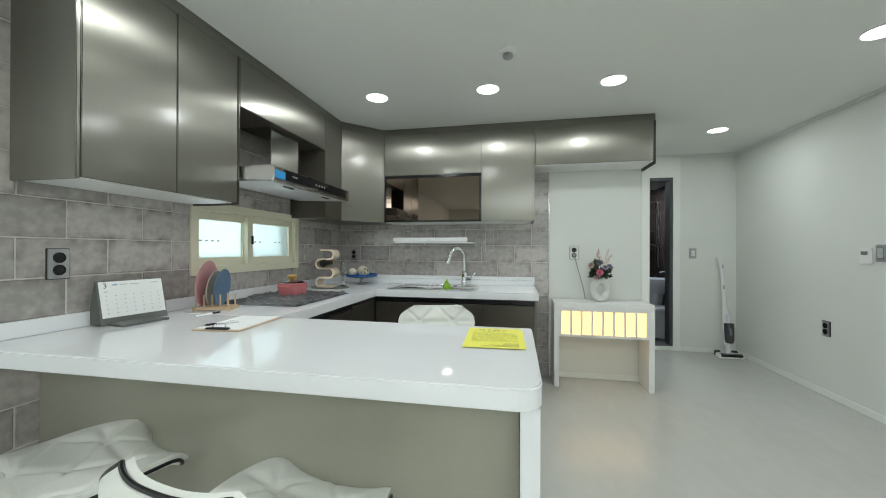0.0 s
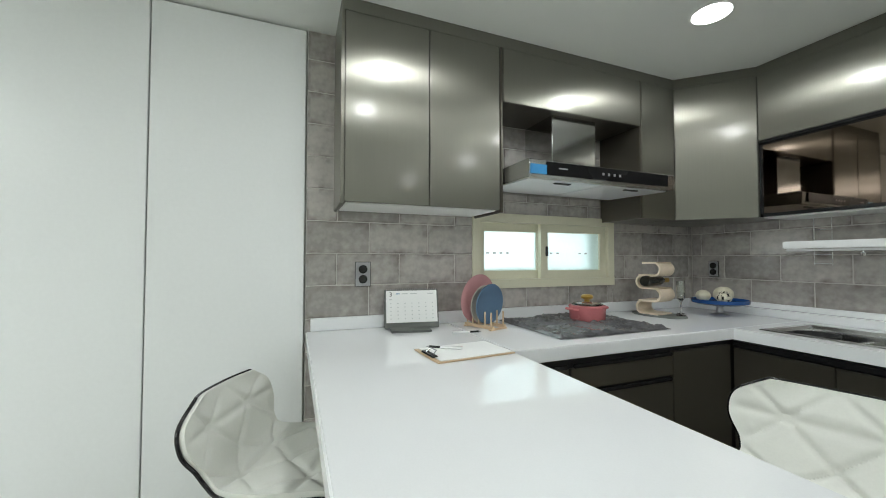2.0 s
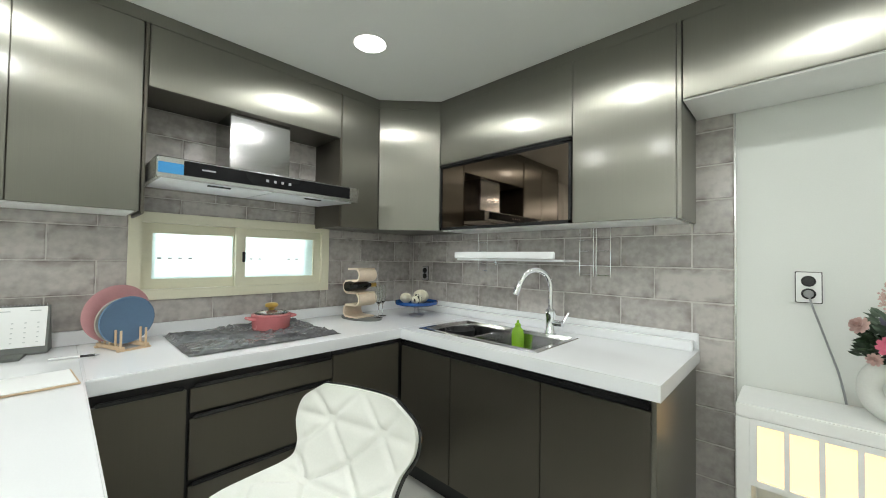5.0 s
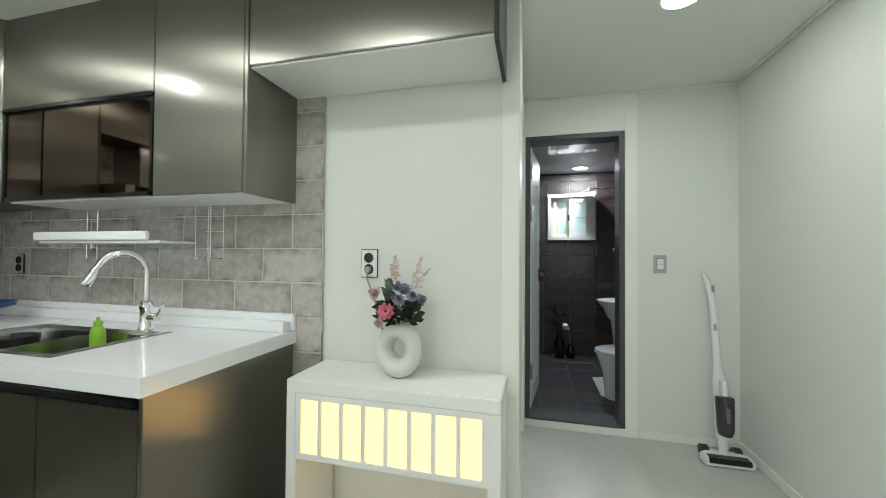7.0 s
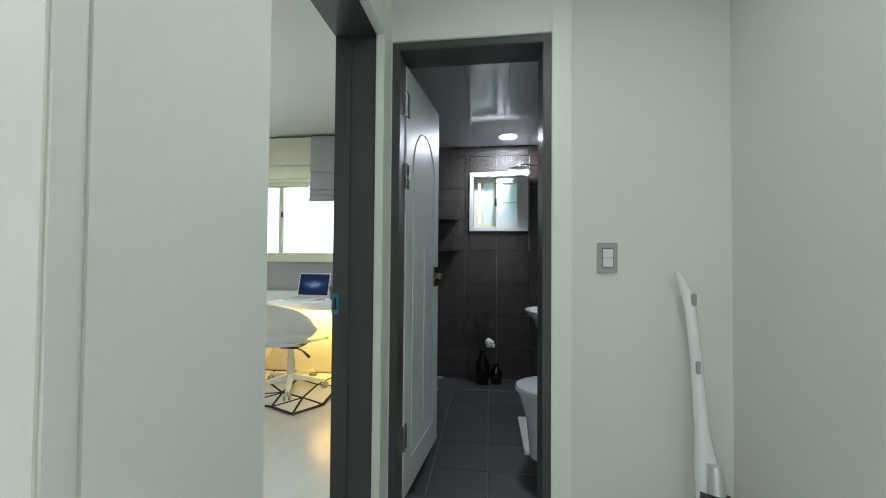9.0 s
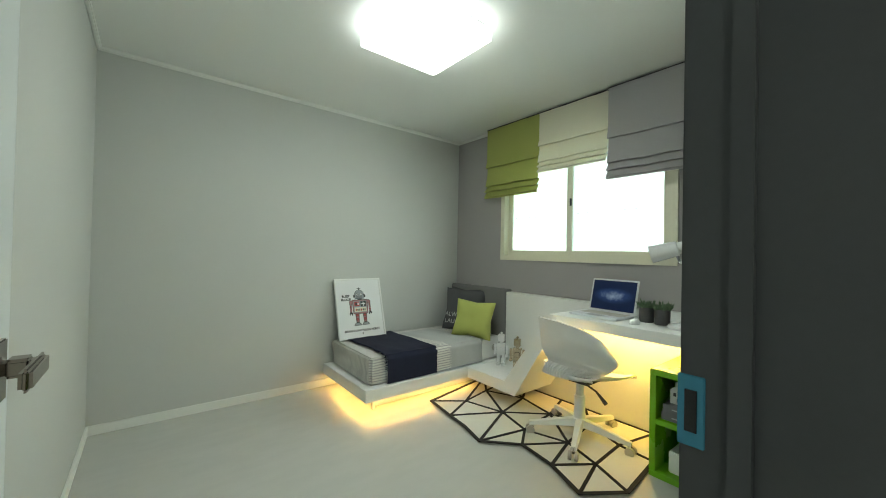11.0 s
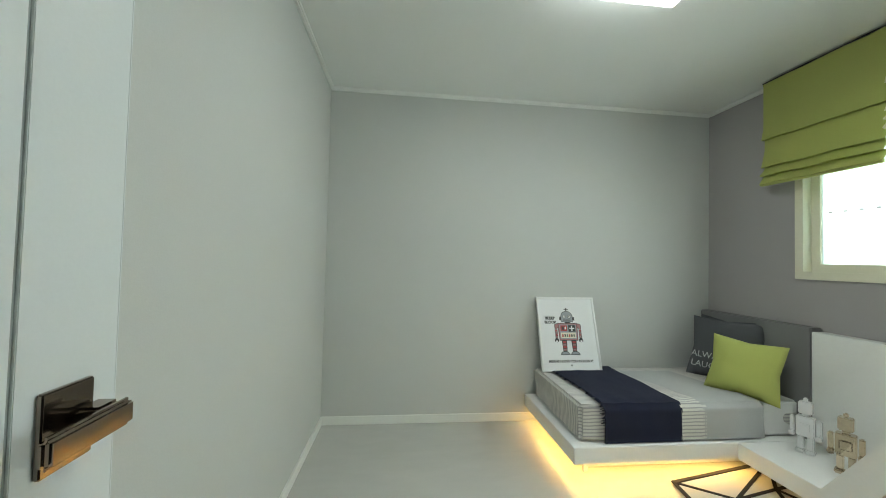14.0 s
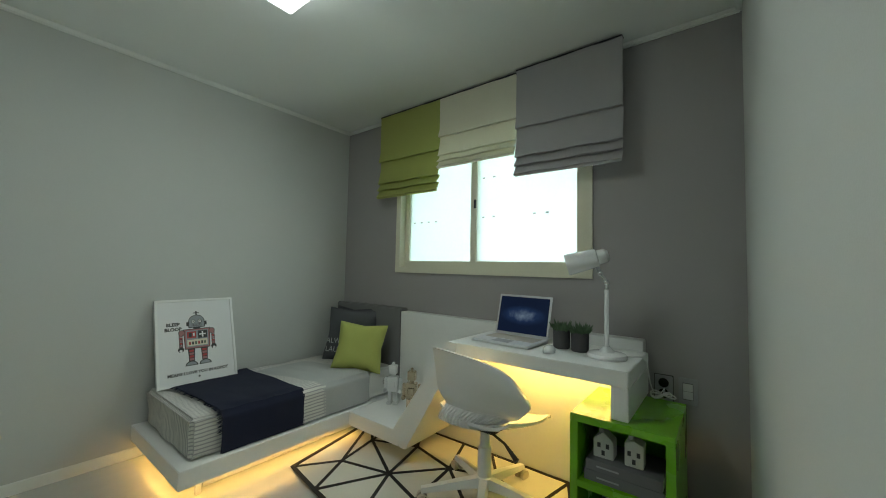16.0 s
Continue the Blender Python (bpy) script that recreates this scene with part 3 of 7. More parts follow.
def wall_cabinets():
    g = "kitchen wall cabinets"
    c = thing("wall_cabinet", (XL, 1.53, UB), "brushed bronze steel wall cabinet with two doors", "cabinet", g)
    panel_yz("body", M["steeldark"], XL, FX - 0.02, 1.15, 1.905, UB + 0.002, UT, c)
    panel_yz("bottom", M["white"], XL + 0.01, FX - 0.022, 1.17, 1.89, UB - 0.004, UB + 0.0015, c, "white underside board")
    panel_yz("side_panel", M["steel"], XL, FX, 1.146, 1.160, UB - 0.008, UT, c)
    for a, b in ((1.163, 1.534), (1.538, 1.900)):
        panel_yz("door", M["steel"], FX - 0.018, FX, a, b, UB, UT - 0.003, c)
    panel_yz("side_panel", M["steeldark"], XL, FX, 1.906, 1.918, UB - 0.012, UT, c)
    c = thing("hood_cabinet", (XL, 2.38, 1.97), "brushed bronze steel cabinet with a lift door above the hood", "cabinet", g)
    panel_yz("body", M["steeldark"], XL, FX - 0.02, 1.92, 2.85, 1.975, UT, c)
    panel_yz("door", M["steel"], FX - 0.018, FX, 1.922, 2.846, 1.972, UT - 0.003, c)
    c = thing("wall_cabinet", (XL, 2.98, UB), "narrow brushed bronze steel wall cabinet", "cabinet", g)
    panel_yz("body", M["steeldark"], XL, FX - 0.02, 2.852, 3.125, UB + 0.002, UT, c)
    panel_yz("side_panel", M["steeldark"], XL, FX, 2.838, 2.851, UB, UT, c)
    panel_yz("door", M["steel"], FX - 0.018, FX, 2.853, 3.124, UB, UT - 0.003, c)
    c = thing("corner_cabinet", (XL, YS, UB), "brushed bronze steel corner cabinet set diagonally", "cabinet", g)
    bm = bmesh.new()
    prism(bm, [(XL, 3.128, UB + 0.002), (FX - 0.016, 3.128, UB + 0.002), (-1.199, FY + 0.016, UB + 0.002), (-1.199, YS, UB + 0.002), (XL, YS, UB + 0.002)], (0, 0, UT - UB - 0.002))
    part("body", bm, M["steeldark"], c)
    bm = bmesh.new()
    prism(bm, [(FX - 0.012, 3.131, UB), (FX, 3.131, UB), (-1.2, FY, UB), (-1.2, FY + 0.012, UB)], (0, 0, UT - UB - 0.003))
    bevel(bm, 0.0015)
    part("door", bm, M["steel"], c)
    c = thing("wall_cabinet", (-0.74, YS, UB), "brushed bronze steel cabinet with a brown glass lift door below", "cabinet", g)
    boxes("body", M["steeldark"], (-1.196, -0.284, FY + 0.02, YS, UB + 0.002, UT), parent=c)
    boxes("door", M["steel"], (-1.195, -0.285, FY, FY + 0.018, 1.868, UT - 0.003), parent=c, r=0.0025)
    d = boxes("glass_door", M["black"], (-1.192, -0.288, FY, FY + 0.016, 1.838, 1.864), (-1.192, -0.288, FY, FY + 0.016, UB, UB + 0.018),
              (-1.192, -1.176, FY, FY + 0.016, UB, 1.864), (-0.304, -0.288, FY, FY + 0.016, UB, 1.864), parent=c, label="black framed lift door", r=0.002)
    boxes("pane", M["smoke"], (-1.176, -0.304, FY + 0.005, FY + 0.012, UB + 0.018, 1.838), parent=d, label="brown mirrored glass pane")
    boxes("rail", M["black"], (-1.19, -0.29, FY - 0.012, FY - 0.001, 1.846, 1.860), parent=d, r=0.003)
    c = thing("wall_cabinet", (-0.05, YS, UB), "tall brushed bronze steel wall cabinet", "cabinet", g)
    boxes("body", M["steeldark"], (-0.282, 0.163, FY + 0.02, YS, UB + 0.002, UT), parent=c)
    boxes("bottom", M["white"], (-1.19, 0.15, FY + 0.03, YS - 0.01, UB - 0.005, UB + 0.0015), parent=c, label="white underside board")
    boxes("door", M["steel"], (-0.281, 0.160, FY, FY + 0.018, UB, UT - 0.003), parent=c, r=0.0025)
    boxes("side_panel", M["steel"], (0.163, 0.178, FY, YS, UB - 0.006, UT), parent=c, r=0.0015)
    c = thing("bridge_cabinet", (0.65, YS, 1.9), "shallow brushed bronze steel cabinet bridging above the console", "cabinet", g)
    boxes("body", M["steeldark"], (0.182, 1.118, FY + 0.02, YS - 0.002, 1.925, UT), parent=c)
    boxes("door", M["steel"], (0.183, 1.118, FY, FY + 0.018, 1.915, UT - 0.003), parent=c, r=0.0025)
    boxes("bottom", M["white"], (0.182, 1.118, FY + 0.012, YS - 0.002, 1.908, 1.924), parent=c, label="white underside board", r=0.0015)
    boxes("side_panel", M["darkedge"], (1.119, 1.135, FY - 0.002, YS - 0.002, 1.885, UT), parent=c, label="dark end board", r=0.002)
    bm = bmesh.new()
    prism(bm, [(XL, 1.148, UT), (FX - 0.004, 1.148, UT), (FX - 0.004, 3.128, UT), (-1.2, FY + 0.006, UT), (1.133, FY + 0.006, UT), (1.133, YS - 0.002, UT), (XL, YS - 0.002, UT)], (0, 0, ZC - UT - 0.001))
    setting(part("trim_cabinet_filler", bm, M["steel"]), "brushed bronze filler board below the ceiling", "trim")


wall_cabinets()


def range_hood():
    h = thing("range_hood", (XL, 2.38, 1.55), "stainless steel range hood with a black control strip", "range hood")
    bm = bmesh.new()
    prism(bm, [(XL, 1.925, 1.572), (-1.275, 1.925, 1.555), (-1.268, 1.925, 1.632), (-1.285, 1.925, 1.640), (XL, 1.925, 1.640)], (0, 0.91, 0))
    bevel(bm, 0.003)
    part("body", bm, M["stainless"], h, smooth=True)
    boxes("duct", M["ductsteel"], (XL, -1.535, 2.255, 2.555, 1.641, 1.974), parent=h, label="square steel duct cover", r=0.003)
    boxes("control_strip", M["blackstrip"], (-1.276, -1.262, 2.014, 2.775, 1.570, 1.628), parent=h, label="black glass control strip", r=0.002)
    for i in range(4):
        boxes("button", M["dullsteel"], (-1.2625, -1.2605, 2.33 + 0.035 * i, 2.342 + 0.035 * i, 1.592, 1.604), parent=h)
    boxes("logo_bar", M["dullsteel"], (-1.2625, -1.2610, 2.075, 2.125, 1.598, 1.604), parent=h)
    boxes("sticker", M["sticker"], (-1.274, -1.264, 1.93, 2.012, 1.570, 1.612), parent=h, label="blue paper sticker")
    for a, b in ((1.945, 2.375), (2.385, 2.815)):
        bm = bmesh.new()
        prism(bm, [(-1.70, a, 1.5675), (-1.31, a, 1.5535), (-1.31, a, 1.5565), (-1.70, a, 1.5705)], (0, b - a, 0))
        f = part("filter", bm, M["aluminium"], h, "grey grease filter panel")
        boxes("latch", M["blackm"], (-1.35, -1.335, (a + b) / 2 - 0.045, (a + b) / 2 + 0.045, 1.549, 1.5545), parent=f)


range_hood()


def base_cabinets():
    g = "kitchen base cabinets"
    fx = -1.135
    c = thing("drawer_cabinet", (XL, 2.3, 0), "dark bronze drawer cabinet below the hob", "cabinet", g)
    boxes("body", M["blackm"], (XL, fx - 0.02, 1.74, 2.62, 0.10, 0.788), parent=c)
    for a, b, z0, z1 in ((1.755, 2.018, 0.11, 0.745), (2.03, 2.618, 0.655, 0.745), (2.03, 2.618, 0.405, 0.63), (2.03, 2.618, 0.11, 0.38)):
        d = boxes("drawer_front" if b > 2.1 else "door", M["steeldark"], (fx - 0.018, fx, a, b, z0, z1), parent=c, r=0.002)
        boxes("handle", M["black"], (fx - 0.006, fx + 0.010, a + 0.01, b - 0.01, z1 + 0.002, z1 + 0.018), parent=d, label="black finger rail", r=0.004)
    c = thing("corner_base_cabinet", (XL, 3.2, 0), "dark bronze corner base cabinet", "cabinet", g)
    boxes("body", M["blackm"], (XL, fx - 0.02, 2.625, YS - 0.02, 0.10, 0.788), parent=c)
    boxes("door", M["steeldark"], (fx - 0.018, fx, 2.622, 3.035, 0.11, 0.762), parent=c, r=0.002)
    c = thing("sink_cabinet", (-0.5, YS, 0), "dark bronze base cabinet below the sink", "cabinet", g)
    fy = 3.052
    boxes("body", M["blackm"], (fx, 0.158, fy + 0.02, YS - 0.02, 0.10, 0.70), parent=c)
    for a, b in ((fx + 0.004, -0.752), (-0.748, -0.251), (-0.247, 0.158)):
        boxes("door", M["steeldark"], (a, b, fy, fy + 0.018, 0.11, 0.745), parent=c, r=0.002)
    boxes("handle", M["black"], (fx + 0.004, 0.158, fy - 0.012, fy + 0.006, 0.752, 0.782), parent=c, label="long black finger rail", r=0.006)
    boxes("side_panel", M["steel"], (0.160, 0.176, fy - 0.002, YS - 0.012, 0.012, 0.789), parent=c, label="bronze steel end panel", r=0.002)
    for bs in ((XL, fx - 0.05, 1.75, YS - 0.02, 0, 0.10), (fx - 0.05, 0.15, fy + 0.05, YS - 0.02, 0, 0.10)):
        setting(boxes("trim_plinth", M["blackm"], bs), "dark recessed cabinet plinth", "trim")


base_cabinets()


def worktop():
    w = thing("worktop", (XL, YS, CT), "glossy white stone worktop with an upstand", "worktop")
    x0, x1, y0, y1 = -1.035, -0.305, 3.115, 3.515
    boxes("slab", M["worktop"], (XL, -1.115, 1.742, YS - 0.012, CT - 0.056, CT), parent=w, r=0.004)
    boxes("sink_slab", M["worktop"], (-1.1155, 0.192, 3.03, y0, CT - 0.056, CT - 0.0002), (-1.1155, 0.192, y1, YS - 0.012, CT - 0.056, CT - 0.0002),
          (-1.1155, x0, y0, y1, CT - 0.056, CT - 0.0002), (x1, 0.192, y0, y1, CT - 0.056, CT - 0.0002), parent=w)
    boxes("upstand", M["worktop"], (XL - 0.004, XL + 0.018, 1.045, YS - 0.012, CT, CT + 0.062), parent=w, r=0.003)
    boxes("upstand", M["worktop"], (XL + 0.018, 0.190, YS - 0.034, YS - 0.010, CT, CT + 0.075), (XL + 0.018, 0.176, YS - 0.085, YS - 0.034, CT, CT + 0.045), parent=w, r=0.003)
    s = thing("sink", (-0.67, 3.315, CT), "stainless steel sink bowl set in the worktop", "sink")
    bm = bmesh.new()
    rim = [(x0, y0), (x1, y0), (x1, y1), (x0, y1)]
    for z, i in ((CT + 0.0005, -0.012), (CT + 0.004, -0.008), (CT + 0.004, 0.018), (CT - 0.012, 0.030), (CT - 0.14, 0.042), (CT - 0.15, 0.08)):
        ringv = [bm.verts.new((x + (i if x == x0 else -i), y + (i if y == y0 else -i), z)) for x, y in rim]
        if i > -0.012:
            for k in range(4):
                bm.faces.new((prev[k], prev[(k + 1) % 4], ringv[(k + 1) % 4], ringv[k]))
        prev = ringv
    bm.faces.new(prev)
    part("bowl", bm, M["sinksteel"], s)
    boxes("divider", M["stainless"], (-0.80, -0.785, y0 + 0.03, y1 - 0.03, CT - 0.15, CT - 0.035), parent=s, r=0.004)
    bm = bmesh.new()
    lathe(bm, [(0.0, 0.0), (0.04, 0), (0.045, 0.004), (0.0, 0.004)], 20, (-0.55, 3.32, CT - 0.149))
    part("drain", bm, M["chrome"], s, smooth=True)
    f = thing("faucet", (-0.455, 3.535, CT), "chrome pull-out kitchen faucet with a high arc", "faucet")
    c = Vector((-0.455, 3.535, CT))
    bm = bmesh.new()
    lathe(bm, [(0.030, 0), (0.031, 0.012), (0.026, 0.02), (0.025, 0.09), (0.028, 0.10), (0.028, 0.125), (0.017, 0.135)], 20, c)
    part("body", bm, M["chrome"], f, smooth=True)
    a = Vector((-0.62, -0.76, 0)).normalized()
    arc = [c + Vector((0, 0, 0.12)), c + Vector((0, 0, 0.22))] + [c + Vector((0, 0, 0.25)) + a * (0.085 - 0.085 * math.cos(t)) + Vector((0, 0, 0.095 * math.sin(t))) for t in np.linspace(0, 2.75, 12)]
    bm = bmesh.new()
    tube(bm, arc, 0.0135, 14)
    part("spout", bm, M["chrome"], f, smooth=True)
    d = (arc[-1] - arc[-2]).normalized()
    bm = bmesh.new()
    tube(bm, [arc[-1], arc[-1] + d * 0.02, arc[-1] + d * 0.075, arc[-1] + d * 0.085], [0.014, 0.017, 0.020, 0.017], 14)
    part("spray_head", bm, M["chrome"], f, smooth=True)
    bm = bmesh.new()
    tube(bm, [c + Vector((0.015, 0, 0.06)), c + Vector((0.075, -0.01, 0.062))], 0.017, 14)
    tube(bm, [c + Vector((0.07, -0.01, 0.065)), c + Vector((0.105, -0.005, 0.125))], [0.007, 0.005], 8)
    part("lever", bm, M["chrome"], f, smooth=True)


worktop()


def peninsula():
    p = thing("peninsula_counter", (-0.85, 1.4, 0), "glossy white stone breakfast counter with a waterfall end", "counter")
    bm = bmesh.new()
    poly = [(XL, 1.024), (0.030, 1.040), (0.060, 1.050), (0.080, 1.072), (0.087, 1.10), (0.087, 1.742), (XL, 1.742)]
    prism(bm, [(x, y, CT - 0.058) for x, y in poly], (0, 0, 0.0575))
    bevel(bm, 0.005, 3)
    part("slab", bm, M["worktop"], p, smooth=True)
    boxes("end_panel", M["worktop"], (0.032, 0.081, 1.078, 1.735, 0, CT - 0.0585), parent=p, r=0.003)
    boxes("back_panel", M["pengrey"], (XL, 0.031, 1.236, 1.252, 0.0, CT - 0.0585), parent=p, label="satin grey-green back panel", r=0.002)
    boxes("inner_panel", M["steeldark"], (-1.1, 0.031, 1.70, 1.716, 0.0, CT - 0.0585), parent=p, label="dark bronze inner panel", r=0.002)


M["pengrey"] = mat("satin_greige_panel", (0.38, 0.375, 0.31), 0.40, 0.35, var=0.03, scale=2, fine=60, stretch=(10, 10, 1))
peninsula()


def sliding_window(name, base, axis, w, h, depth, frame_w, mt, split, label, marks=()):
    """A two-sash sliding window in its wall opening; local x along the wall, y outwards, z up from the base."""
    o = thing(name, base, label, "window")
    o["kind"] = "structure"
    B = lambda n, mtl, *bs, parent=o, label="", r=0.0: boxes(n, mtl, *bs, parent=parent, label=label, r=r, world=False)
    fr = B("window_frame", mt, (-w / 2, w / 2, -0.014, depth, 0, frame_w), (-w / 2, w / 2, -0.014, depth, h - frame_w, h),
           (-w / 2, -w / 2 + frame_w, -0.0135, depth, frame_w, h - frame_w), (w / 2 - frame_w, w / 2, -0.0135, depth, frame_w, h - frame_w))
    s = frame_w * 1.0
    for k, (a, b, y0) in enumerate(((-w / 2 + frame_w, split, 0.045), (split - s * 0.9, w / 2 - frame_w, 0.012))):
        z0, z1 = frame_w, h - frame_w
        sash = B("sash", mt, (a, b, y0, y0 + 0.03, z0, z0 + s), (a, b, y0, y0 + 0.03, z1 - s, z1), (a, a + s, y0, y0 + 0.0295, z0 + s, z1 - s), (b - s, b, y0, y0 + 0.0295, z0 + s, z1 - s))
        pane = B("pane", M["frost"], (a + s, b - s, y0 + 0.012, y0 + 0.018, z0 + s, z1 - s), parent=sash, label="frosted glass pane")
        pane.visible_shadow = False
        for mz in marks:
            q = z0 + s + mz * (z1 - z0 - 2 * s)
            for i in range(4):
                xx = (a + s) + (b - a - 2 * s) * (0.06 + 0.12 * i + 0.3 * k * (i > 1))
                B("mark", M["inksoft"], (xx, xx + 0.018, y0 + 0.0095, y0 + 0.0115, q - 0.005, q + 0.005), parent=sash)
    lt = B("latch", M["blackm"], (split - 0.012, split + 0.004, 0.002, 0.014, h / 2 - 0.03, h / 2 + 0.03), parent=o, label="dark crescent latch", r=0.003)
    return o


sliding_window("window_kitchen", pose(XL, 2.42, 1.024, 0, 0, 90), "y", 1.042, 0.434, 0.13, 0.05, M["cream"], 0.0, "small cream sliding window with frosted panes", (0.45,))
setting(boxes("backdrop_kitchen", M["outside2"], (XL - 0.9, XL - 0.88, 1.2, 3.6, 0.4, 2.2)), "bright yard outside the kitchen window", "backdrop")


# ---- kitchen: fittings ----
def outlet(m, label, plate_mt, vertical=True, w=0.072, h=0.118, group="wall outlets"):
    """A double socket plate; local x across, z up, y out of the wall towards -y."""
    o = thing("wall_outlet", m, label, "outlet", group)
    boxes("rim", M["darkedge"], (-w / 2 - 0.003, w / 2 + 0.003, -0.006, 0.004, -h / 2 - 0.003, h / 2 + 0.003), parent=o, r=0.002, world=False)
    boxes("plate", plate_mt, (-w / 2, w / 2, -0.009, 0.0, -h / 2, h / 2), parent=o, r=0.002, world=False)
    for s in (-1, 1):
        bm = bmesh.new()
        c = Vector((0, -0.0085, s * h * 0.21))
        rr = [ring(bm, c + Vector((0, dy, 0)), (1, 0, 0), (0, 0, 1), r, 20) for dy, r in ((0, 0.0215), (-0.004, 0.0215), (-0.004, 0.0185), (-0.0014, 0.017))]
        skin(bm, rr)
        part("socket", bm, M["black"], o, "round black socket", smooth=True, world=False)
    return o


outlet(pose(XL + 0.002, 1.29, 1.116, 0, 0, 90), "brushed steel double socket on grey tiles", M["dullsteel"])
outlet(pose(-1.634, YS - 0.012, 1.127), "brushed steel double socket on the tiled sink wall", M["dullsteel"], w=0.06, h=0.105)
outlet(pose(0.547, YS - 0.002, 1.155), "white double socket with a grey cord above the console", M["white"])
outlet(pose(XR - 0.002, 3.67, 0.55, 0, 0, -90), "steel double socket low on the side wall", M["dullsteel"])


def dish_rack():
    r = thing("dish_rack", (-0.75, YS, 1.2), "white hanging dish rack with wire brackets below the cabinets", "dish rack")
    boxes("tray", M["whitegloss"], (-1.13, -0.37, 3.52, 3.70, 1.238, 1.250), parent=r, label="shallow white drip tray", r=0.003)
    boxes("front_bar", M["whitegloss"], (-1.135, -0.42, 3.50, 3.516, 1.252, 1.292), parent=r, label="white front bar", r=0.004)
    for x in (-1.08, -0.36, -0.27):
        for dx in (0, 0.075):
            bm = bmesh.new()
            tube(bm, [(x + dx, 3.69, 1.43), (x + dx, 3.69, 1.16)], 0.0025, 6)
            part("hanger", bm, M["chrome"], r)
        for z in (1.17, 1.22, 1.30, 1.36):
            bm = bmesh.new()
            tube(bm, [(x, 3.69, z), (x + 0.075, 3.69, z)], 0.002, 6)
            part("rung", bm, M["chrome"], r)
    bm = bmesh.new()
    lathe(bm, [(0.010, 0), (0.012, 0.012), (0.004, 0.018), (0.004, 0.026)], 12, (-0.84, 3.56, 1.213))
    part("drip_cap", bm, M["chrome"], r, smooth=True)


dish_rack()


def hob():
    h = thing("hob", (-1.45, 2.38, CT), "black hob still wrapped in crumpled clear film", "hob")
    bm = bmesh.new()
    nx, ny = 70, 88
    rows = []
    for i in range(nx + 1):
        row = []
        for j in range(ny + 1):
            x, y = -1.735 + 0.53 * i / nx, 2.035 + 0.67 * j / ny
            # sharp creases that run in several directions
            q = Vector((x * 7 + 2.2 * noise.noise((x * 4, y * 4, 1)), y * 5, 0))
            r1 = (1 - abs(noise.noise(q))) ** 6
            r2 = (1 - abs(noise.noise((q.x * 0.7 + q.y * 2.1, q.y * 1.3 - q.x * 1.7, 5)))) ** 7
            r3 = (1 - abs(noise.noise((x * 31, y * 18, 9)))) ** 5
            edge = min(i, nx - i, j, ny - j)
            row.append((x + 0.004 * noise.noise((y * 14, i // nx, 2)) * (edge == 0), y + 0.004 * noise.noise((x * 14, j // ny, 3)) * (edge == 0),
                        CT + (0.008 + 0.012 * r1 + 0.010 * r2 + 0.004 * r3 if edge > 2 else 0.0025 + 0.0025 * edge)))
        rows.append(row)
    quilt(bm, rows)
    part("film", bm, M["film"], h, "crumpled clear plastic film", smooth=True)
    boxes("plate", M["black"], (-1.72, -1.22, 2.055, 2.685, CT, CT + 0.006), parent=h, r=0.002)


hob()


# ---- kitchen: loose things ----
def cooking_pot():
    p = thing("cooking_pot", (-1.52, 2.47, CT + 0.012), "small pink enamel pot with a glass lid and wooden knob", "pot")
    z0 = CT + 0.016
    c = (-1.52, 2.47, z0)
    bm = bmesh.new()
    lathe(bm, [(0.0, 0), (0.085, 0), (0.092, 0.01), (0.096, 0.068), (0.099, 0.070), (0.092, 0.070), (0.088, 0.015), (0.0, 0.012)], 32, c)
    part("pot_body", bm, M["pink"], p, smooth=True)
    for s in (-1, 1):
        bm = bmesh.new()
        tube(bm, [(c[0] - 0.03, c[1] + s * 0.09, z0 + 0.058), (c[0] - 0.028, c[1] + s * 0.118, z0 + 0.062), (c[0] + 0.028, c[1] + s * 0.118, z0 + 0.062), (c[0] + 0.03, c[1] + s * 0.09, z0 + 0.058)], 0.007, 8)
        part("handle", bm, M["pink"], p, smooth=True)
    bm = bmesh.new()
    lathe(bm, [(0.0, 0.070), (0.094, 0.0705), (0.094, 0.076), (0.085, 0.083), (0.06, 0.094), (0.0, 0.100), (0.0, 0.097), (0.058, 0.090), (0.085, 0.0785)], 32, c)
    lid = part("lid", bm, M["glass"], p, "clear glass lid", smooth=True)
    bm = bmesh.new()
    lathe(bm, [(0.088, 0.0705), (0.0965, 0.0705), (0.0970, 0.078), (0.088, 0.080)], 32, c)
    part("lid_rim", bm, M["pink"], lid, "pink lid rim", smooth=True)
    bm = bmesh.new()
    lathe(bm, [(0.014, 0.098), (0.016, 0.108), (0.031, 0.116), (0.033, 0.126), (0.026, 0.134), (0.012, 0.137), (0.0, 0.137)], 16, c)
    part("knob", bm, M["cork"], lid, "ochre wooden knob", smooth=True)


cooking_pot()


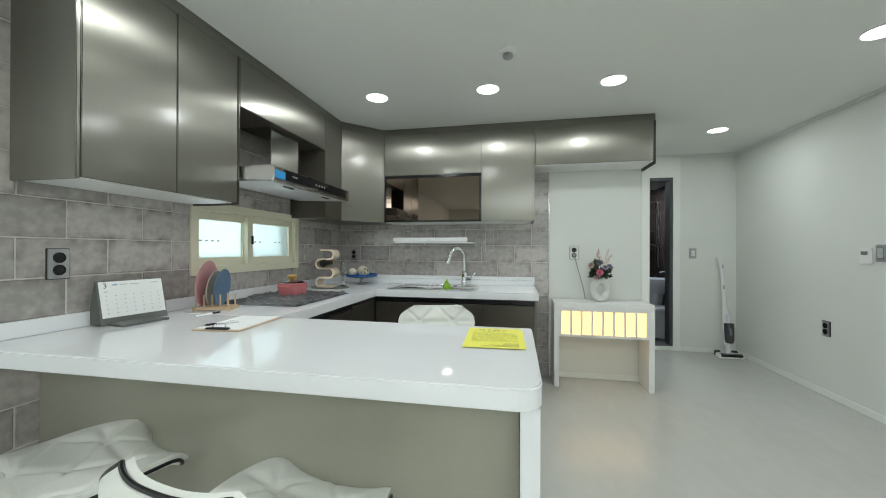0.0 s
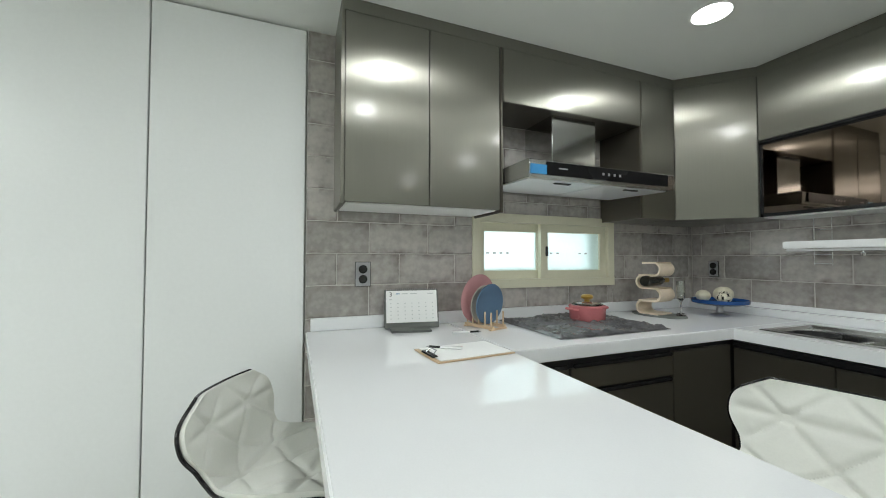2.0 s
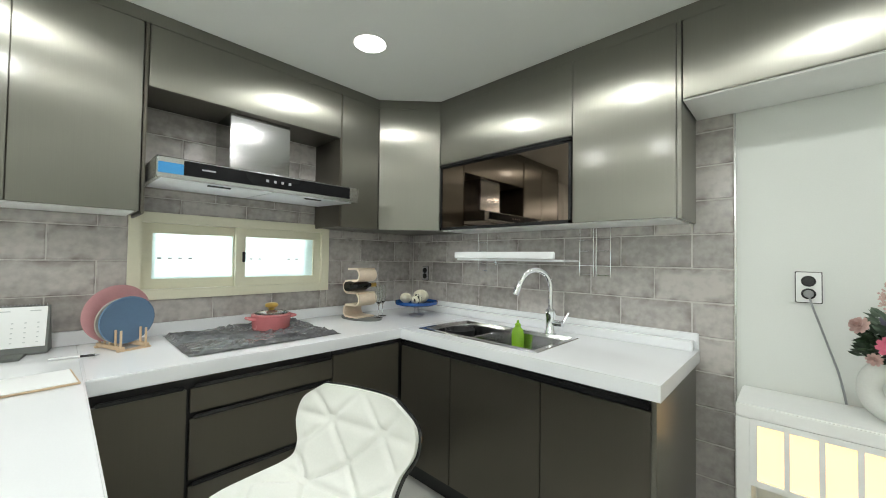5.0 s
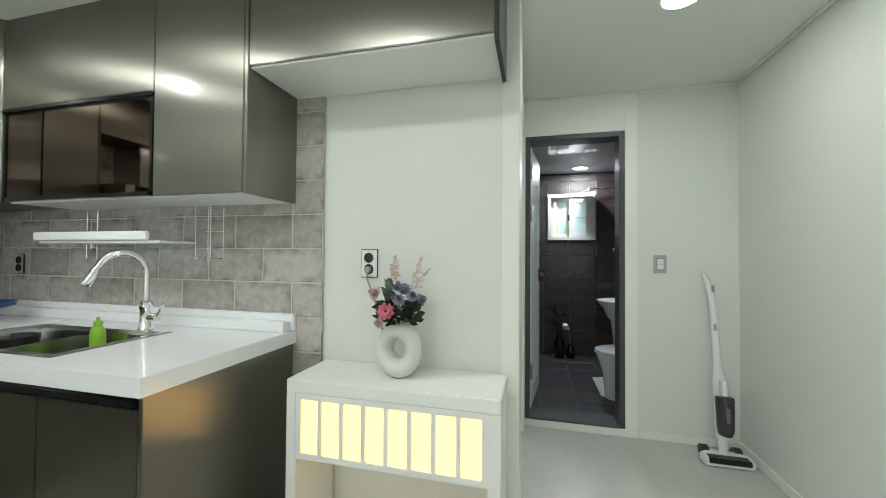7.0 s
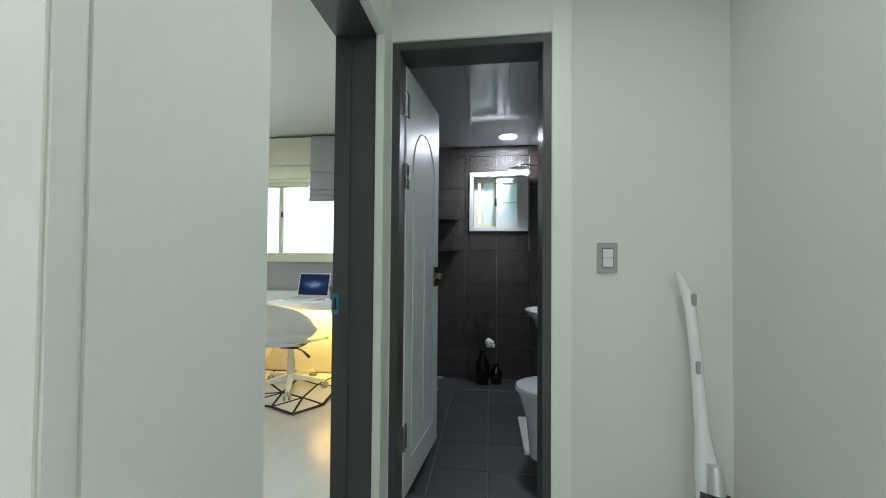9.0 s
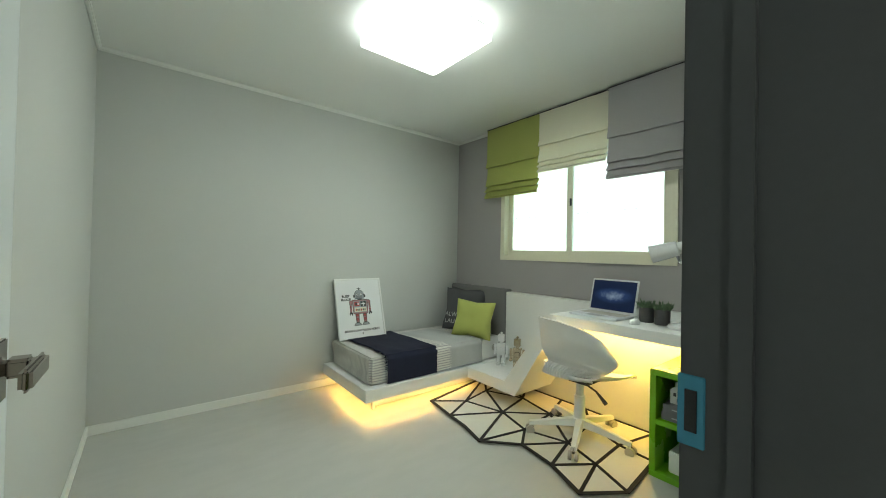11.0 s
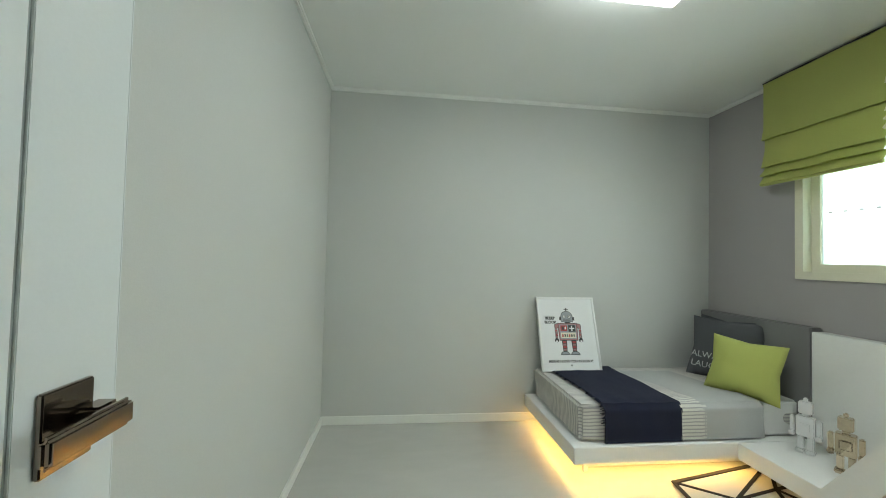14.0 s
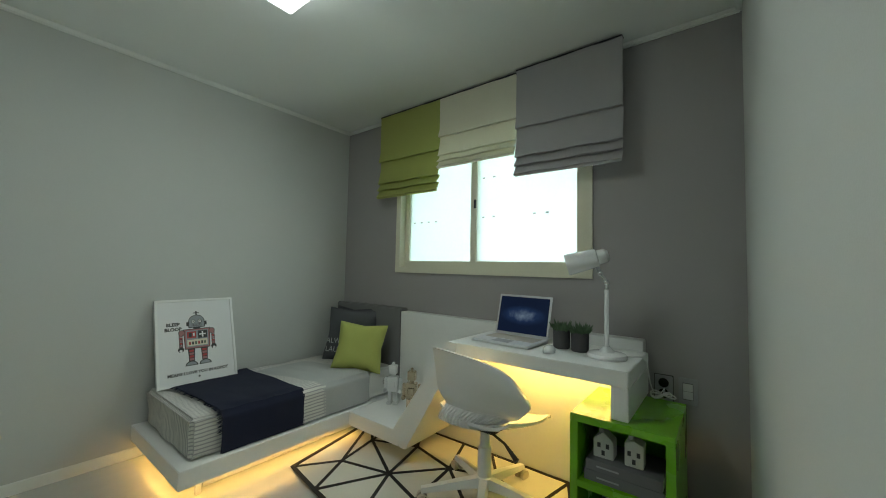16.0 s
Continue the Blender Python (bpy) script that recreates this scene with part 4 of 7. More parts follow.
def desk_calendar():
    m = pose(-1.722, 1.524, CT, 0, 0, 82)
    k = thing("desk_calendar", m, "white desk calendar on a grey card stand", "calendar")
    bm = bmesh.new()
    prism(bm, [(-0.135, -0.045, 0.004), (-0.135, 0.045, 0.004), (-0.135, 0.004, 0.19), (-0.135, -0.002, 0.19)], (0.27, 0, 0))
    part("stand", bm, M["greycard"], k, world=False)
    bm = bmesh.new()
    prism(bm, [(-0.128, -0.0425, 0.032), (-0.128, -0.0405, 0.032), (-0.128, -0.0045, 0.186), (-0.128, -0.0065, 0.186)], (0.256, 0, 0))
    pg = part("page", bm, M["paper"], k, world=False)
    boxes("stand_foot", M["greycard"], (-0.112, 0.08, -0.14, -0.040, 0.0, 0.010), parent=k, r=0.002, world=False)
    tilt = math.degrees(math.atan2(0.036, 0.154))
    M2 = lambda x, s: pose(x, -0.0430 + 0.036 * s, 0.032 + 0.154 * s, 90 - tilt, 0, 0)
    words("month_number", "3", M2(-0.105, 0.88), 0.032, M["ink"], k)
    for i, (x, s, w) in enumerate(((-0.07, 0.90, 0.02), (-0.035, 0.90, 0.03), (0.01, 0.90, 0.035), (0.095, 0.9, 0.03), (-0.105, 0.72, 0.014))):
        b = boxes("print_line", M["inkfaint"] if i else M["inkblue"], (-w / 2, w / 2, -0.002, 0.002, 0, 0.0004), parent=k, world=False)
        b.matrix_basis = M2(x, s)
    for i in range(5):
        for j in range(7):
            b = boxes("date_mark", M["inkfaint"], (-0.003, 0.003, -0.002, 0.002, 0, 0.0003), parent=k, world=False) if (i, j) == (0, 0) else new("date_mark", b0.data)
            if (i, j) == (0, 0):
                b0 = b
            b.parent = k
            b.matrix_basis = M2(-0.105 + 0.035 * j, 0.60 - 0.12 * i)
    for i in range(26):
        bm = bmesh.new() if i == 0 else None
        if bm:
            tube(bm, [(0, 0.007 * math.cos(t), 0.007 * math.sin(t)) for t in np.linspace(0, 5.6, 9)], 0.0008, 5)
            r0 = part("ring", bm, M["dullsteel"], k, world=False)
            r = r0
        else:
            r = new("ring", r0.data)
            r.parent = k
        r.matrix_basis = pose(-0.125 + 0.01 * i, 0.0, 0.188)


desk_calendar()


def plate_rack():
    r = thing("plate_rack", pose(-1.59, 1.875, CT, 0, 0, 20), "small wooden plate rack", "plate rack")
    for y in (-0.045, 0.045):
        boxes("rail", M["wood"], (-0.095, 0.095, y - 0.008, y + 0.008, 0.004, 0.020), parent=r, r=0.002, world=False)
        for i in range(5):
            bm = bmesh.new()
            tube(bm, [(-0.08 + 0.04 * i, y, 0.018), (-0.08 + 0.04 * i, y, 0.085)], 0.0045, 8)
            part("peg", bm, M["wood"], r, smooth=True, world=False)
    for x in (-0.085, 0.085):
        boxes("foot", M["wood"], (x - 0.01, x + 0.01, -0.06, 0.06, 0.0, 0.008), parent=r, r=0.002, world=False)
    for x, rad, mt, lab in ((-0.060, 0.125, "pinkplate", "dusty pink"), (-0.020, 0.098, "greyplate", "sand coloured"), (0.020, 0.102, "blueplate", "slate blue")):
        p = thing("plate", pose(-1.59, 1.875, CT, 0, 0, 20) @ pose(x, 0, 0.022 + rad * 0.98, 0, 96, 0), lab + " ceramic plate upright in the rack", "plate", "plates in the rack")
        bm = bmesh.new()
        lathe(bm, [(0.0, 0), (rad * 0.62, 0), (rad * 0.97, 0.010), (rad, 0.013), (rad * 0.96, 0.015), (rad * 0.60, 0.005), (0.0, 0.005)], 40)
        part("dish", bm, M[mt], p, smooth=True, world=False)


plate_rack()


def clipboard():
    c = thing("clipboard", pose(-1.175, 1.566, CT, 0, 0, 95), "wooden clipboard with blank white paper", "clipboard")
    boxes("board", M["wood"], (-0.158, 0.158, -0.104, 0.104, 0.001, 0.005), parent=c, r=0.0015, world=False)
    boxes("sheet", M["paper"], (-0.142, 0.152, -0.094, 0.097, 0.0055, 0.0075), parent=c, world=False)
    boxes("clip", M["black"], (-0.154, -0.130, -0.05, 0.05, 0.006, 0.013), parent=c, label="black spring clip", r=0.003, world=False)
    bm = bmesh.new()
    tube(bm, [(-0.140, -0.03, 0.012), (-0.125, -0.02, 0.024), (-0.125, 0.02, 0.024), (-0.140, 0.03, 0.012)], 0.0025, 8)
    part("clip_wire", bm, M["chrome"], c, smooth=True, world=False)
    for m, lab in ((pose(-1.218, 1.508, CT + 0.012, 0, 0, 55), "ballpoint pen lying on the clipboard"), (pose(-1.493, 1.722, CT + 0.0045, 0, 0, 261), "ballpoint pen on the worktop")):
        p = thing("pen", m, lab, "pen", "pens on the counter")
        for n, mt, a, b, r0, r1 in (("barrel", "whitegloss", -0.02, 0.065, 0.0045, 0.0045), ("grip", "black", -0.062, -0.02, 0.0048, 0.0046), ("tip", "dullsteel", -0.075, -0.062, 0.001, 0.0045)):
            bm = bmesh.new()
            tube(bm, [(a, 0, 0), (b, 0, 0)], [r0, r1], 10)
            part(n, bm, M[mt], p, smooth=True, world=False)
        boxes("clip", M["chrome"], (0.03, 0.066, -0.002, 0.002, 0.0046, 0.007), parent=p, world=False)


clipboard()


def yellow_notice():
    m = pose(-0.057, 1.535, CT, 0, 0, 2)
    n = thing("notice_sheet", m, "bright yellow printed notice lying on the counter", "paper")
    bm = bmesh.new()
    k = 10
    vs = [[bm.verts.new((-0.107 + 0.214 * i / k, -0.155 + 0.31 * j / k, 0.0035 + 0.0006 * noise.noise((i * 0.3, j * 0.3, 1)))) for j in range(k + 1)] for i in range(k + 1)]
    for i in range(k):
        for j in range(k):
            bm.faces.new((vs[i][j], vs[i + 1][j], vs[i + 1][j + 1], vs[i][j + 1]))
    part("sheet", bm, M["yellow"], n, smooth=True, world=False)
    for i, w in enumerate((0.03, 0.02, 0.032, 0.022)):
        boxes("heading_bar", M["inkolive"], (-0.05 + 0.03 * i - w / 2, -0.05 + 0.03 * i + w / 2 - 0.006, 0.112, 0.126, 0.0040, 0.0046), parent=n, world=False)
    rnd = random.Random(4)
    for i in range(5):
        boxes("heading_bar", M["inkolive"], (-0.05 + 0.02 * i, -0.04 + 0.02 * i, 0.086, 0.094, 0.0040, 0.0046), parent=n, world=False)
    for i in range(10):
        x = -0.085
        while x < 0.07:
            w = rnd.uniform(0.012, 0.034)
            boxes("text_line", M["inkolive"], (x, min(x + w, 0.085), 0.062 - 0.014 * i, 0.0645 - 0.014 * i, 0.0040, 0.0045), parent=n, world=False)
            x += w + 0.005
    for i, w in enumerate((0.05, 0.055, 0.10, 0.13)):
        boxes("heading_bar", M["inkolive"], (0.085 - w, 0.085, -0.095 - 0.013 * i, -0.089 - 0.013 * i, 0.0040, 0.0046), parent=n, world=False)


yellow_notice()


def wine_rack():
    w = thing("wine_rack", pose(-1.575, 3.06, CT, 0, 0, 8), "bent maple wine rack in a snaking shape", "wine rack")
    bm = bmesh.new()
    lathe(bm, [(0.0, 0), (0.16, 0), (0.163, 0.004), (0.16, 0.009), (0.0, 0.009)], 40, (0.02, 0, 0), 1.0, 0.62)
    part("base", bm, M["greycard"], w, "dark oval base", smooth=True, world=False)
    pts = []
    for k in range(5):
        z = 0.012 + 0.078 * k
        s = -1 if k % 2 == 0 else 1
        pts += [(-0.06 * s, z), (0.035 * s, z)]
        if k < 4:
            pts += [(0.035 * s + 0.039 * s * math.sin(t), z + 0.039 - 0.039 * math.cos(t)) for t in np.linspace(0.25, math.pi - 0.25, 9)]
    th = 0.0055
    left, right = [], []
    for i, p in enumerate(pts):
        a, b = pts[max(i - 1, 0)], pts[min(i + 1, len(pts) - 1)]
        d = Vector((b[0] - a[0], b[1] - a[1])).normalized()
        left.append((p[0] - d[1] * th, p[1] + d[0] * th))
        right.append((p[0] + d[1] * th, p[1] - d[0] * th))
    bm = bmesh.new()
    rings = []
    for (lx, lz), (rx, rz) in zip(left, right):
        rings.append([bm.verts.new(v) for v in ((lx, -0.075, lz), (lx, 0.075, lz), (rx, 0.075, rz), (rx, -0.075, rz))])
    skin(bm, rings)
    part("ribbon", bm, M["maple"], w, smooth=True, world=False)
    b = thing("wine_bottle", pose(-1.575, 3.06, CT, 0, 0, 8) @ pose(0.0, -0.03, 0.213, -90, 0, 0), "dark wine bottle lying in the rack", "bottle")
    bm = bmesh.new()
    lathe(bm, [(0.0, -0.08), (0.030, -0.08), (0.0325, -0.07), (0.0325, 0.06), (0.027, 0.085), (0.014, 0.11), (0.0135, 0.13), (0.0, 0.13)], 24)
    bo = part("glass_body", bm, M["bottle"], b, smooth=True, world=False)
    bm = bmesh.new()
    lathe(bm, [(0.0142, 0.118), (0.0155, 0.165), (0.0, 0.167)], 16)
    part("capsule", bm, M["cork"], bo, "gold capsule", smooth=True, world=False)
    for x, y in ((-1.50, 3.19), (-1.46, 3.13)):
        g = thing("champagne_glass", (x, y, CT + 0.010), "clear champagne flute on the oval base", "glass", "champagne flutes")
        bm = bmesh.new()
        lathe(bm, [(0.0, 0), (0.028, 0.0), (0.028, 0.002), (0.004, 0.006), (0.003, 0.075), (0.018, 0.10), (0.023, 0.14), (0.021, 0.205), (0.0198, 0.205), (0.0215, 0.14), (0.016, 0.102), (0.0, 0.088)], 24)
        part("bowl", bm, M["glass"], g, smooth=True, world=False)


wine_rack()


def cake_stand():
    s = thing("cake_stand", (-1.425, 3.43, CT), "cobalt blue footed cake stand", "cake stand")
    bm = bmesh.new()
    lathe(bm, [(0.0, 0), (0.055, 0), (0.05, 0.008), (0.02, 0.018), (0.016, 0.05), (0.03, 0.068), (0.0, 0.07)], 28, (-1.425, 3.43, CT))
    part("foot", bm, M["dullsteel"], s, "grey metal foot", smooth=True)
    bm = bmesh.new()
    lathe(bm, [(0.0, 0.068), (0.12, 0.068), (0.148, 0.078), (0.152, 0.098), (0.148, 0.099), (0.143, 0.084), (0.0, 0.078)], 40, (-1.425, 3.43, CT))
    part("dish", bm, M["cobalt"], s, smooth=True)
    z = CT + 0.078
    for x, y, r, mt, lab in ((-1.505, 3.40, 0.040, "bone", "ribbed cream ornament ball on the stand"), (-1.43, 3.475, 0.053, "bone", "large ribbed cream ornament ball on the stand"), (-1.372, 3.385, 0.040, "bone", "black and white checked ornament ball on the stand")):
        o = thing("ornament_ball", (x, y, z), lab, "ornament", "ornament balls")
        bm = bmesh.new()
        n = 32
        rings = []
        for j in range(1, 12):
            a = math.pi * j / 12
            rings.append([bm.verts.new((x + r * math.sin(a) * (1 + 0.05 * math.cos(8 * 2 * math.pi * i / n)) * math.cos(2 * math.pi * i / n), y + r * math.sin(a) * (1 + 0.05 * math.cos(8 * 2 * math.pi * i / n)) * math.sin(2 * math.pi * i / n), z + r * 0.92 - r * 0.92 * math.cos(a))) for i in range(n)])
        skin(bm, rings)
        ball = part("ball", bm, M[mt], o, smooth=True)
        if "checked" in lab:
            for j in range(5):
                for i in range(6):
                    a0, b0 = math.pi * (0.16 + 0.17 * j), 2 * math.pi * (i + 0.5 * (j % 2)) / 6
                    bm = bmesh.new()
                    q = [bm.verts.new((x + 1.03 * r * math.sin(a0 + da) * math.cos(b0 + db), y + 1.03 * r * math.sin(a0 + da) * math.sin(b0 + db), z + r * 0.92 - 0.95 * r * math.cos(a0 + da))) for da, db in ((-0.25, -0.26), (0.25, -0.26), (0.25, 0.26), (-0.25, 0.26))]
                    bm.faces.new(q)
                    part("check", bm, M["black"], ball)


cake_stand()


def soap_bottle():
    s = thing("soap_bottle", (-0.60, 3.44, CT - 0.149), "green dish soap bottle standing in the sink", "soap bottle")
    bm = bmesh.new()
    lathe(bm, [(0.0, 0), (0.036, 0), (0.038, 0.01), (0.038, 0.14), (0.032, 0.165), (0.017, 0.178), (0.0, 0.178)], 24, (-0.60, 3.44, CT - 0.149), 1.0, 0.6)
    bt = part("bottle", bm, M["soap"], s, smooth=True)
    bm = bmesh.new()
    lathe(bm, [(0.016, 0.178), (0.016, 0.194), (0.007, 0.200), (0.006, 0.214), (0.0, 0.215)], 14, (-0.60, 3.44, CT - 0.149))
    part("cap", bm, M["soap"], bt, smooth=True)
    d = thing("drain_basket", (-0.93, 3.33, CT - 0.149), "black plastic drain basket in the sink", "basket")
    bm = bmesh.new()
    lathe(bm, [(0.0, 0), (0.07, 0), (0.085, 0.10), (0.09, 0.135), (0.083, 0.135), (0.066, 0.006), (0.0, 0.006)], 28, (-0.93, 3.33, CT - 0.149))
    part("tub", bm, M["blackm"], d, smooth=True)
    p = thing("sponge", (-0.68, 3.38, CT - 0.149), "pale green scrubbing sponge in the sink", "sponge")
    bm = bmesh.new()
    box(bm, -0.72, -0.645, 3.34, 3.40, CT - 0.149, CT - 0.115)
    bevel(bm, 0.01, 3)
    part("block", bm, M["bone"], p, smooth=True)


soap_bottle()


def bar_stool(lift=0.0):
    s = thing("bar_stool", pose(0, 0, 0), "white quilted leather bar stool with black piping", "bar stool", "bar stools at the counter")
    # the bent shell: from the front lip over the seat up to the top of the back
    prof = [(0.215, 0.560), (0.195, 0.582), (0.10, 0.586), (0.0, 0.580), (-0.09, 0.583), (-0.145, 0.607), (-0.178, 0.655), (-0.200, 0.72), (-0.218, 0.785), (-0.228, 0.838)]
    wide = [0.150, 0.195, 0.218, 0.220, 0.205, 0.190, 0.196, 0.226, 0.212, 0.135]

    def curve(t):
        """A smooth curve through the profile and its half widths."""
        i = min(int(t), len(prof) - 2)
        f = t - i
        q = [Vector((*prof[min(max(i + k, 0), len(prof) - 1)], wide[min(max(i + k, 0), len(prof) - 1)])) for k in (-1, 0, 1, 2)]
        return 0.5 * (2 * q[1] + (q[2] - q[0]) * f + (2 * q[0] - 5 * q[1] + 4 * q[2] - q[3]) * f * f + (3 * q[1] - q[0] - 3 * q[2] + q[3]) * f ** 3)
    C = [curve(t) for t in np.linspace(0, len(prof) - 1, 110)]
    run = [0.0]
    for a, b in zip(C, C[1:]):
        run.append(run[-1] + (b.xy - a.xy).length)
    nu = 60

    def surf(off, seam):
        g = []
        for i, c in enumerate(C):
            a, b = C[max(i - 1, 0)], C[min(i + 1, len(C) - 1)]
            d = (b.xy - a.xy).normalized()
            nn = Vector((d[1], -d[0]))
            row = []
            for j in range(nu + 1):
                u = 2 * j / nu - 1
                xx = c[2] * u
                curl = 0.030 * abs(u) ** 2.5
                e = min(1.0, (1 - abs(u)) / 0.2, min(run[i], run[-1] - run[i]) / 0.07)
                dip = 0.0
                for f in ((run[i] + xx * 1.05) / 0.21, (run[i] - xx * 1.05) / 0.21, run[i] / 0.21 + 0.5):
                    f = abs((f + 0.5) % 1 - 0.5) * 0.21
                    dip += seam * math.exp(-(f / 0.013) ** 2)
                o = off * (0.55 + 0.45 * e) + curl - min(dip, seam * 1.4) * e
                row.append((xx, c[0] + nn[0] * o, c[1] - 0.02 + lift + nn[1] * o))
            g.append(row)
        return g
    top, under = surf(0.028, 0.010), surf(-0.022, 0.0)
    bm = bmesh.new()
    quilt(bm, top)
    quilt(bm, [r[::-1] for r in under])
    loop = lambda A: [r[0] for r in A] + A[-1][1:] + [r[-1] for r in A[::-1]][1:] + A[0][::-1][1:]
    va, vb = [bm.verts.new(p) for p in loop(top)], [bm.verts.new(p) for p in loop(under)]
    for i in range(len(va) - 1):
        bm.faces.new((va[i], va[i + 1], vb[i + 1], vb[i]))
    bmesh.ops.remove_doubles(bm, verts=bm.verts[:], dist=1e-4)
    bmesh.ops.recalc_face_normals(bm, faces=bm.faces[:])
    part("upholstery", bm, M["leather"], s, smooth=True, world=False)
    bm = bmesh.new()
    tube(bm, [Vector(p) * 0.3 + Vector(q) * 0.7 + Vector((0.004 * np.sign(p[0]), 0, 0)) for p, q in zip(loop(top), loop(under))], 0.0055, 8)
    part("piping", bm, M["black"], s, "black piping", smooth=True, world=False)
    bm = bmesh.new()
    lathe(bm, [(0.0, 0.535 + lift), (0.075, 0.535 + lift), (0.085, 0.515 + lift), (0.034, 0.505 + lift), (0.03, 0.33), (0.024, 0.33), (0.024, 0.05), (0.04, 0.03), (0.19, 0.012), (0.195, 0.0), (0.0, 0.0)][::-1], 32)
    part("pedestal", bm, M["chrome"], s, "chrome gas lift pedestal", smooth=True, world=False)
    bm = bmesh.new()
    tube(bm, [(0.03 * math.cos(t) if k in (0, 12) else 0.15 * math.cos(t), (0.13 if 0 < k < 12 else 0.02) * math.sin(t) + 0.06, 0.24) for k, t in enumerate(np.linspace(-0.4, math.pi + 0.4, 13))], 0.009, 8)
    part("footrest", bm, M["chrome"], s, smooth=True, world=False)
    return s


st = bar_stool(-0.04)
st.matrix_basis = pose(-1.24, 0.955, 0, 0, 0, -24)
copy_thing(st, pose(-0.52, 0.87, 0, 0, 0, -10))
bar_stool(0.02).matrix_basis = pose(-0.40, 2.125, 0, 0, 0, 195)

# ---- ceiling fixtures ----
def downlight():
    d = thing("downlight", pose(0, 0, 0), "round recessed white ceiling downlight, switched on", "downlight", "ceiling downlights")
    bm = bmesh.new()
    rr = [[bm.verts.new((r * math.cos(2 * math.pi * i / 32), r * math.sin(2 * math.pi * i / 32), z)) for i in range(32)] for r, z in ((0.076, -0.001), (0.085, -0.001), (0.087, -0.004), (0.076, -0.007))]
    skin(bm, rr + rr[:1], False)
    part("rim", bm, M["white"], d, smooth=True, world=False)
    bm = bmesh.new()
    lathe(bm, [(0.0, -0.003), (0.0755, -0.003), (0.0755, -0.006), (0.0, -0.0075)], 32)
    part("diffuser", bm, M["ledwhite"], d, "glowing white diffuser", world=False)
    return d


dl = downlight()
dl.matrix_basis = pose(DOWNLIGHTS[0][0], DOWNLIGHTS[0][1], ZC)
for x, y in DOWNLIGHTS[1:]:
    copy_thing(dl, pose(x, y, ZC))
copy_thing(dl, pose(1.75, 6.66, TZ))

sd = thing("smoke_detector", (-0.028, 2.244, ZC), "round white ceiling smoke detector", "smoke detector")
bm = bmesh.new()
lathe(bm, [(0.0, 0), (0.05, 0), (0.05, -0.012), (0.038, -0.018), (0.0, -0.018)], 28, (-0.028, 2.244, ZC))
part("base", bm, M["white"], sd, smooth=True)
bm = bmesh.new()
lathe(bm, [(0.026, -0.018), (0.03, -0.034), (0.022, -0.042), (0.0, -0.043)], 20, (-0.028, 2.244, ZC))
part("sensor", bm, M["dullsteel"], sd, smooth=True)

ll = thing("living_ceiling_light", (0.3, -1.9, ZC), "square white cove light on the living room ceiling", "ceiling light")
boxes("tray", M["white"], (-0.6, 1.2, -2.6, -1.2, ZC - 0.045, ZC), parent=ll, r=0.004)
for bs in ((-0.62, 1.22, -2.66, -2.605, ZC - 0.03, ZC - 0.002), (-0.62, 1.22, -1.195, -1.14, ZC - 0.03, ZC - 0.002), (-0.66, -0.605, -2.6, -1.2, ZC - 0.03, ZC - 0.002), (1.205, 1.26, -2.6, -1.2, ZC - 0.03, ZC - 0.002)):
    boxes("light_strip", M["ledwhite"], bs, parent=ll, label="glowing cove strip")


# ---- hall ----
def console():
    c = thing("console_table", (0.745, 3.586, 0), "white console table with eight glowing slots in its apron", "console table")
    x0, x1, y0, y1, z1 = 0.345, 1.142, 3.445, YS - 0.013, 0.727
    boxes("top", M["white"], (x0, x1, y0, y1, 0.678, z1), parent=c, r=0.004)
    for a, b in ((x0, x0 + 0.042), (x1 - 0.042, x1)):
        boxes("leg", M["white"], (a, b, y0 + 0.001, y1, 0, 0.6775), parent=c, r=0.003)
    boxes("apron", M["white"], (x0 + 0.042, x1 - 0.042, y0 + 0.002, y0 + 0.026, 0.655, 0.6778), (x0 + 0.042, x1 - 0.042, y0 + 0.002, y0 + 0.026, 0.436, 0.458), parent=c)
    n, a, b = 8, 0.398, 1.088
    w = (b - a) / n
    for i in range(n + 1):
        x = a + w * i
        boxes("mullion", M["white"], (x - 0.008 if i else x0 + 0.042, x + 0.008 if i < n else x1 - 0.042, y0 + 0.0025, y0 + 0.024, 0.458, 0.655), parent=c)
    for i in range(n):
        boxes("lit_panel", M["ledslot"], (a + w * i + 0.008, a + w * (i + 1) - 0.008, y0 + 0.014, y0 + 0.022, 0.458, 0.655), parent=c, label="warm glowing panel")
    boxes("shelf_board", M["white"], (x0 + 0.042, x1 - 0.042, y0 + 0.027, y1, 0.436, 0.448), parent=c)


console()


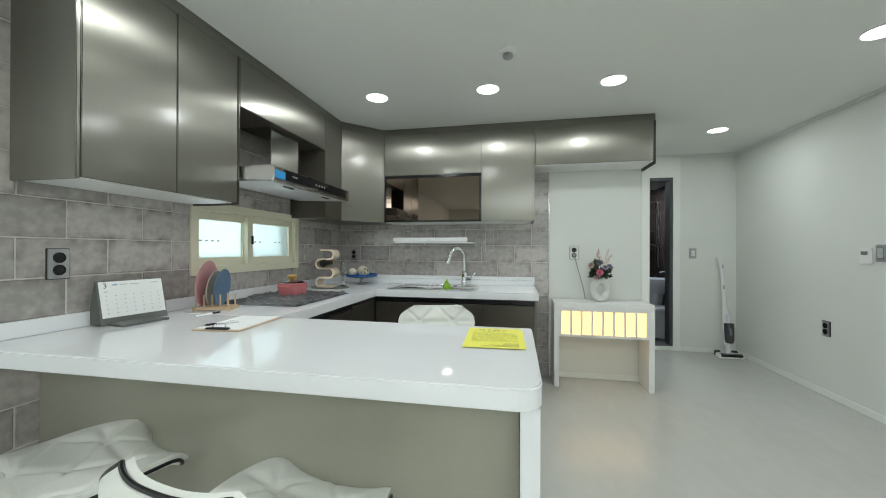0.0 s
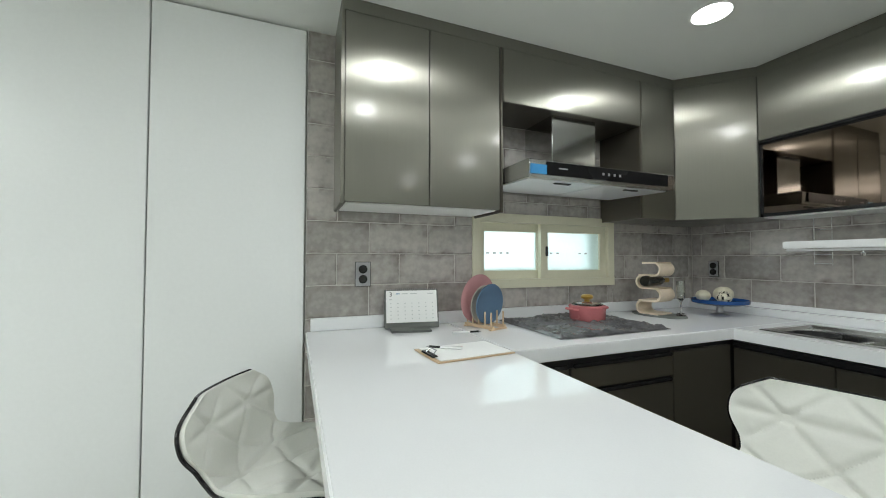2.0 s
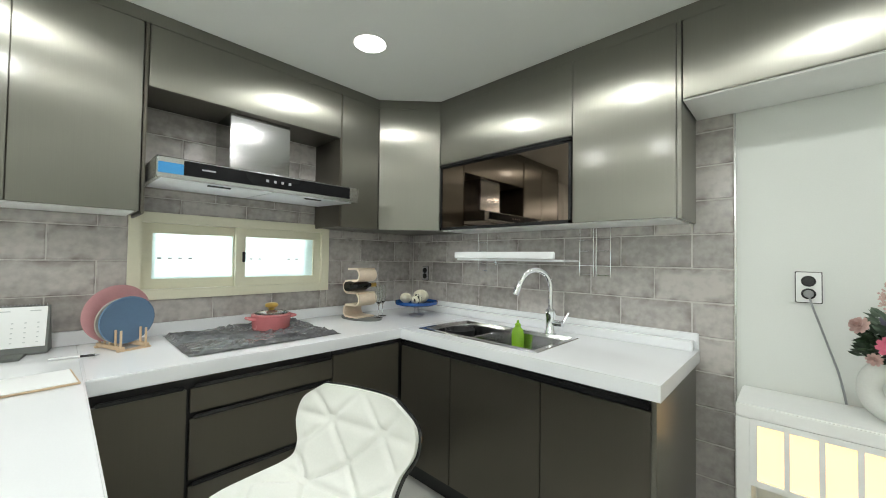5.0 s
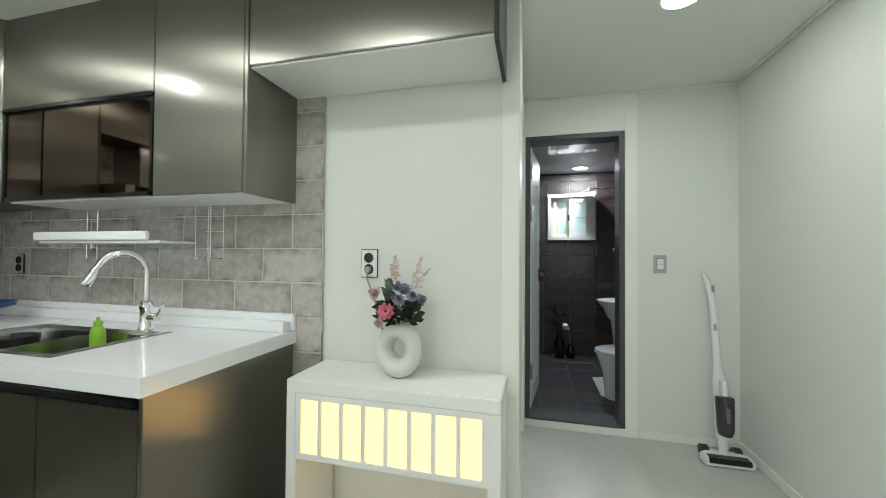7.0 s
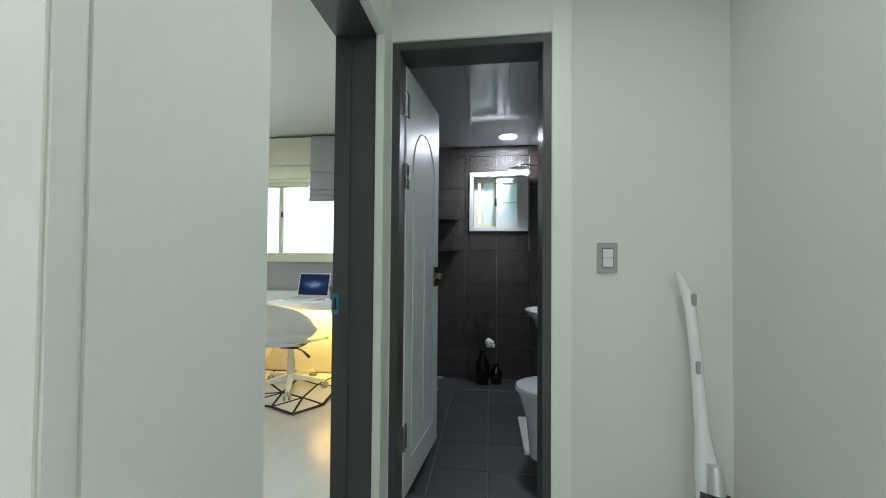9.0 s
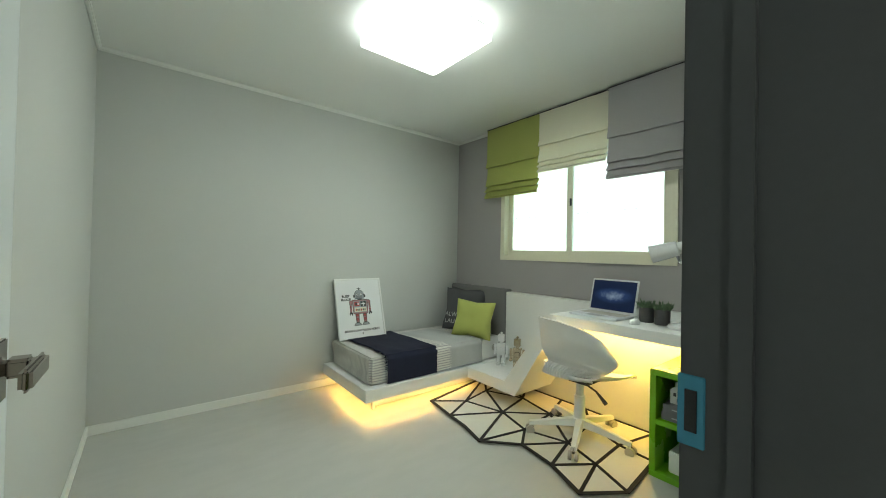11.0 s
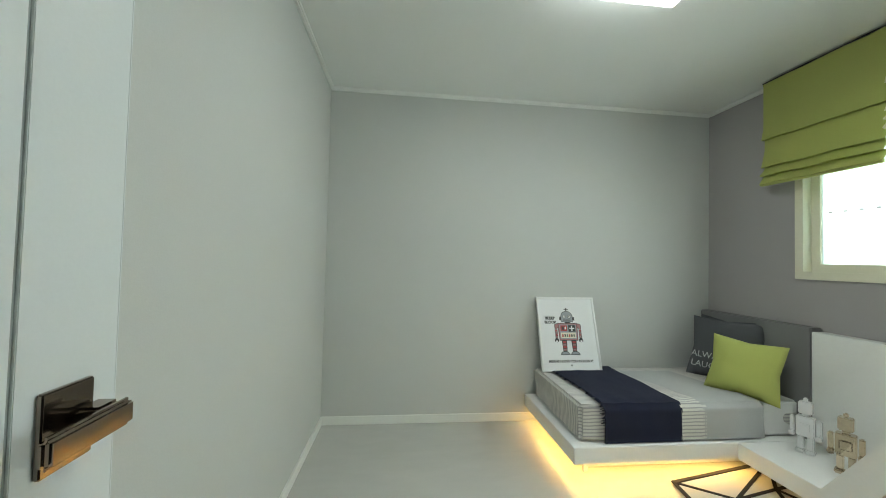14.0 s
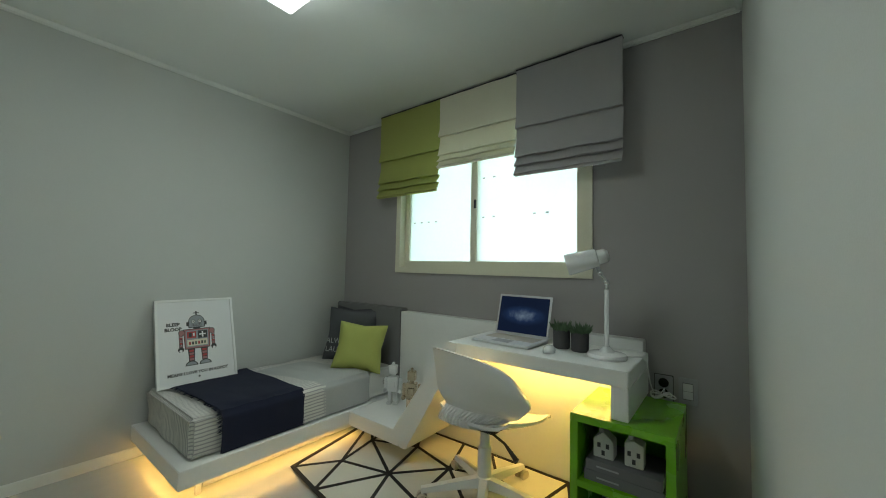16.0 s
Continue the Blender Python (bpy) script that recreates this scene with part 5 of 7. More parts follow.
def flower_vase():
    m = pose(0.745, 3.575, 0.727, 0, 0, 25)
    v = thing("vase", pose(0.745, 3.575, 0.727, 0, 0, -2), "matt white stoneware ring vase on the console", "vase")
    # a ring-shaped body: a flattened torus on a small foot
    bm = bmesh.new()
    nu, nv = 44, 16
    rings = []
    for i in range(nu):
        a = 2 * math.pi * i / nu
        rr = 0.030 + 0.010 * max(0, -math.sin(a)) + 0.004 * math.sin(a)
        c = Vector((0.058 * math.cos(a), 0, 0.108 + 0.073 * math.sin(a)))
        d = Vector((math.cos(a), 0, math.sin(a)))
        rings.append([bm.verts.new(c + d * rr * math.cos(t) + Vector((0, 1, 0)) * rr * 1.3 * math.sin(t)) for t in [2 * math.pi * k / nv for k in range(nv)]])
    for i in range(nu):
        p, q = rings[i], rings[(i + 1) % nu]
        for k in range(nv):
            bm.faces.new((p[k], q[k], q[(k + 1) % nv], p[(k + 1) % nv]))
    for vv in bm.verts:
        vv.co.z = max(vv.co.z, 0.0)
    part("body", bm, M["vase"], v, smooth=True, world=False)
    bm = bmesh.new()
    lathe(bm, [(0.022, 0.198), (0.020, 0.212), (0.024, 0.222), (0.017, 0.222), (0.014, 0.205)], 20)
    part("neck", bm, M["vase"], v, smooth=True, world=False)
    f = thing("flower_bouquet", m @ pose(0, 0, 0.215), "artificial bouquet of mauve and pink flowers with dark leaves", "bouquet")
    rnd = random.Random(11)

    def blade(bm, p, d, ln, w):
        d = d.normalized()
        s = d.cross(Vector((rnd.uniform(-1, 1), rnd.uniform(-1, 1), rnd.uniform(-0.3, 1)))).normalized()
        n = d.cross(s)
        pts = [p, p + d * ln * 0.35 + s * w + n * w * 0.3, p + d * ln * 0.7 + s * w * 0.8 + n * w * 0.2, p + d * ln, p + d * ln * 0.7 - s * w * 0.8 + n * w * 0.2, p + d * ln * 0.35 - s * w + n * w * 0.3]
        vs = [bm.verts.new(q) for q in pts]
        mid = [bm.verts.new(p + d * ln * t) for t in (0.35, 0.7)]
        for a, b in (((0, 1), mid[0]), ((5, 0), mid[0])):
            bm.faces.new((vs[a[0]], vs[a[1]], b))
        bm.faces.new((vs[1], vs[2], mid[1], mid[0]))
        bm.faces.new((mid[0], mid[1], vs[4], vs[5]))
        bm.faces.new((vs[2], vs[3], mid[1]))
        bm.faces.new((mid[1], vs[3], vs[4]))

    bm = bmesh.new()
    for i in range(260):
        a, r = rnd.uniform(0, 6.283), rnd.uniform(0.01, 0.07)
        p = Vector((r * math.cos(a), r * math.sin(a), rnd.uniform(-0.005, 0.075)))
        blade(bm, p, Vector((math.cos(a), math.sin(a), rnd.uniform(-0.5, 0.7))), rnd.uniform(0.022, 0.042), rnd.uniform(0.007, 0.012))
    o = part("foliage", bm, M["leaf"], f, "dark green leaves", world=False)
    o["kind"] = "stuff"
    bm = bmesh.new()
    for i in range(26):
        a = rnd.uniform(1.8, 4.4)
        p = Vector((0.03 * math.cos(a), 0.03 * math.sin(a), rnd.uniform(0.05, 0.14)))
        blade(bm, p, Vector((math.cos(a), math.sin(a) * 0.6, rnd.uniform(0.2, 1.4))), rnd.uniform(0.03, 0.055), rnd.uniform(0.009, 0.014))
    part("grey_foliage", bm, M["leaf2"], f, "grey green leaves", world=False)["kind"] = "stuff"

    def bloom(c, r, mt, layers, axis):
        bm = bmesh.new()
        ax = Vector(axis).normalized()
        u = ax.orthogonal().normalized()
        w = ax.cross(u)
        for L in range(layers):
            n = 9 - L
            for k in range(n):
                a = 2 * math.pi * (k + 0.5 * L) / n
                d = (u * math.cos(a) + w * math.sin(a)) * (1 - 0.22 * L) + ax * (0.15 + 0.45 * L)
                p = Vector(c) + ax * 0.004 * L
                side = ax.cross(d).normalized()
                ln = r * (1 - 0.16 * L)
                vs = [bm.verts.new(q) for q in (p, p + d * ln * 0.5 + side * ln * 0.3, p + d * ln * 0.95 + side * ln * 0.16 + ax * 0.004, p + d * ln * 0.95 - side * ln * 0.16 + ax * 0.004, p + d * ln * 0.5 - side * ln * 0.3)]
                bm.faces.new(vs)
        b = part("flower", bm, M[mt], f, {"petalpink": "bright pink daisy", "petalmauve": "mauve rose", "petalblush": "blush pink rose"}[mt], world=False)
        bm = bmesh.new()
        bmesh.ops.create_icosphere(bm, subdivisions=1, radius=r * 0.2, matrix=Matrix.Translation(Vector(c) + ax * r * 0.18))
        part("flower_heart", bm, M["ink" if mt == "petalpink" else mt], b, world=False)

    for c, r, mt, L, ax in (((-0.055, -0.065, 0.045), 0.034, "petalpink", 2, (-0.4, -1, 0.3)), ((-0.01, -0.07, 0.085), 0.025, "petalmauve", 4, (-0.1, -1, 0.5)), ((0.035, -0.06, 0.095), 0.024, "petalmauve", 4, (0.3, -1, 0.6)),
                            ((-0.01, -0.02, 0.12), 0.026, "petalmauve", 4, (0, -0.5, 1)), ((-0.085, 0.0, 0.10), 0.032, "petalblush", 4, (-1, -0.4, 0.5)), ((0.07, -0.035, 0.08), 0.026, "petalmauve", 3, (0.8, -0.8, 0.4)),
                            ((-0.075, -0.04, 0.0), 0.022, "petalblush", 3, (-0.7, -0.8, 0)), ((0.02, 0.05, 0.11), 0.03, "petalmauve", 3, (0.2, 1, 0.6))):
        bloom(c, r, mt, L, ax)
    for base, tip in (((-0.01, 0.0, 0.1), (-0.02, 0.0, 0.255)), ((0.03, 0.0, 0.09), (0.085, 0.0, 0.245)), ((0.03, 0, 0.09), (0.115, -0.01, 0.20)), ((0.0, 0.0, 0.1), (-0.035, 0.0, 0.21))):
        bm = bmesh.new()
        A, B = Vector(base), Vector(tip)
        tube(bm, [A, (A + B) / 2 + Vector((0, 0, 0.008)), B], 0.0012, 5)
        for k in range(46):
            t = rnd.uniform(0.3, 1.0)
            p = A.lerp(B, t) + Vector((rnd.uniform(-1, 1), rnd.uniform(-1, 1), rnd.uniform(-0.6, 1))) * 0.020 * (1.25 - t)
            bmesh.ops.create_icosphere(bm, subdivisions=1, radius=rnd.uniform(0.0022, 0.0042), matrix=Matrix.Translation(p))
        part("spray", bm, M["petalblush"], f, "dry blush pink flower spray", world=False)
    k = thing("power_cord", (0.547, YS - 0.01, 1.12), "thin grey power cord from socket to console", "cord")
    bm = bmesh.new()
    tube(bm, [(0.547, YS - 0.03, 1.128), (0.555, YS - 0.045, 1.09), (0.575, YS - 0.025, 1.02), (0.60, YS - 0.018, 0.93), (0.625, YS - 0.016, 0.84), (0.64, YS - 0.02, 0.76), (0.643, YS - 0.03, 0.731)], 0.0035, 8)
    part("wire", bm, M["inksoft"], k, smooth=True)
    bm = bmesh.new()
    tube(bm, [(0.547, YS - 0.008, 1.13), (0.547, YS - 0.034, 1.13)], [0.016, 0.012], 14)
    part("plug", bm, M["inksoft"], k, smooth=True)


flower_vase()


def wall_switch(m, label, w, h, keys):
    s = thing("light_switch", m, label, "light switch", "wall switches")
    boxes("plate", M["dullsteel"], (-w / 2, w / 2, -0.009, 0.002, -h / 2, h / 2), parent=s, r=0.003, world=False)
    boxes("inset", M["greycard"], (-w * 0.28, w * 0.28, -0.0105, -0.008, -h * 0.32, h * 0.32), parent=s, r=0.001, world=False)
    for i in range(keys):
        z0 = -h * 0.3 + h * 0.6 * i / keys
        boxes("key", M["aluminium"], (-w * 0.25, w * 0.25, -0.0135, -0.0095, z0 + 0.001, z0 + h * 0.6 / keys - 0.001), parent=s, r=0.001, world=False)


wall_switch(pose(2.043, YB - 0.002, 1.145), "brushed steel double light switch by the bathroom", 0.075, 0.118, 2)
wall_switch(pose(XR - 0.002, 3.21, 1.165, 0, 0, -90), "steel light switch on the side wall", 0.075, 0.118, 2)
th = thing("thermostat", pose(XR, 3.32, 1.145, 0, 0, -90), "white room thermostat with a dark display", "thermostat")
boxes("case", M["whitegloss"], (-0.048, 0.048, -0.02, 0.0, -0.058, 0.058), parent=th, r=0.006, world=False)
boxes("display", M["greycard"], (-0.026, 0.026, -0.0215, -0.019, 0.006, 0.032), parent=th, world=False)


def stick_vacuum():
    b = Vector((2.32, 4.735, 0))
    v = thing("stick_vacuum", (b.x, b.y, 0), "white cordless stick vacuum leaning in the hall corner", "vacuum cleaner")
    P = lambda dx, dy, z: b + Vector((dx, dy, z))
    bm = bmesh.new()
    tube(bm, [P(0.0, 0.02, 0.13), P(0.003, 0.04, 0.36), P(0.0, 0.055, 0.45), P(-0.006, 0.065, 0.56), P(-0.012, 0.085, 0.80), P(-0.022, 0.105, 0.99)], [0.036, 0.04, 0.036, 0.022, 0.019, 0.018], 16)
    part("body", bm, M["whitegloss"], v, smooth=True)
    bm = bmesh.new()
    tube(bm, [P(-0.021, 0.104, 0.97), P(-0.028, 0.113, 1.02), P(-0.042, 0.115, 1.06), P(-0.06, 0.112, 1.10)], [0.019, 0.019, 0.015, 0.008], 14)
    part("handle", bm, M["whitegloss"], v, smooth=True)
    bm = bmesh.new()
    tube(bm, [P(0.0, -0.018, 0.17), P(0.0, -0.022, 0.20), P(0.002, -0.008, 0.335), P(0.002, -0.004, 0.365)], [0.036, 0.043, 0.047, 0.043], 20)
    cup = part("dust_cup", bm, M["clearsmoke"], v, "smoked grey dust cup", smooth=True)
    bm = bmesh.new()
    tube(bm, [P(0.002, -0.0075, 0.352), P(0.002, -0.004, 0.378)], [0.0478, 0.045], 20)
    part("rim", bm, M["blackm"], cup, "black upper rim", smooth=True)
    bm = bmesh.new()
    tube(bm, [P(-0.002, -0.06, 0.25), P(-0.004, -0.052, 0.33)], [0.010, 0.012], 10)
    part("filter_cone", bm, M["greycard"], cup, smooth=True)
    bm = bmesh.new()
    tube(bm, [P(0.004, 0.0, 0.385), P(0.004, 0.012, 0.47)], [0.026, 0.022], 16)
    part("motor_cover", bm, M["aluminium"], v, "grey motor cover", smooth=True)
    for z, y in ((1.0, 0.085), (0.77, 0.062)):
        boxes("button", M["dullsteel"], (b.x - 0.024, b.x - 0.008, b.y + y - 0.004, b.y + y + 0.006, z - 0.022, z + 0.022), parent=v, r=0.003)
    bm = bmesh.new()
    tube(bm, [P(0, 0.01, 0.05), P(0, 0.015, 0.14)], [0.02, 0.026], 14)
    part("neck", bm, M["white"], v, smooth=True)
    bm = bmesh.new()
    prism(bm, [P(-0.125, -0.075, 0.004), P(0.125, -0.075, 0.004), P(0.13, 0.0, 0.004), P(0.07, 0.045, 0.004), P(-0.07, 0.045, 0.004), P(-0.13, 0.0, 0.004)], (0, 0, 0.045))
    bevel(bm, 0.008, 3)
    h = part("floor_head", bm, M["whitegloss"], v, smooth=True)
    boxes("brush_window", M["black"], (b.x - 0.105, b.x + 0.105, b.y - 0.078, b.y - 0.022, 0.022, 0.0515), parent=h, label="black brush window", r=0.003)
    for s in (-1, 1):
        bm = bmesh.new()
        tube(bm, [P(s * 0.065, 0.05, 0.035), P(s * 0.105, 0.05, 0.035)], 0.033, 18)
        part("wheel", bm, M["blackm"], h, smooth=True)


stick_vacuum()


# ---- door frames ----
def door_frames():
    d = thing("door_bath", pose(1.507, YB, 0), "charcoal steel frame of the bathroom door", "door frame")
    d["kind"] = "structure"
    y0, y1 = YB - 0.010, TY0 + 0.006
    for bs in ((1.182, 1.216, y0, y1, 0.05, 2.04), (1.798, 1.832, y0, y1, 0.05, 2.04), (1.216, 1.798, y0 + 0.0005, y1, 2.006, 2.04)):
        boxes("jamb", M["frame"], bs, parent=d, r=0.003)
    boxes("sill", M["frame"], (1.216, 1.798, y0 - 0.002, y1 + 0.03, 0.045, 0.062), parent=d, label="dark door sill", r=0.003)
    d = thing("door_bedroom", pose(1.07, 4.43, 0), "charcoal frame of the bedroom door", "door frame")
    d["kind"] = "structure"
    x0, x1 = 0.982, 1.146
    for bs in ((x0, x1, 4.035, 4.07, 0, 2.04), (x0, x1, 4.80, 4.834, 0, 2.04), (x0 + 0.0005, x1, 4.07, 4.80, 2.008, 2.04)):
        boxes("jamb", M["frame"], bs, parent=d, r=0.003)
    boxes("stop", M["frame"], (1.03, 1.05, 4.79, 4.8005, 0, 2.008), (1.03, 1.05, 4.07, 4.08, 0, 2.008), parent=d)
    s = boxes("strike_plate", M["blueprotect"], (0.981, 1.008, 4.797, 4.8015, 0.918, 0.998), parent=d, label="strike plate under blue film", r=0.001)
    boxes("latch_hole", M["black"], (0.989, 1.001, 4.795, 4.7985, 0.935, 0.982), parent=s)
    for bs in ((1.1465, 1.180, 4.802, YB - 0.016, 0, ZC - 0.02), (1.1465, 1.180, 4.02, 4.068, 0, ZC - 0.02), (1.1465, 1.180, 4.068, 4.802, 2.010, 2.11)):
        setting(boxes("trim_bedroom_door", M["trim"], bs, r=0.003), "white casing round the bedroom door", "trim")


door_frames()


def lever_handle(parent, x, z, y0, out, mt):
    """A square-rose lever handle on a leaf whose face lies at y0 (parent's space); out is the side it stands on."""
    h = boxes("handle", mt, (x - 0.052, x + 0.028, y0, y0 + out * 0.009, z - 0.055, z + 0.055) if out > 0 else (x - 0.052, x + 0.028, y0 + out * 0.009, y0, z - 0.055, z + 0.055), parent=parent, label="smoked metal lever handle", r=0.002, world=False)
    bm = bmesh.new()
    ya, yb = sorted((y0 + out * 0.009, y0 + out * 0.045))
    box(bm, x - 0.010, x + 0.034, ya, yb, z - 0.014, z + 0.020)
    bevel(bm, 0.006, 3)
    part("spindle", bm, mt, h, smooth=True, world=False)
    ya, yb = sorted((y0 + out * 0.045, y0 + out * 0.062))
    bm = bmesh.new()
    box(bm, x - 0.105, x + 0.036, ya, yb, z - 0.018, z + 0.022)
    bevel(bm, 0.007, 3)
    part("lever", bm, mt, h, smooth=True, world=False)
    return h


def bedroom_door():
    # leaf folded back against the bedroom's side wall; local x from the hinge to the free edge
    d = thing("door_leaf", pose(0.905, 4.108, 0, 0, 0, 180), "white grooved bedroom door standing open", "door")
    w = 0.835
    edges = [0.0, 0.145, 0.28, 0.398, 0.530, 0.672, w]
    boxes("core", M["groove"], (0.0, w, 0.004, 0.040, 0.012, 2.0), parent=d, world=False)
    for a, b in zip(edges, edges[1:]):
        boxes("plank", M["doorpaint"], (a + (0.0035 if a else 0), b - (0.0035 if b < w else 0), 0.0, 0.006, 0.012, 2.0), parent=d, r=0.001, world=False)
    boxes("edge", M["doorpaint"], (w, w + 0.002, 0.0, 0.04, 0.012, 2.0), parent=d, world=False)
    lever_handle(d, w - 0.080, 0.905, 0.0, -1, M["nickel"]).parent = d
    for z in (0.25, 1.0, 1.75):
        boxes("hinge", M["dullsteel"], (-0.012, 0.004, -0.006, 0.01, z - 0.05, z + 0.05), parent=d, r=0.002, world=False)


bedroom_door()


def bath_door():
    d = thing("door_leaf", pose(1.222, 5.02, 0, 0, 0, 83.5), "white moulded bathroom door standing open", "door")
    w = 0.58
    boxes("panel", M["doorpaint"], (0, w, 0.0, 0.036, 0.075, 1.995), parent=d, r=0.002, world=False)
    bm = bmesh.new()
    arch = [(0.10, -0.002, 0.22), (0.10, -0.002, 1.55)] + [(0.29 - 0.19 * math.cos(t), -0.002, 1.55 + 0.22 * math.sin(t)) for t in np.linspace(0.1, math.pi - 0.1, 14)] + [(0.48, -0.002, 1.55), (0.48, -0.002, 0.22), (0.10, -0.002, 0.22)]
    tube(bm, arch, 0.002, 8)
    part("moulding", bm, M["doorpaint"], d, "raised arched moulding", smooth=True, world=False)
    bm = bmesh.new()
    tube(bm, [(0.29, -0.001, 0.3), (0.29, -0.001, 1.2)], 0.0022, 8)
    part("moulding", bm, M["doorpaint"], d, smooth=True, world=False)
    lever_handle(d, w - 0.06, 1.03, 0.0, -1, M["nickel"])
    for z in (0.35, 1.50, 1.82):
        h = boxes("hinge", M["stainless"], (-0.012, 0.03, -0.004, 0.001, z - 0.055, z + 0.055), parent=d, r=0.001, world=False)
        boxes("knuckle", M["chrome"], (-0.018, -0.008, -0.010, 0.002, z - 0.055, z + 0.055), parent=h, r=0.002, world=False)


bath_door()


# ---- bathroom ----
def bath_window():
    """A white frame; its inner sash stands at the right, and a narrow outer casement shows in the gap."""
    o = thing("window_bath", pose(1.675, TY1, 1.388), "small white bathroom window, one sash slid open", "window")
    o["kind"] = "structure"
    w, h = 0.548, 0.555
    B = lambda n, mt, *bs, parent=o, label="", r=0.0: boxes(n, mt, *bs, parent=parent, label=label, r=r, world=False)

    def frame_of(n, mt, a, b, z0, z1, y0, y1, e, parent=o, r=0.003):
        return B(n, mt, (a, b, y0, y1, z0, z0 + e), (a, b, y0, y1, z1 - e, z1), (a, a + e, y0 + 0.0005, y1, z0 + e, z1 - e), (b - e, b, y0 + 0.0005, y1, z0 + e, z1 - e), parent=parent, r=r)
    frame_of("window_frame", M["white"], -w / 2, w / 2, 0, h, -0.014, 0.13, 0.038)
    sash = frame_of("sash", M["white"], -0.02, w / 2 - 0.038, 0.040, h - 0.040, 0.006, 0.036, 0.062)
    pane = B("pane", M["frost"], (0.042, w / 2 - 0.10, 0.018, 0.024, 0.102, h - 0.102), parent=sash, label="frosted glass pane")
    pane.visible_shadow = False
    B("pane_bar", M["inksoft"], (0.042, w / 2 - 0.10, 0.0165, 0.0178, 0.268, 0.274), parent=sash)
    outer = frame_of("casement", M["cream"], -w / 2 + 0.040, -0.004, 0.040, h - 0.040, 0.085, 0.11, 0.040)
    p2 = B("pane", M["frost"], (-w / 2 + 0.135, -0.044, 0.094, 0.10, 0.080, h - 0.080), parent=outer, label="frosted glass pane")
    p2.visible_shadow = False
    B("stile", M["cream"], (-w / 2 + 0.105, -w / 2 + 0.135, 0.085, 0.1095, 0.080, h - 0.080), parent=outer)
    B("latch", M["blackm"], (-0.034, -0.016, -0.004, 0.012, 0.235, 0.31), label="dark crescent latch", r=0.003)


bath_window()
setting(boxes("backdrop_bath", M["outside2"], (0.6, 2.8, TY1 + 0.9, TY1 + 0.92, 0.6, 2.6)), "bright light well outside the bathroom", "backdrop")


def basin_and_toilet():
    b = thing("wash_basin", (2.1, 6.25, 0), "white porcelain pedestal wash basin", "wash basin")
    bm = bmesh.new()
    # bowl, drawn out towards the room
    rings = []
    for z, a, w, x in ((0.52, 0.10, 0.09, 2.11), (0.60, 0.16, 0.15, 2.11), (0.68, 0.20, 0.20, 2.12), (0.735, 0.235, 0.245, 2.10), (0.752, 0.24, 0.25, 2.10), (0.752, 0.215, 0.225, 2.10), (0.70, 0.17, 0.18, 2.11), (0.64, 0.08, 0.09, 2.13)):
        rings.append([bm.verts.new((x + a * math.cos(t), 6.25 + w * math.sin(t), z)) for t in [2 * math.pi * k / 32 for k in range(32)]])
    skin(bm, rings)
    part("bowl", bm, M["porcelain"], b, smooth=True)
    bm = bmesh.new()
    rings = [[bm.verts.new((2.10 + a * math.cos(t), 6.25 + w * math.sin(t), z)) for t in [2 * math.pi * k / 24 for k in range(24)]] for z, a, w in ((0.0, 0.12, 0.10), (0.05, 0.10, 0.085), (0.35, 0.085, 0.075), (0.55, 0.11, 0.10))]
    skin(bm, rings)
    part("pedestal", bm, M["porcelain"], b, smooth=True)
    bm = bmesh.new()
    tube(bm, [(2.27, 6.25, 0.75), (2.27, 6.25, 0.84), (2.22, 6.25, 0.865), (2.15, 6.25, 0.85)], [0.018, 0.016, 0.012, 0.010], 12)
    part("tap", bm, M["chrome"], b, "chrome basin tap", smooth=True)
    t = thing("toilet", (2.05, 5.62, 0), "white porcelain toilet with a closed lid", "toilet")
    bm = bmesh.new()
    rings = []
    for z, x, a, w in ((0.0, 2.02, 0.19, 0.10), (0.06, 2.01, 0.185, 0.095), (0.2, 2.01, 0.20, 0.12), (0.32, 2.01, 0.235, 0.165), (0.375, 2.0, 0.245, 0.178)):
        rings.append([bm.verts.new((x + a * math.cos(q), 5.62 + w * math.sin(q), z)) for q in [2 * math.pi * k / 32 for k in range(32)]])
    skin(bm, rings)
    part("bowl", bm, M["porcelain"], t, smooth=True)
    for n, z0, z1, e in (("seat", 0.376, 0.392, 0.0), ("lid", 0.393, 0.412, -0.004)):
        bm = bmesh.new()
        rings = [[bm.verts.new((1.995 + (0.25 + e - d) * math.cos(q), 5.62 + (0.182 + e - d) * math.sin(q), z)) for q in [2 * math.pi * k / 32 for k in range(32)]] for z, d in ((z0, 0.006), (z0 + 0.004, 0), (z1 - 0.005, 0), (z1, 0.012))]
        skin(bm, rings)
        part(n, bm, M["porcelain"], t, smooth=True)
    bm = bmesh.new()
    box(bm, 2.17, TX1 - 0.004, 5.44, 5.80, 0.36, 0.76)
    bevel(bm, 0.02, 3)
    part("cistern", bm, M["porcelain"], t, smooth=True)
    m = thing("bath_mat", (1.85, 5.75, 0), "crumpled pale bath mat on the dark floor", "bath mat")
    bm = bmesh.new()
    k = 14
    quilt(bm, [[(1.80 + 0.26 * i / k, 5.62 + 0.5 * j / k, 0.008 + 0.016 * abs(noise.noise((i * 0.5, j * 0.4, 2)))) for j in range(k + 1)] for i in range(k + 1)])
    quilt(bm, [[(1.80 + 0.26 * i / k, 5.62 + 0.5 * j / k, 0.001) for j in (0, k)] for i in (0, k)])
    part("cloth", bm, M["sheet"], m, smooth=True)
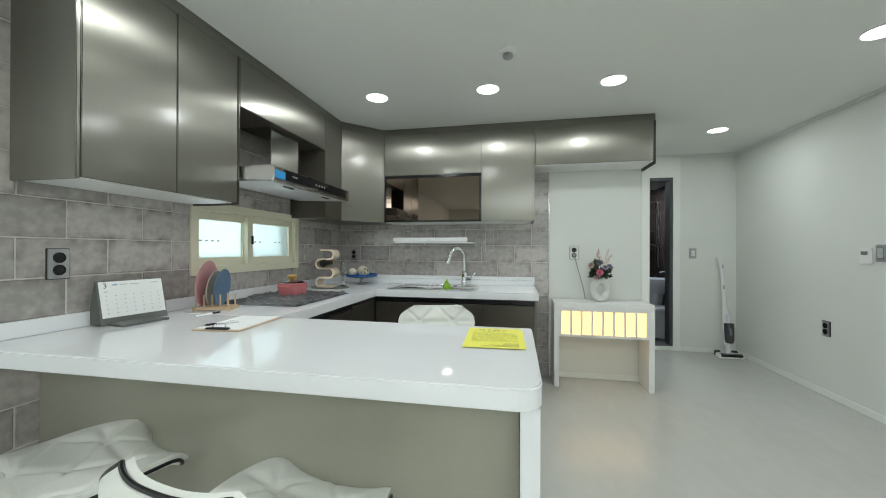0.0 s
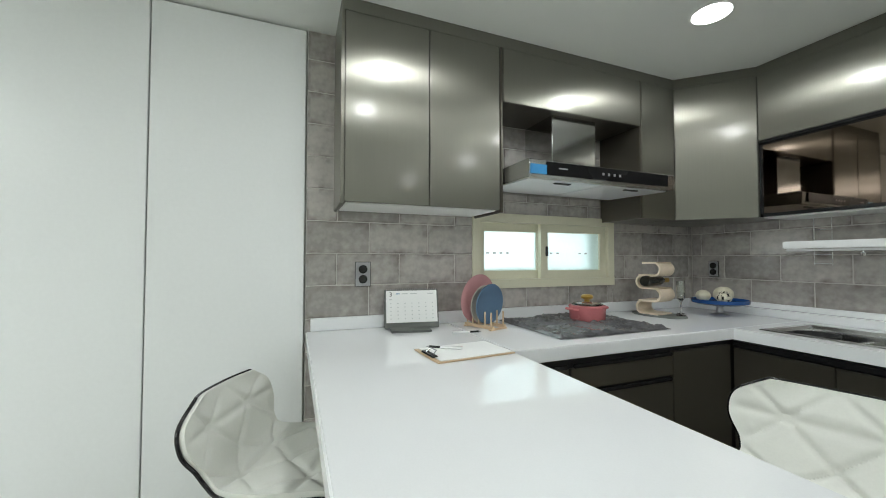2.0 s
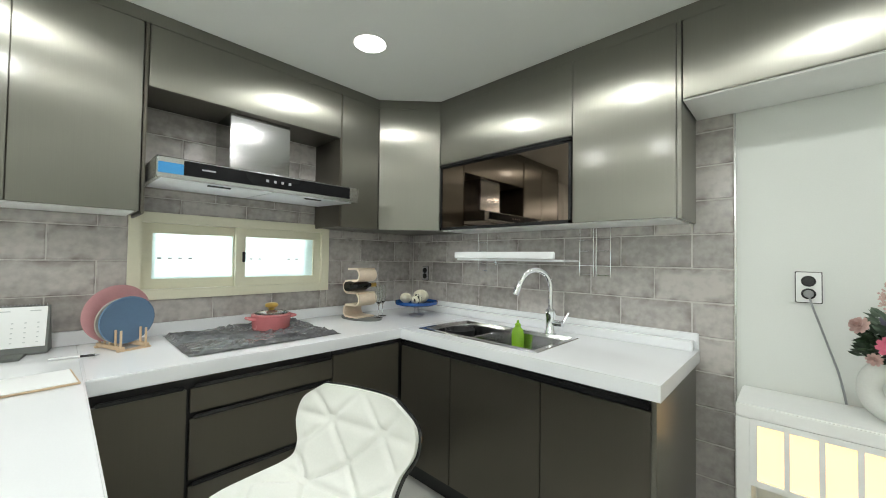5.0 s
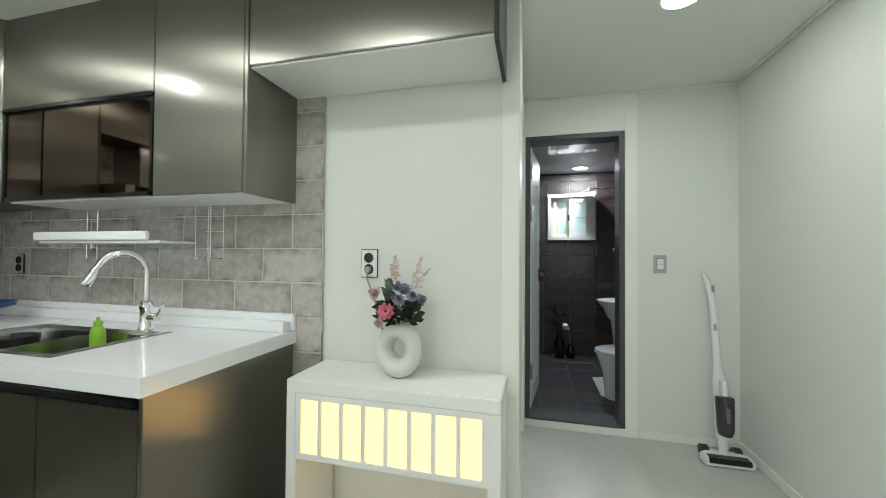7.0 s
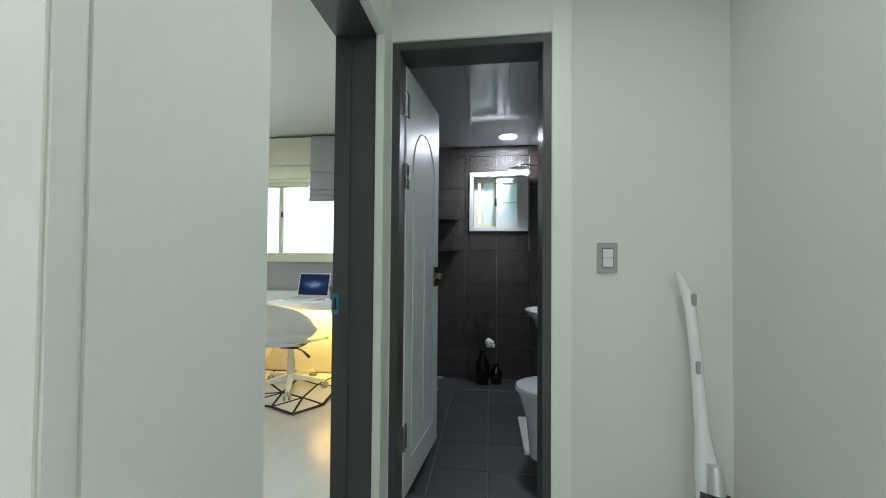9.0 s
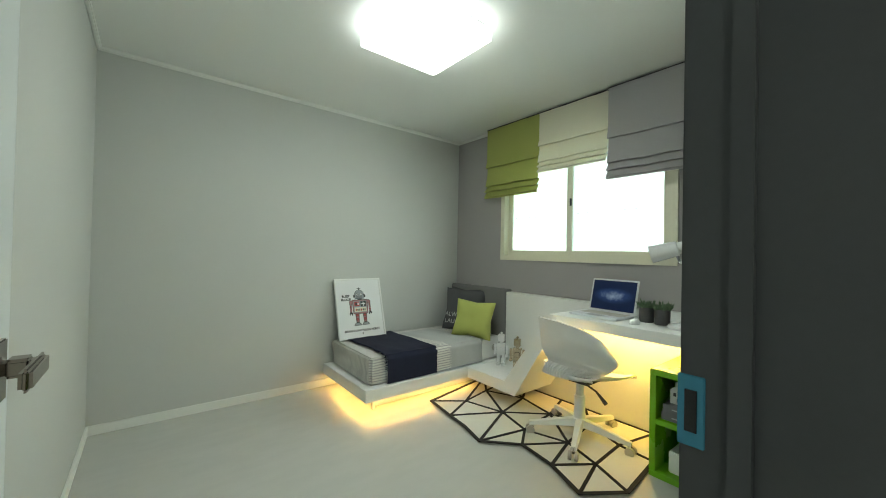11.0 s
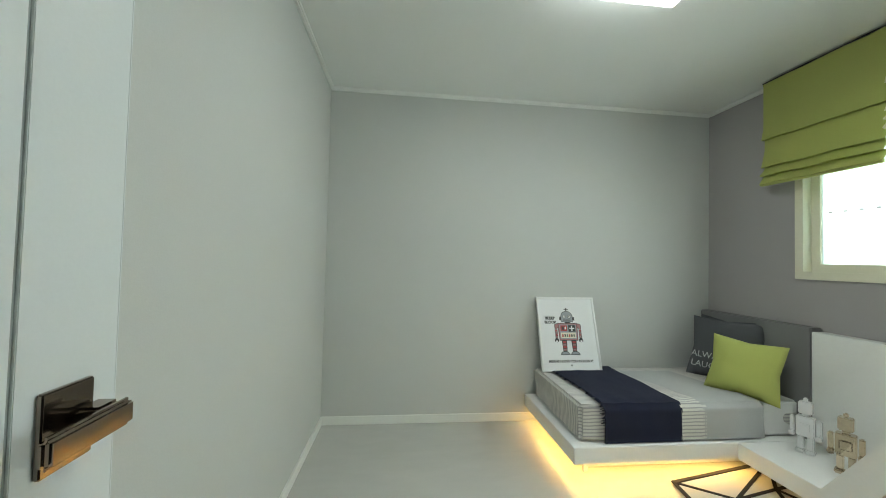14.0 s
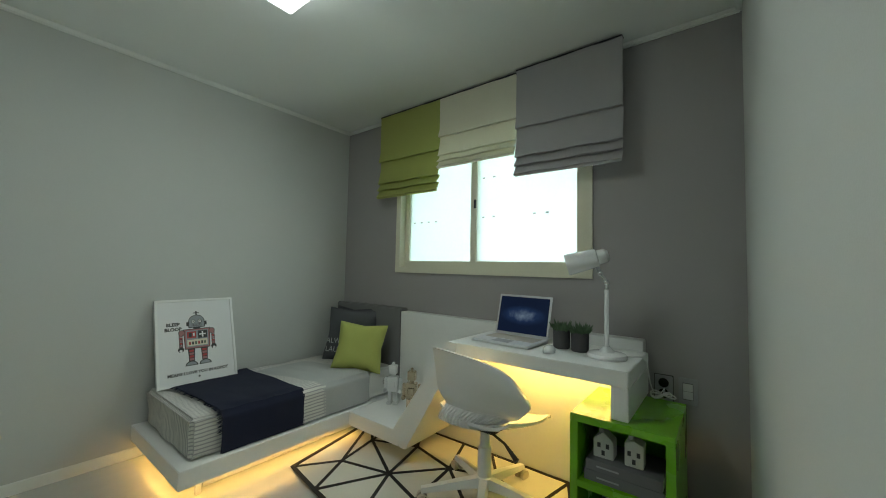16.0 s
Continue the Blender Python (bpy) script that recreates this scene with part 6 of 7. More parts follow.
    for z in (1.49, 1.20):
        s = thing("corner_shelf", (1.17, 6.84, z), "dark corner shelf with toiletries", "shelf", "bathroom shelves")
        bm = bmesh.new()
        prism(bm, [(TX0, TY1, z)] + [(TX0 + 0.23 * math.cos(q), TY1 - 0.23 * math.sin(q), z) for q in np.linspace(0, math.pi / 2, 9)], (0, 0, 0.016))
        part("board", bm, M["blackm"], s)
        boxes("edge_rail", M["blackm"], (TX0 + 0.12, TX0 + 0.22, TY1 - 0.10, TY1 - 0.085, z + 0.016, z + 0.035), parent=s)
    s = thing("shower", (1.95, TY1, 1.9), "chrome rain shower on an arm", "shower")
    bm = bmesh.new()
    tube(bm, [(2.30, 6.86, 1.98), (2.0, 6.84, 1.985), (1.90, 6.82, 1.99), (1.86, 6.80, 1.985), (1.855, 6.80, 1.96)], 0.009, 10)
    part("arm", bm, M["chrome"], s, smooth=True)
    bm = bmesh.new()
    lathe(bm, [(0.0, 0.02), (0.02, 0.02), (0.095, 0.006), (0.10, 0.0), (0.0, 0.0)], 28, (1.855, 6.80, 1.94))
    part("rain_head", bm, M["chrome"], s, smooth=True)
    bm = bmesh.new()
    tube(bm, [(2.31, 6.75, 1.24), (2.22, 6.72, 1.27), (2.14, 6.70, 1.275), (2.09, 6.69, 1.27)], [0.009, 0.010, 0.014, 0.016], 10)
    part("hand_shower", bm, M["chrome"], s, smooth=True)
    bm = bmesh.new()
    tube(bm, [(2.31, 6.75, 1.98), (2.315, 6.75, 0.9)], 0.009, 8)
    part("riser", bm, M["chrome"], s, smooth=True)
    for x, y, h, r in ((1.535, 6.80, 0.30, 0.062), (1.66, 6.82, 0.17, 0.052)):
        v = thing("floor_vase", (x, y, 0), "glossy black floor vase" + (" with dried flowers" if h > 0.2 else ", small and round"), "vase", "black floor vases")
        bm = bmesh.new()
        lathe(bm, [(0.0, 0), (r * 0.8, 0), (r, h * 0.25), (r * 0.95, h * 0.6), (r * 0.4, h * 0.88), (r * 0.45, h), (r * 0.36, h), (0, h * 0.9)], 24, (x, y, 0))
        part("body", bm, M["black"], v, smooth=True)
    f = thing("dried_flowers", (1.535, 6.80, 0.28), "dried brown stems with one white bloom", "dried flowers")
    rnd = random.Random(5)
    bm = bmesh.new()
    for i in range(14):
        q = Vector((1.535 + rnd.uniform(-0.11, 0.09), 6.80 + rnd.uniform(-0.05, 0.05), rnd.uniform(0.42, 0.66)))
        tube(bm, [(1.535, 6.80, 0.26), Vector((1.535, 6.80, 0.34)).lerp(q, 0.5), q], 0.002, 5)
        for j in range(5):
            bmesh.ops.create_icosphere(bm, subdivisions=1, radius=0.010, matrix=Matrix.Translation(q + Vector((rnd.uniform(-0.02, 0.02), rnd.uniform(-0.02, 0.02), rnd.uniform(-0.05, 0.02)))))
    part("stem_bundle", bm, M["leaf"], f)["kind"] = "stuff"
    bm = bmesh.new()
    for i in range(26):
        bmesh.ops.create_icosphere(bm, subdivisions=1, radius=rnd.uniform(0.012, 0.02), matrix=Matrix.Translation((1.60 + rnd.uniform(-0.03, 0.03), 6.76 + rnd.uniform(-0.03, 0.03), 0.37 + rnd.uniform(-0.025, 0.03))))
    part("white_bloom", bm, M["paper"], f, smooth=True)


basin_and_toilet()

# ---- bedroom ----
w_bed = sliding_window("window_bedroom", pose(-0.487, BY1, 1.08), "x", 1.494, 0.96, 0.17, 0.045, M["cream"], -0.02, "wide cream sliding window with bright panes", (0.38, 0.72))
setting(boxes("backdrop_bedroom", M["outside"], (-2.6, 1.8, BY1 + 1.1, BY1 + 1.12, 0.2, 3.2)), "bright overcast sky outside the bedroom", "backdrop")


def ceiling_lamp():
    c = thing("ceiling_lamp", (-0.44, 5.43, BZ), "square white ceiling lamp, switched on", "ceiling lamp")
    boxes("base", M["white"], (-0.665, -0.215, 5.205, 5.655, BZ - 0.035, BZ), parent=c, r=0.004)
    boxes("diffuser", M["ledcool"], (-0.69, -0.19, 5.18, 5.68, BZ - 0.095, BZ - 0.036), parent=c, label="glowing white diffuser", r=0.006)


ceiling_lamp()


def roman_blind(x0, x1, z0, y, mt, label):
    b = thing("roman_blind", ((x0 + x1) / 2, BY1, 2.32), label, "blind", "roman blinds over the window")
    zt = 2.318
    boxes("head_rail", M["blackm"], (x0, x1, y - 0.004, y + 0.03, zt - 0.006, zt), parent=b)
    h = zt - 0.006 - z0
    # upright cloth with soft folds that stack at the foot
    prof = [(0.0, 0), (0.003, -0.02), (0.004, -h * 0.44), (-0.010, -h * 0.53), (-0.013, -h * 0.555), (0.012, -h * 0.553), (0.010, -h * 0.66), (-0.012, -h * 0.80), (-0.018, -h * 0.825), (0.010, -h * 0.822), (0.004, -h * 0.85), (-0.024, -h * 0.895), (-0.027, -h * 0.91), (0.004, -h * 0.906), (-0.014, -h * 0.95), (-0.030, -h * 0.985), (-0.020, -h)]
    bm = bmesh.new()
    n = 18
    g = []
    for dy, dz in prof:
        g.append([(x0 + (x1 - x0) * i / n, y + dy + 0.002 * math.sin(i * 0.9 + dz * 9), zt - 0.006 + dz + 0.002 * math.sin(i * 0.7 + dy * 40)) for i in range(n + 1)])
    quilt(bm, g)
    quilt(bm, [[(p[0], p[1] + 0.012, p[2]) for p in r][::-1] for r in g])
    part("fabric", bm, mt, b, smooth=True)
    boxes("foot_bar", mt, (x0 + 0.002, x1 - 0.002, y - 0.022, y - 0.006, z0 - 0.004, z0 + 0.02), parent=b, r=0.003)
    bm = bmesh.new()
    tube(bm, [(x1 - 0.006, y + 0.02, zt), (x1 - 0.004, y + 0.018, z0 + 0.32), (x1 - 0.006, y + 0.02, z0 + 0.05)], 0.0015, 6)
    part("cord", bm, M["white"], b)


roman_blind(-1.355, -0.755, 1.66, 6.835, M["blindlime"], "lime green fabric roman blind, half raised")
roman_blind(-0.752, -0.165, 1.815, 6.835, M["blindcream"], "cream fabric roman blind, raised higher")
roman_blind(-0.15, 0.435, 1.672, 6.812, M["blindgrey"], "grey fabric roman blind, half raised")

PX = -1.10      # side of the bed platform
PF = 5.475      # foot of the bed platform
DY = 6.40       # front of the desk run


def bed():
    b = thing("bed_platform", ((BX0 + PX) / 2, 6.2, 0), "low white bed platform floating on a warm light strip", "bed")
    boxes("deck", M["white"], (BX0 + 0.004, PX, PF, 6.846, 0.105, 0.19), parent=b, r=0.003)
    boxes("plinth", M["white"], (BX0 + 0.013, PX - 0.16, PF + 0.16, 6.846, 0, 0.104), parent=b, r=0.002)
    boxes("corner_leg", M["white"], (PX - 0.135, PX - 0.11, PF + 0.11, PF + 0.135, 0, 0.104), parent=b, r=0.002)
    boxes("light_strip", M["ledwarm"], (PX - 0.085, PX - 0.072, PF + 0.09, 6.50, 0.094, 0.1045), parent=b, label="warm glowing strip")
    boxes("light_strip", M["ledwarm"], (BX0 + 0.03, PX - 0.09, PF + 0.072, PF + 0.085, 0.094, 0.1045), parent=b, label="warm glowing strip")
    m = thing("mattress", (-1.5, 6.17, 0.19), "slim mattress in pale grey ticking with stripes", "mattress")
    bm = bmesh.new()
    box(bm, BX0 + 0.045, PX - 0.055, PF + 0.055, 6.835, 0.1915, 0.385)
    bmesh.ops.subdivide_edges(bm, edges=bm.edges[:], cuts=15, use_grid_fill=True)
    for v in bm.verts:
        e = 0.014 * noise.noise(v.co * 5) + 0.007 * noise.noise(v.co * 16)
        cx, cy = -1.49, 6.18
        v.co.z += e * 0.6 * (v.co.z > 0.3)
        if v.co.z > 0.2:
            v.co.x += 0.7 * e * (1 if v.co.x > cx else -1)
            v.co.y += 0.7 * e * (1 if v.co.y > cy else -1)
    bevel_edges = [e for e in bm.edges if e.calc_face_angle(0) > 1.0]
    bmesh.ops.bevel(bm, geom=bevel_edges, offset=0.018, segments=3, affect="EDGES")
    part("cover", bm, M["ticking"], m, smooth=True)
    boxes("bare_end", M["white"], (PX - 0.30, PX - 0.05, 6.60, 6.836, 0.195, 0.388), parent=m, label="bare white mattress end", r=0.012)

    def cloth(name, mt, y0, y1, drop, label, cat, slant=0.0, lift=0.014, x0=BX0 + 0.09, fringe=False):
        t = thing(name, (PX, (y0 + y1) / 2, 0.39), label, cat)
        prof = [(x0, 0.392 + lift), (-1.6, 0.390 + lift), (-1.3, 0.388 + lift), (PX - 0.10, 0.387 + lift), (PX - 0.05, 0.38 + lift), (PX - 0.036, 0.36), (PX - 0.032, 0.30), (PX - 0.030, drop)]
        fine = []
        for a, b2 in zip(prof, prof[1:]):
            for s in range(4):
                fine.append(tuple(a[k] + (b2[k] - a[k]) * s / 4 for k in (0, 1)))
        fine.append(prof[-1])
        n = 20
        g = []
        for x, z in fine:
            row = []
            for j in range(n + 1):
                y = y0 + (y1 - y0) * j / n + slant * (x - PX)
                w = 0.007 * noise.noise((x * 6, y * 7, z * 3)) + 0.0025 * noise.noise((x * 22, y * 22, 5))
                ed = 0.010 * noise.noise((x * 9, j // n * 7.0, z * 9)) * (j in (0, n))
                row.append((x + (0.006 + w * 0.6 if z < 0.375 else 0), y + ed, z + (abs(w) if z > 0.375 else 0)))
            g.append(row)
        bm = bmesh.new()
        quilt(bm, g)
        quilt(bm, [[(p[0] - (0.007 if p[2] < 0.375 else 0), p[1], p[2] - (0.007 if p[2] >= 0.375 else 0)) for p in r][::-1] for r in g])
        part("cloth", bm, mt, t, smooth=True)
        if fringe:
            bm = bmesh.new()
            rnd = random.Random(3)
            for r in g[:-4:1]:
                for k in range(3):
                    p = Vector(r[0]) + Vector((rnd.uniform(-0.02, 0.02), 0, 0))
                    tube(bm, [p, p + Vector((rnd.uniform(-0.008, 0.008), -0.018, -0.004))], 0.002, 4)
            part("fringe", bm, mt, t)["kind"] = "stuff"
        return t

    cloth("blanket", M["navy"], 5.66, 6.10, 0.196, "navy blue knitted blanket draped over the mattress", "blanket", 0.06, fringe=True)
    cloth("throw", M["throw"], 6.235, 6.60, 0.20, "smooth grey throw folded over the bed", "throw", 0.28, 0.012, BX0 + 0.2)
    cloth("striped_sheet", M["ticking"], 6.10, 6.25, 0.20, "pale striped sheet turned back on the bed", "sheet", 0.12, 0.008, BX0 + 0.15)
    h = thing("headboard", (-1.48, BY1, 0), "grey upholstered headboard against the wall", "headboard")
    boxes("pad", M["headboard"], (BX0 + 0.014, PX + 0.008, 6.848, BY1 - 0.001, 0.0, 0.812), parent=h, r=0.008)


bed()


def cushion(name, m, w, h, d, mt, label):
    c = thing(name, m, label, "cushion", "cushions on the bed")
    bm = bmesh.new()
    n = 14
    for s in (-1, 1):
        g = []
        for i in range(n + 1):
            row = []
            for j in range(n + 1):
                u, v = 2 * i / n - 1, 2 * j / n - 1
                puff = max(0, (1 - u ** 4) * (1 - v ** 4)) ** 0.6
                pin = 1 - 0.12 * (1 - abs(u)) * abs(v) - 0.0
                pin2 = 1 - 0.12 * (1 - abs(v)) * abs(u)
                row.append((w / 2 * u * pin2, s * d / 2 * puff + 0.006 * noise.noise((u * 2.5, v * 2.5, s + w * 7)), h / 2 + h / 2 * v * pin))
            g.append(row if s > 0 else row[::-1])
        quilt(bm, g)
    bmesh.ops.remove_doubles(bm, verts=bm.verts[:], dist=0.002)
    part("cover", bm, mt, c, smooth=True, world=False).data.set_sharp_from_angle(angle=radians(80))
    return c


c1 = cushion("cushion", pose(-1.52, 6.70, 0.375, -14, 0, 22), 0.44, 0.42, 0.13, M["cushdark"], "charcoal cushion with pale lettering")
words("lettering", "ALWAYS", pose(-0.055, -0.066, 0.150, 88, 0, 0), 0.058, M["inkfaint"], c1)
words("lettering", "LAUGH", pose(-0.070, -0.062, 0.085, 86, 0, 0), 0.058, M["inkfaint"], c1)
cushion("cushion", pose(-1.62, 6.80, 0.385, -6, 0, 2), 0.42, 0.40, 0.09, M["cushdark"], "plain charcoal cushion behind the lettered one")
cushion("cushion", pose(-1.24, 6.555, 0.385, -20, 4, 32), 0.36, 0.34, 0.13, M["cushlime"], "lime green cushion leaning on the others")


def poster():
    lean = math.degrees(math.atan2(0.150, 0.49))
    p = thing("framed_poster", pose(-1.708, 5.755, 0.396, -lean, 0, 90), "white framed toy robot print leaning on the wall", "picture")
    W, H = 0.43, 0.515
    B = lambda n, mt, *bs, parent=p, label="", r=0.0: boxes(n, mt, *bs, parent=parent, label=label, r=r, world=False)
    f = 0.014
    B("frame", M["white"], (-W / 2, W / 2, -0.012, 0.012, 0, f), (-W / 2, W / 2, -0.012, 0.012, H - f, H), (-W / 2, -W / 2 + f, -0.0118, 0.0118, f, H - f), (W / 2 - f, W / 2, -0.0118, 0.0118, f, H - f), r=0.0015)
    pr = B("print", M["posterglass"], (-W / 2 + f, W / 2 - f, -0.004, 0.006, f, H - f))

    def inked(n, mt, pts, k):
        """A flat printed shape, one thin layer above the one below."""
        bm = bmesh.new()
        prism(bm, [(x, -0.0042 - 0.0004 * k, z) for x, z in pts], (0, 0.0003, 0))
        part(n, bm, M[mt], pr, world=False)

    def bar(n, mt, x0, x1, z0, z1, k, slope=0.0):
        inked(n, mt, [(x0 + slope, z0), (x1 - slope, z0), (x1, z1), (x0, z1)], k)

    def disc(n, mt, x, z, r, k, rz=1.0, a0=0.0, a1=2 * math.pi):
        inked(n, mt, [(x + r * math.cos(t), z + r * rz * math.sin(t)) for t in np.linspace(a0, a1, 19)[:-1 if a1 > 6 else None]], k)

    # head with a dome, round eyes, a grille and an aerial
    disc("head_shape", "ink", 0, 0.372, 0.045, 0, 0.95, 0, math.pi)
    bar("head_shape", "ink", -0.045, 0.045, 0.335, 0.373, 0)
    disc("head_shape", "printgrey", 0, 0.372, 0.041, 1, 0.95, 0, math.pi)
    bar("head_shape", "printgrey", -0.041, 0.041, 0.339, 0.373, 1)
    for x in (-0.018, 0.018):
        disc("eye_shape", "ink", x, 0.374, 0.012, 2)
        disc("eye_shape", "paper", x, 0.374, 0.0085, 3)
        disc("pupil_shape", "ink", x, 0.374, 0.004, 4)
    bar("mouth_shape", "ink", -0.026, 0.026, 0.345, 0.358, 2)
    for i in range(6):
        bar("tooth_shape", "printgrey", -0.024 + 0.0083 * i, -0.018 + 0.0083 * i, 0.347, 0.356, 3)
    for x in (-0.056, 0.045):
        bar("ear_shape", "ink", x, x + 0.011, 0.348, 0.372, 1)
    bar("aerial_shape", "ink", -0.004, 0.004, 0.412, 0.437, 1)
    bar("aerial_shape", "ink", -0.017, 0.017, 0.424, 0.429, 1)
    bar("neck_shape", "ink", -0.02, 0.02, 0.327, 0.336, 1)
    # body with its panels
    bar("body_shape", "ink", -0.074, 0.074, 0.206, 0.329, 0, 0.005)
    bar("body_shape", "printrose", -0.070, 0.070, 0.210, 0.325, 1, 0.005)
    bar("body_shape", "printgrey", -0.061, 0.061, 0.218, 0.318, 2)
    bar("chest_shape", "red", -0.055, -0.006, 0.272, 0.312, 3)
    bar("dial_shape", "ink", -0.046, -0.030, 0.280, 0.304, 4)
    bar("dial_shape", "paper", -0.024, -0.014, 0.284, 0.302, 4)
    bar("chest_shape", "ink", 0.004, 0.055, 0.268, 0.314, 3)
    for dx, dz in ((0.018, 0.004), (0.004, 0.018)):
        bar("star_shape", "paper", 0.029 - dx, 0.029 + dx, 0.291 - dz, 0.291 + dz, 4)
    bar("panel_shape", "bone", -0.055, 0.055, 0.224, 0.262, 3)
    for i in range(6):
        bar("switch_shape", ("red", "ink", "leaf2")[i % 3], -0.047 + 0.0165 * i, -0.037 + 0.0165 * i, 0.232, 0.250, 4)
    for sx in (-1, 1):
        disc("shoulder_shape", "ink", sx * 0.082, 0.308, 0.018, 1)
        disc("shoulder_shape", "printrose", sx * 0.082, 0.308, 0.014, 2)
        for i in range(5):
            z = 0.222 + 0.0155 * i
            a, b = sorted((sx * 0.078, sx * 0.098))
            bar("arm_shape", "ink", a, b, z, z + 0.014, 1)
            bar("arm_shape", "red" if i % 2 else "printrose", a + 0.003, b - 0.003, z + 0.003, z + 0.012, 2)
        disc("claw_shape", "ink", sx * 0.089, 0.208, 0.016, 2)
        disc("claw_shape", "posterglass", sx * 0.090, 0.200, 0.008, 3)
        a, b = sorted((sx * 0.016, sx * 0.054))
        bar("leg_shape", "ink", a, b, 0.132, 0.207, 1, 0.004)
        for i in range(4):
            bar("leg_shape", "red" if i % 2 else "printrose", a + 0.007, b - 0.007, 0.138 + 0.017 * i, 0.151 + 0.017 * i, 2)
        a, b = sorted((sx * 0.006, sx * 0.068))
        disc("foot_shape", "ink", (a + b) / 2, 0.108, 0.034, 2, 0.8, 0, math.pi)
        disc("foot_shape", "printgrey", (a + b) / 2, 0.112, 0.027, 3, 0.7, 0, math.pi)
    flat = lambda x, z: pose(x, -0.0046, z, 90, 0, 0)
    words("caption", "BLEEP", flat(-0.125, 0.362), 0.027, M["ink"], pr, 0.0012)
    words("caption", "BLOOP", flat(-0.125, 0.333), 0.027, M["ink"], pr, 0.0012)
    words("caption", "MEANS I LOVE YOU IN ROBOT", flat(0, 0.066), 0.0235, M["ink"], pr, 0.001)
    disc("emblem_shape", "ink", 0, 0.040, 0.006, 1)


poster()


def desk_run():
    d = thing("desk", (0.1, 6.62, 0), "white built-in desk that steps down to a low shelf", "desk")
    z1, t = 0.742, 0.062
    boxes("top", M["white"], (-0.262, 0.535, DY, 6.846, z1 - t, z1), parent=d, r=0.003)
    boxes("leg", M["white"], (0.472, 0.535, DY + 0.0005, 6.846, 0.5535, z1 - t - 0.0005), parent=d, r=0.003)
    bm = bmesh.new()
    prism(bm, [(-0.64, DY + 0.001, 0.105), (-0.715, DY + 0.001, 0.19), (-0.70, DY + 0.001, 0.19), (-0.318, DY + 0.001, z1 - 0.002), (-0.262, DY + 0.001, z1 - 0.002), (-0.262, DY + 0.001, z1 - t), (-0.60, DY + 0.001, 0.105)], (0, 6.845 - DY, 0))
    part("slanted_panel", bm, M["white"], d)
    boxes("low_shelf", M["white"], (PX + 0.0015, -0.655, DY + 0.0005, 6.846, 0.105, 0.1895), parent=d, r=0.003)
    boxes("back_panel", M["white"], (PX + 0.0095, 0.512, 6.848, BY1 - 0.001, 0, 0.792), parent=d, label="white back panel", r=0.003)
    boxes("light_strip", M["ledwarm"], (-0.2, 0.46, 6.70, 6.712, z1 - t - 0.011, z1 - t - 0.001), parent=d, label="warm glowing strip")
    # lacquered cube shelf that carries the desk's end
    g = thing("cube_shelf", (0.505, 6.60, 0), "glossy lime green open shelf with three levels", "shelf")
    x0, x1, y0, y1, z = 0.325, 0.688, 6.372, 6.80, 0.552
    for n, bs in (("top", (x0, x1, y0, y1, z - 0.03, z)), ("bottom", (x0, x1, y0, y1, 0, 0.03)), ("shelf_board", (x0 + 0.03, x1 - 0.03, y0 + 0.001, y1, 0.272, 0.298)), ("side", (x0, x0 + 0.03, y0 + 0.0005, y1, 0.0302, z - 0.0302)), ("side", (x1 - 0.03, x1, y0 + 0.0005, y1, 0.0302, z - 0.0302)), ("back", (x0 + 0.03, x1 - 0.03, y1 - 0.012, y1 - 0.001, 0.0302, z - 0.0302))):
        boxes(n, M["limegloss"], bs, parent=g, r=0.002)
    for i, (h, dx) in enumerate(((0.042, 0.0), (0.038, 0.006))):
        z0 = 0.2985 + (0.0425 if i else 0)
        b = thing("book", (0.51, 6.5, z0), "thick grey hardback book lying flat", "book", "books on the lime shelf")
        boxes("cover", M["bookgrey"], (0.372 + dx, 0.650 - dx, 6.40, 6.60, z0, z0 + h), parent=b, r=0.002)
        boxes("pages", M["paper"], (0.376 + dx, 0.6515 - dx, 6.405, 6.601, z0 + 0.004, z0 + h - 0.004), parent=b)
        boxes("title_bar", M["dullsteel"], (0.42, 0.50, 6.3985, 6.4005, z0 + 0.016, z0 + 0.022), parent=b)
    for x, w, hh in ((0.435, 0.075, 0.07), (0.545, 0.065, 0.085)):
        h = thing("toy_house", (x, 6.47, 0.379), "small white ceramic house with dark windows", "ornament", "ceramic houses")
        z0 = 0.3795
        bm = bmesh.new()
        prism(bm, [(x - w / 2, 6.44, z0), (x + w / 2, 6.44, z0), (x + w / 2, 6.44, z0 + hh), (x, 6.44, z0 + hh + (0.03 if w > 0.07 else 0.012)), (x - w / 2, 6.44, z0 + hh)], (0, 0.06, 0))
        bevel(bm, 0.002)
        part("body", bm, M["vase"], h, smooth=True)
        boxes("chimney", M["vase"], (x - 0.022, x - 0.006, 6.46, 6.48, z0 + hh, z0 + hh + 0.035), parent=h, r=0.001)
        for dx, dz in ((-0.016, 0.04), (0.016, 0.04), (0.0, 0.012)):
            boxes("window_hole", M["ink"], (x + dx - 0.006, x + dx + 0.006, 6.4385, 6.441, z0 + dz, z0 + dz + 0.018), parent=h)
    b = thing("storage_box", (0.5, 6.5, 0.03), "small white storage box on the lower shelf", "box")
    boxes("tub", M["white"], (0.40, 0.60, 6.42, 6.62, 0.031, 0.14), parent=b, r=0.006)


desk_run()


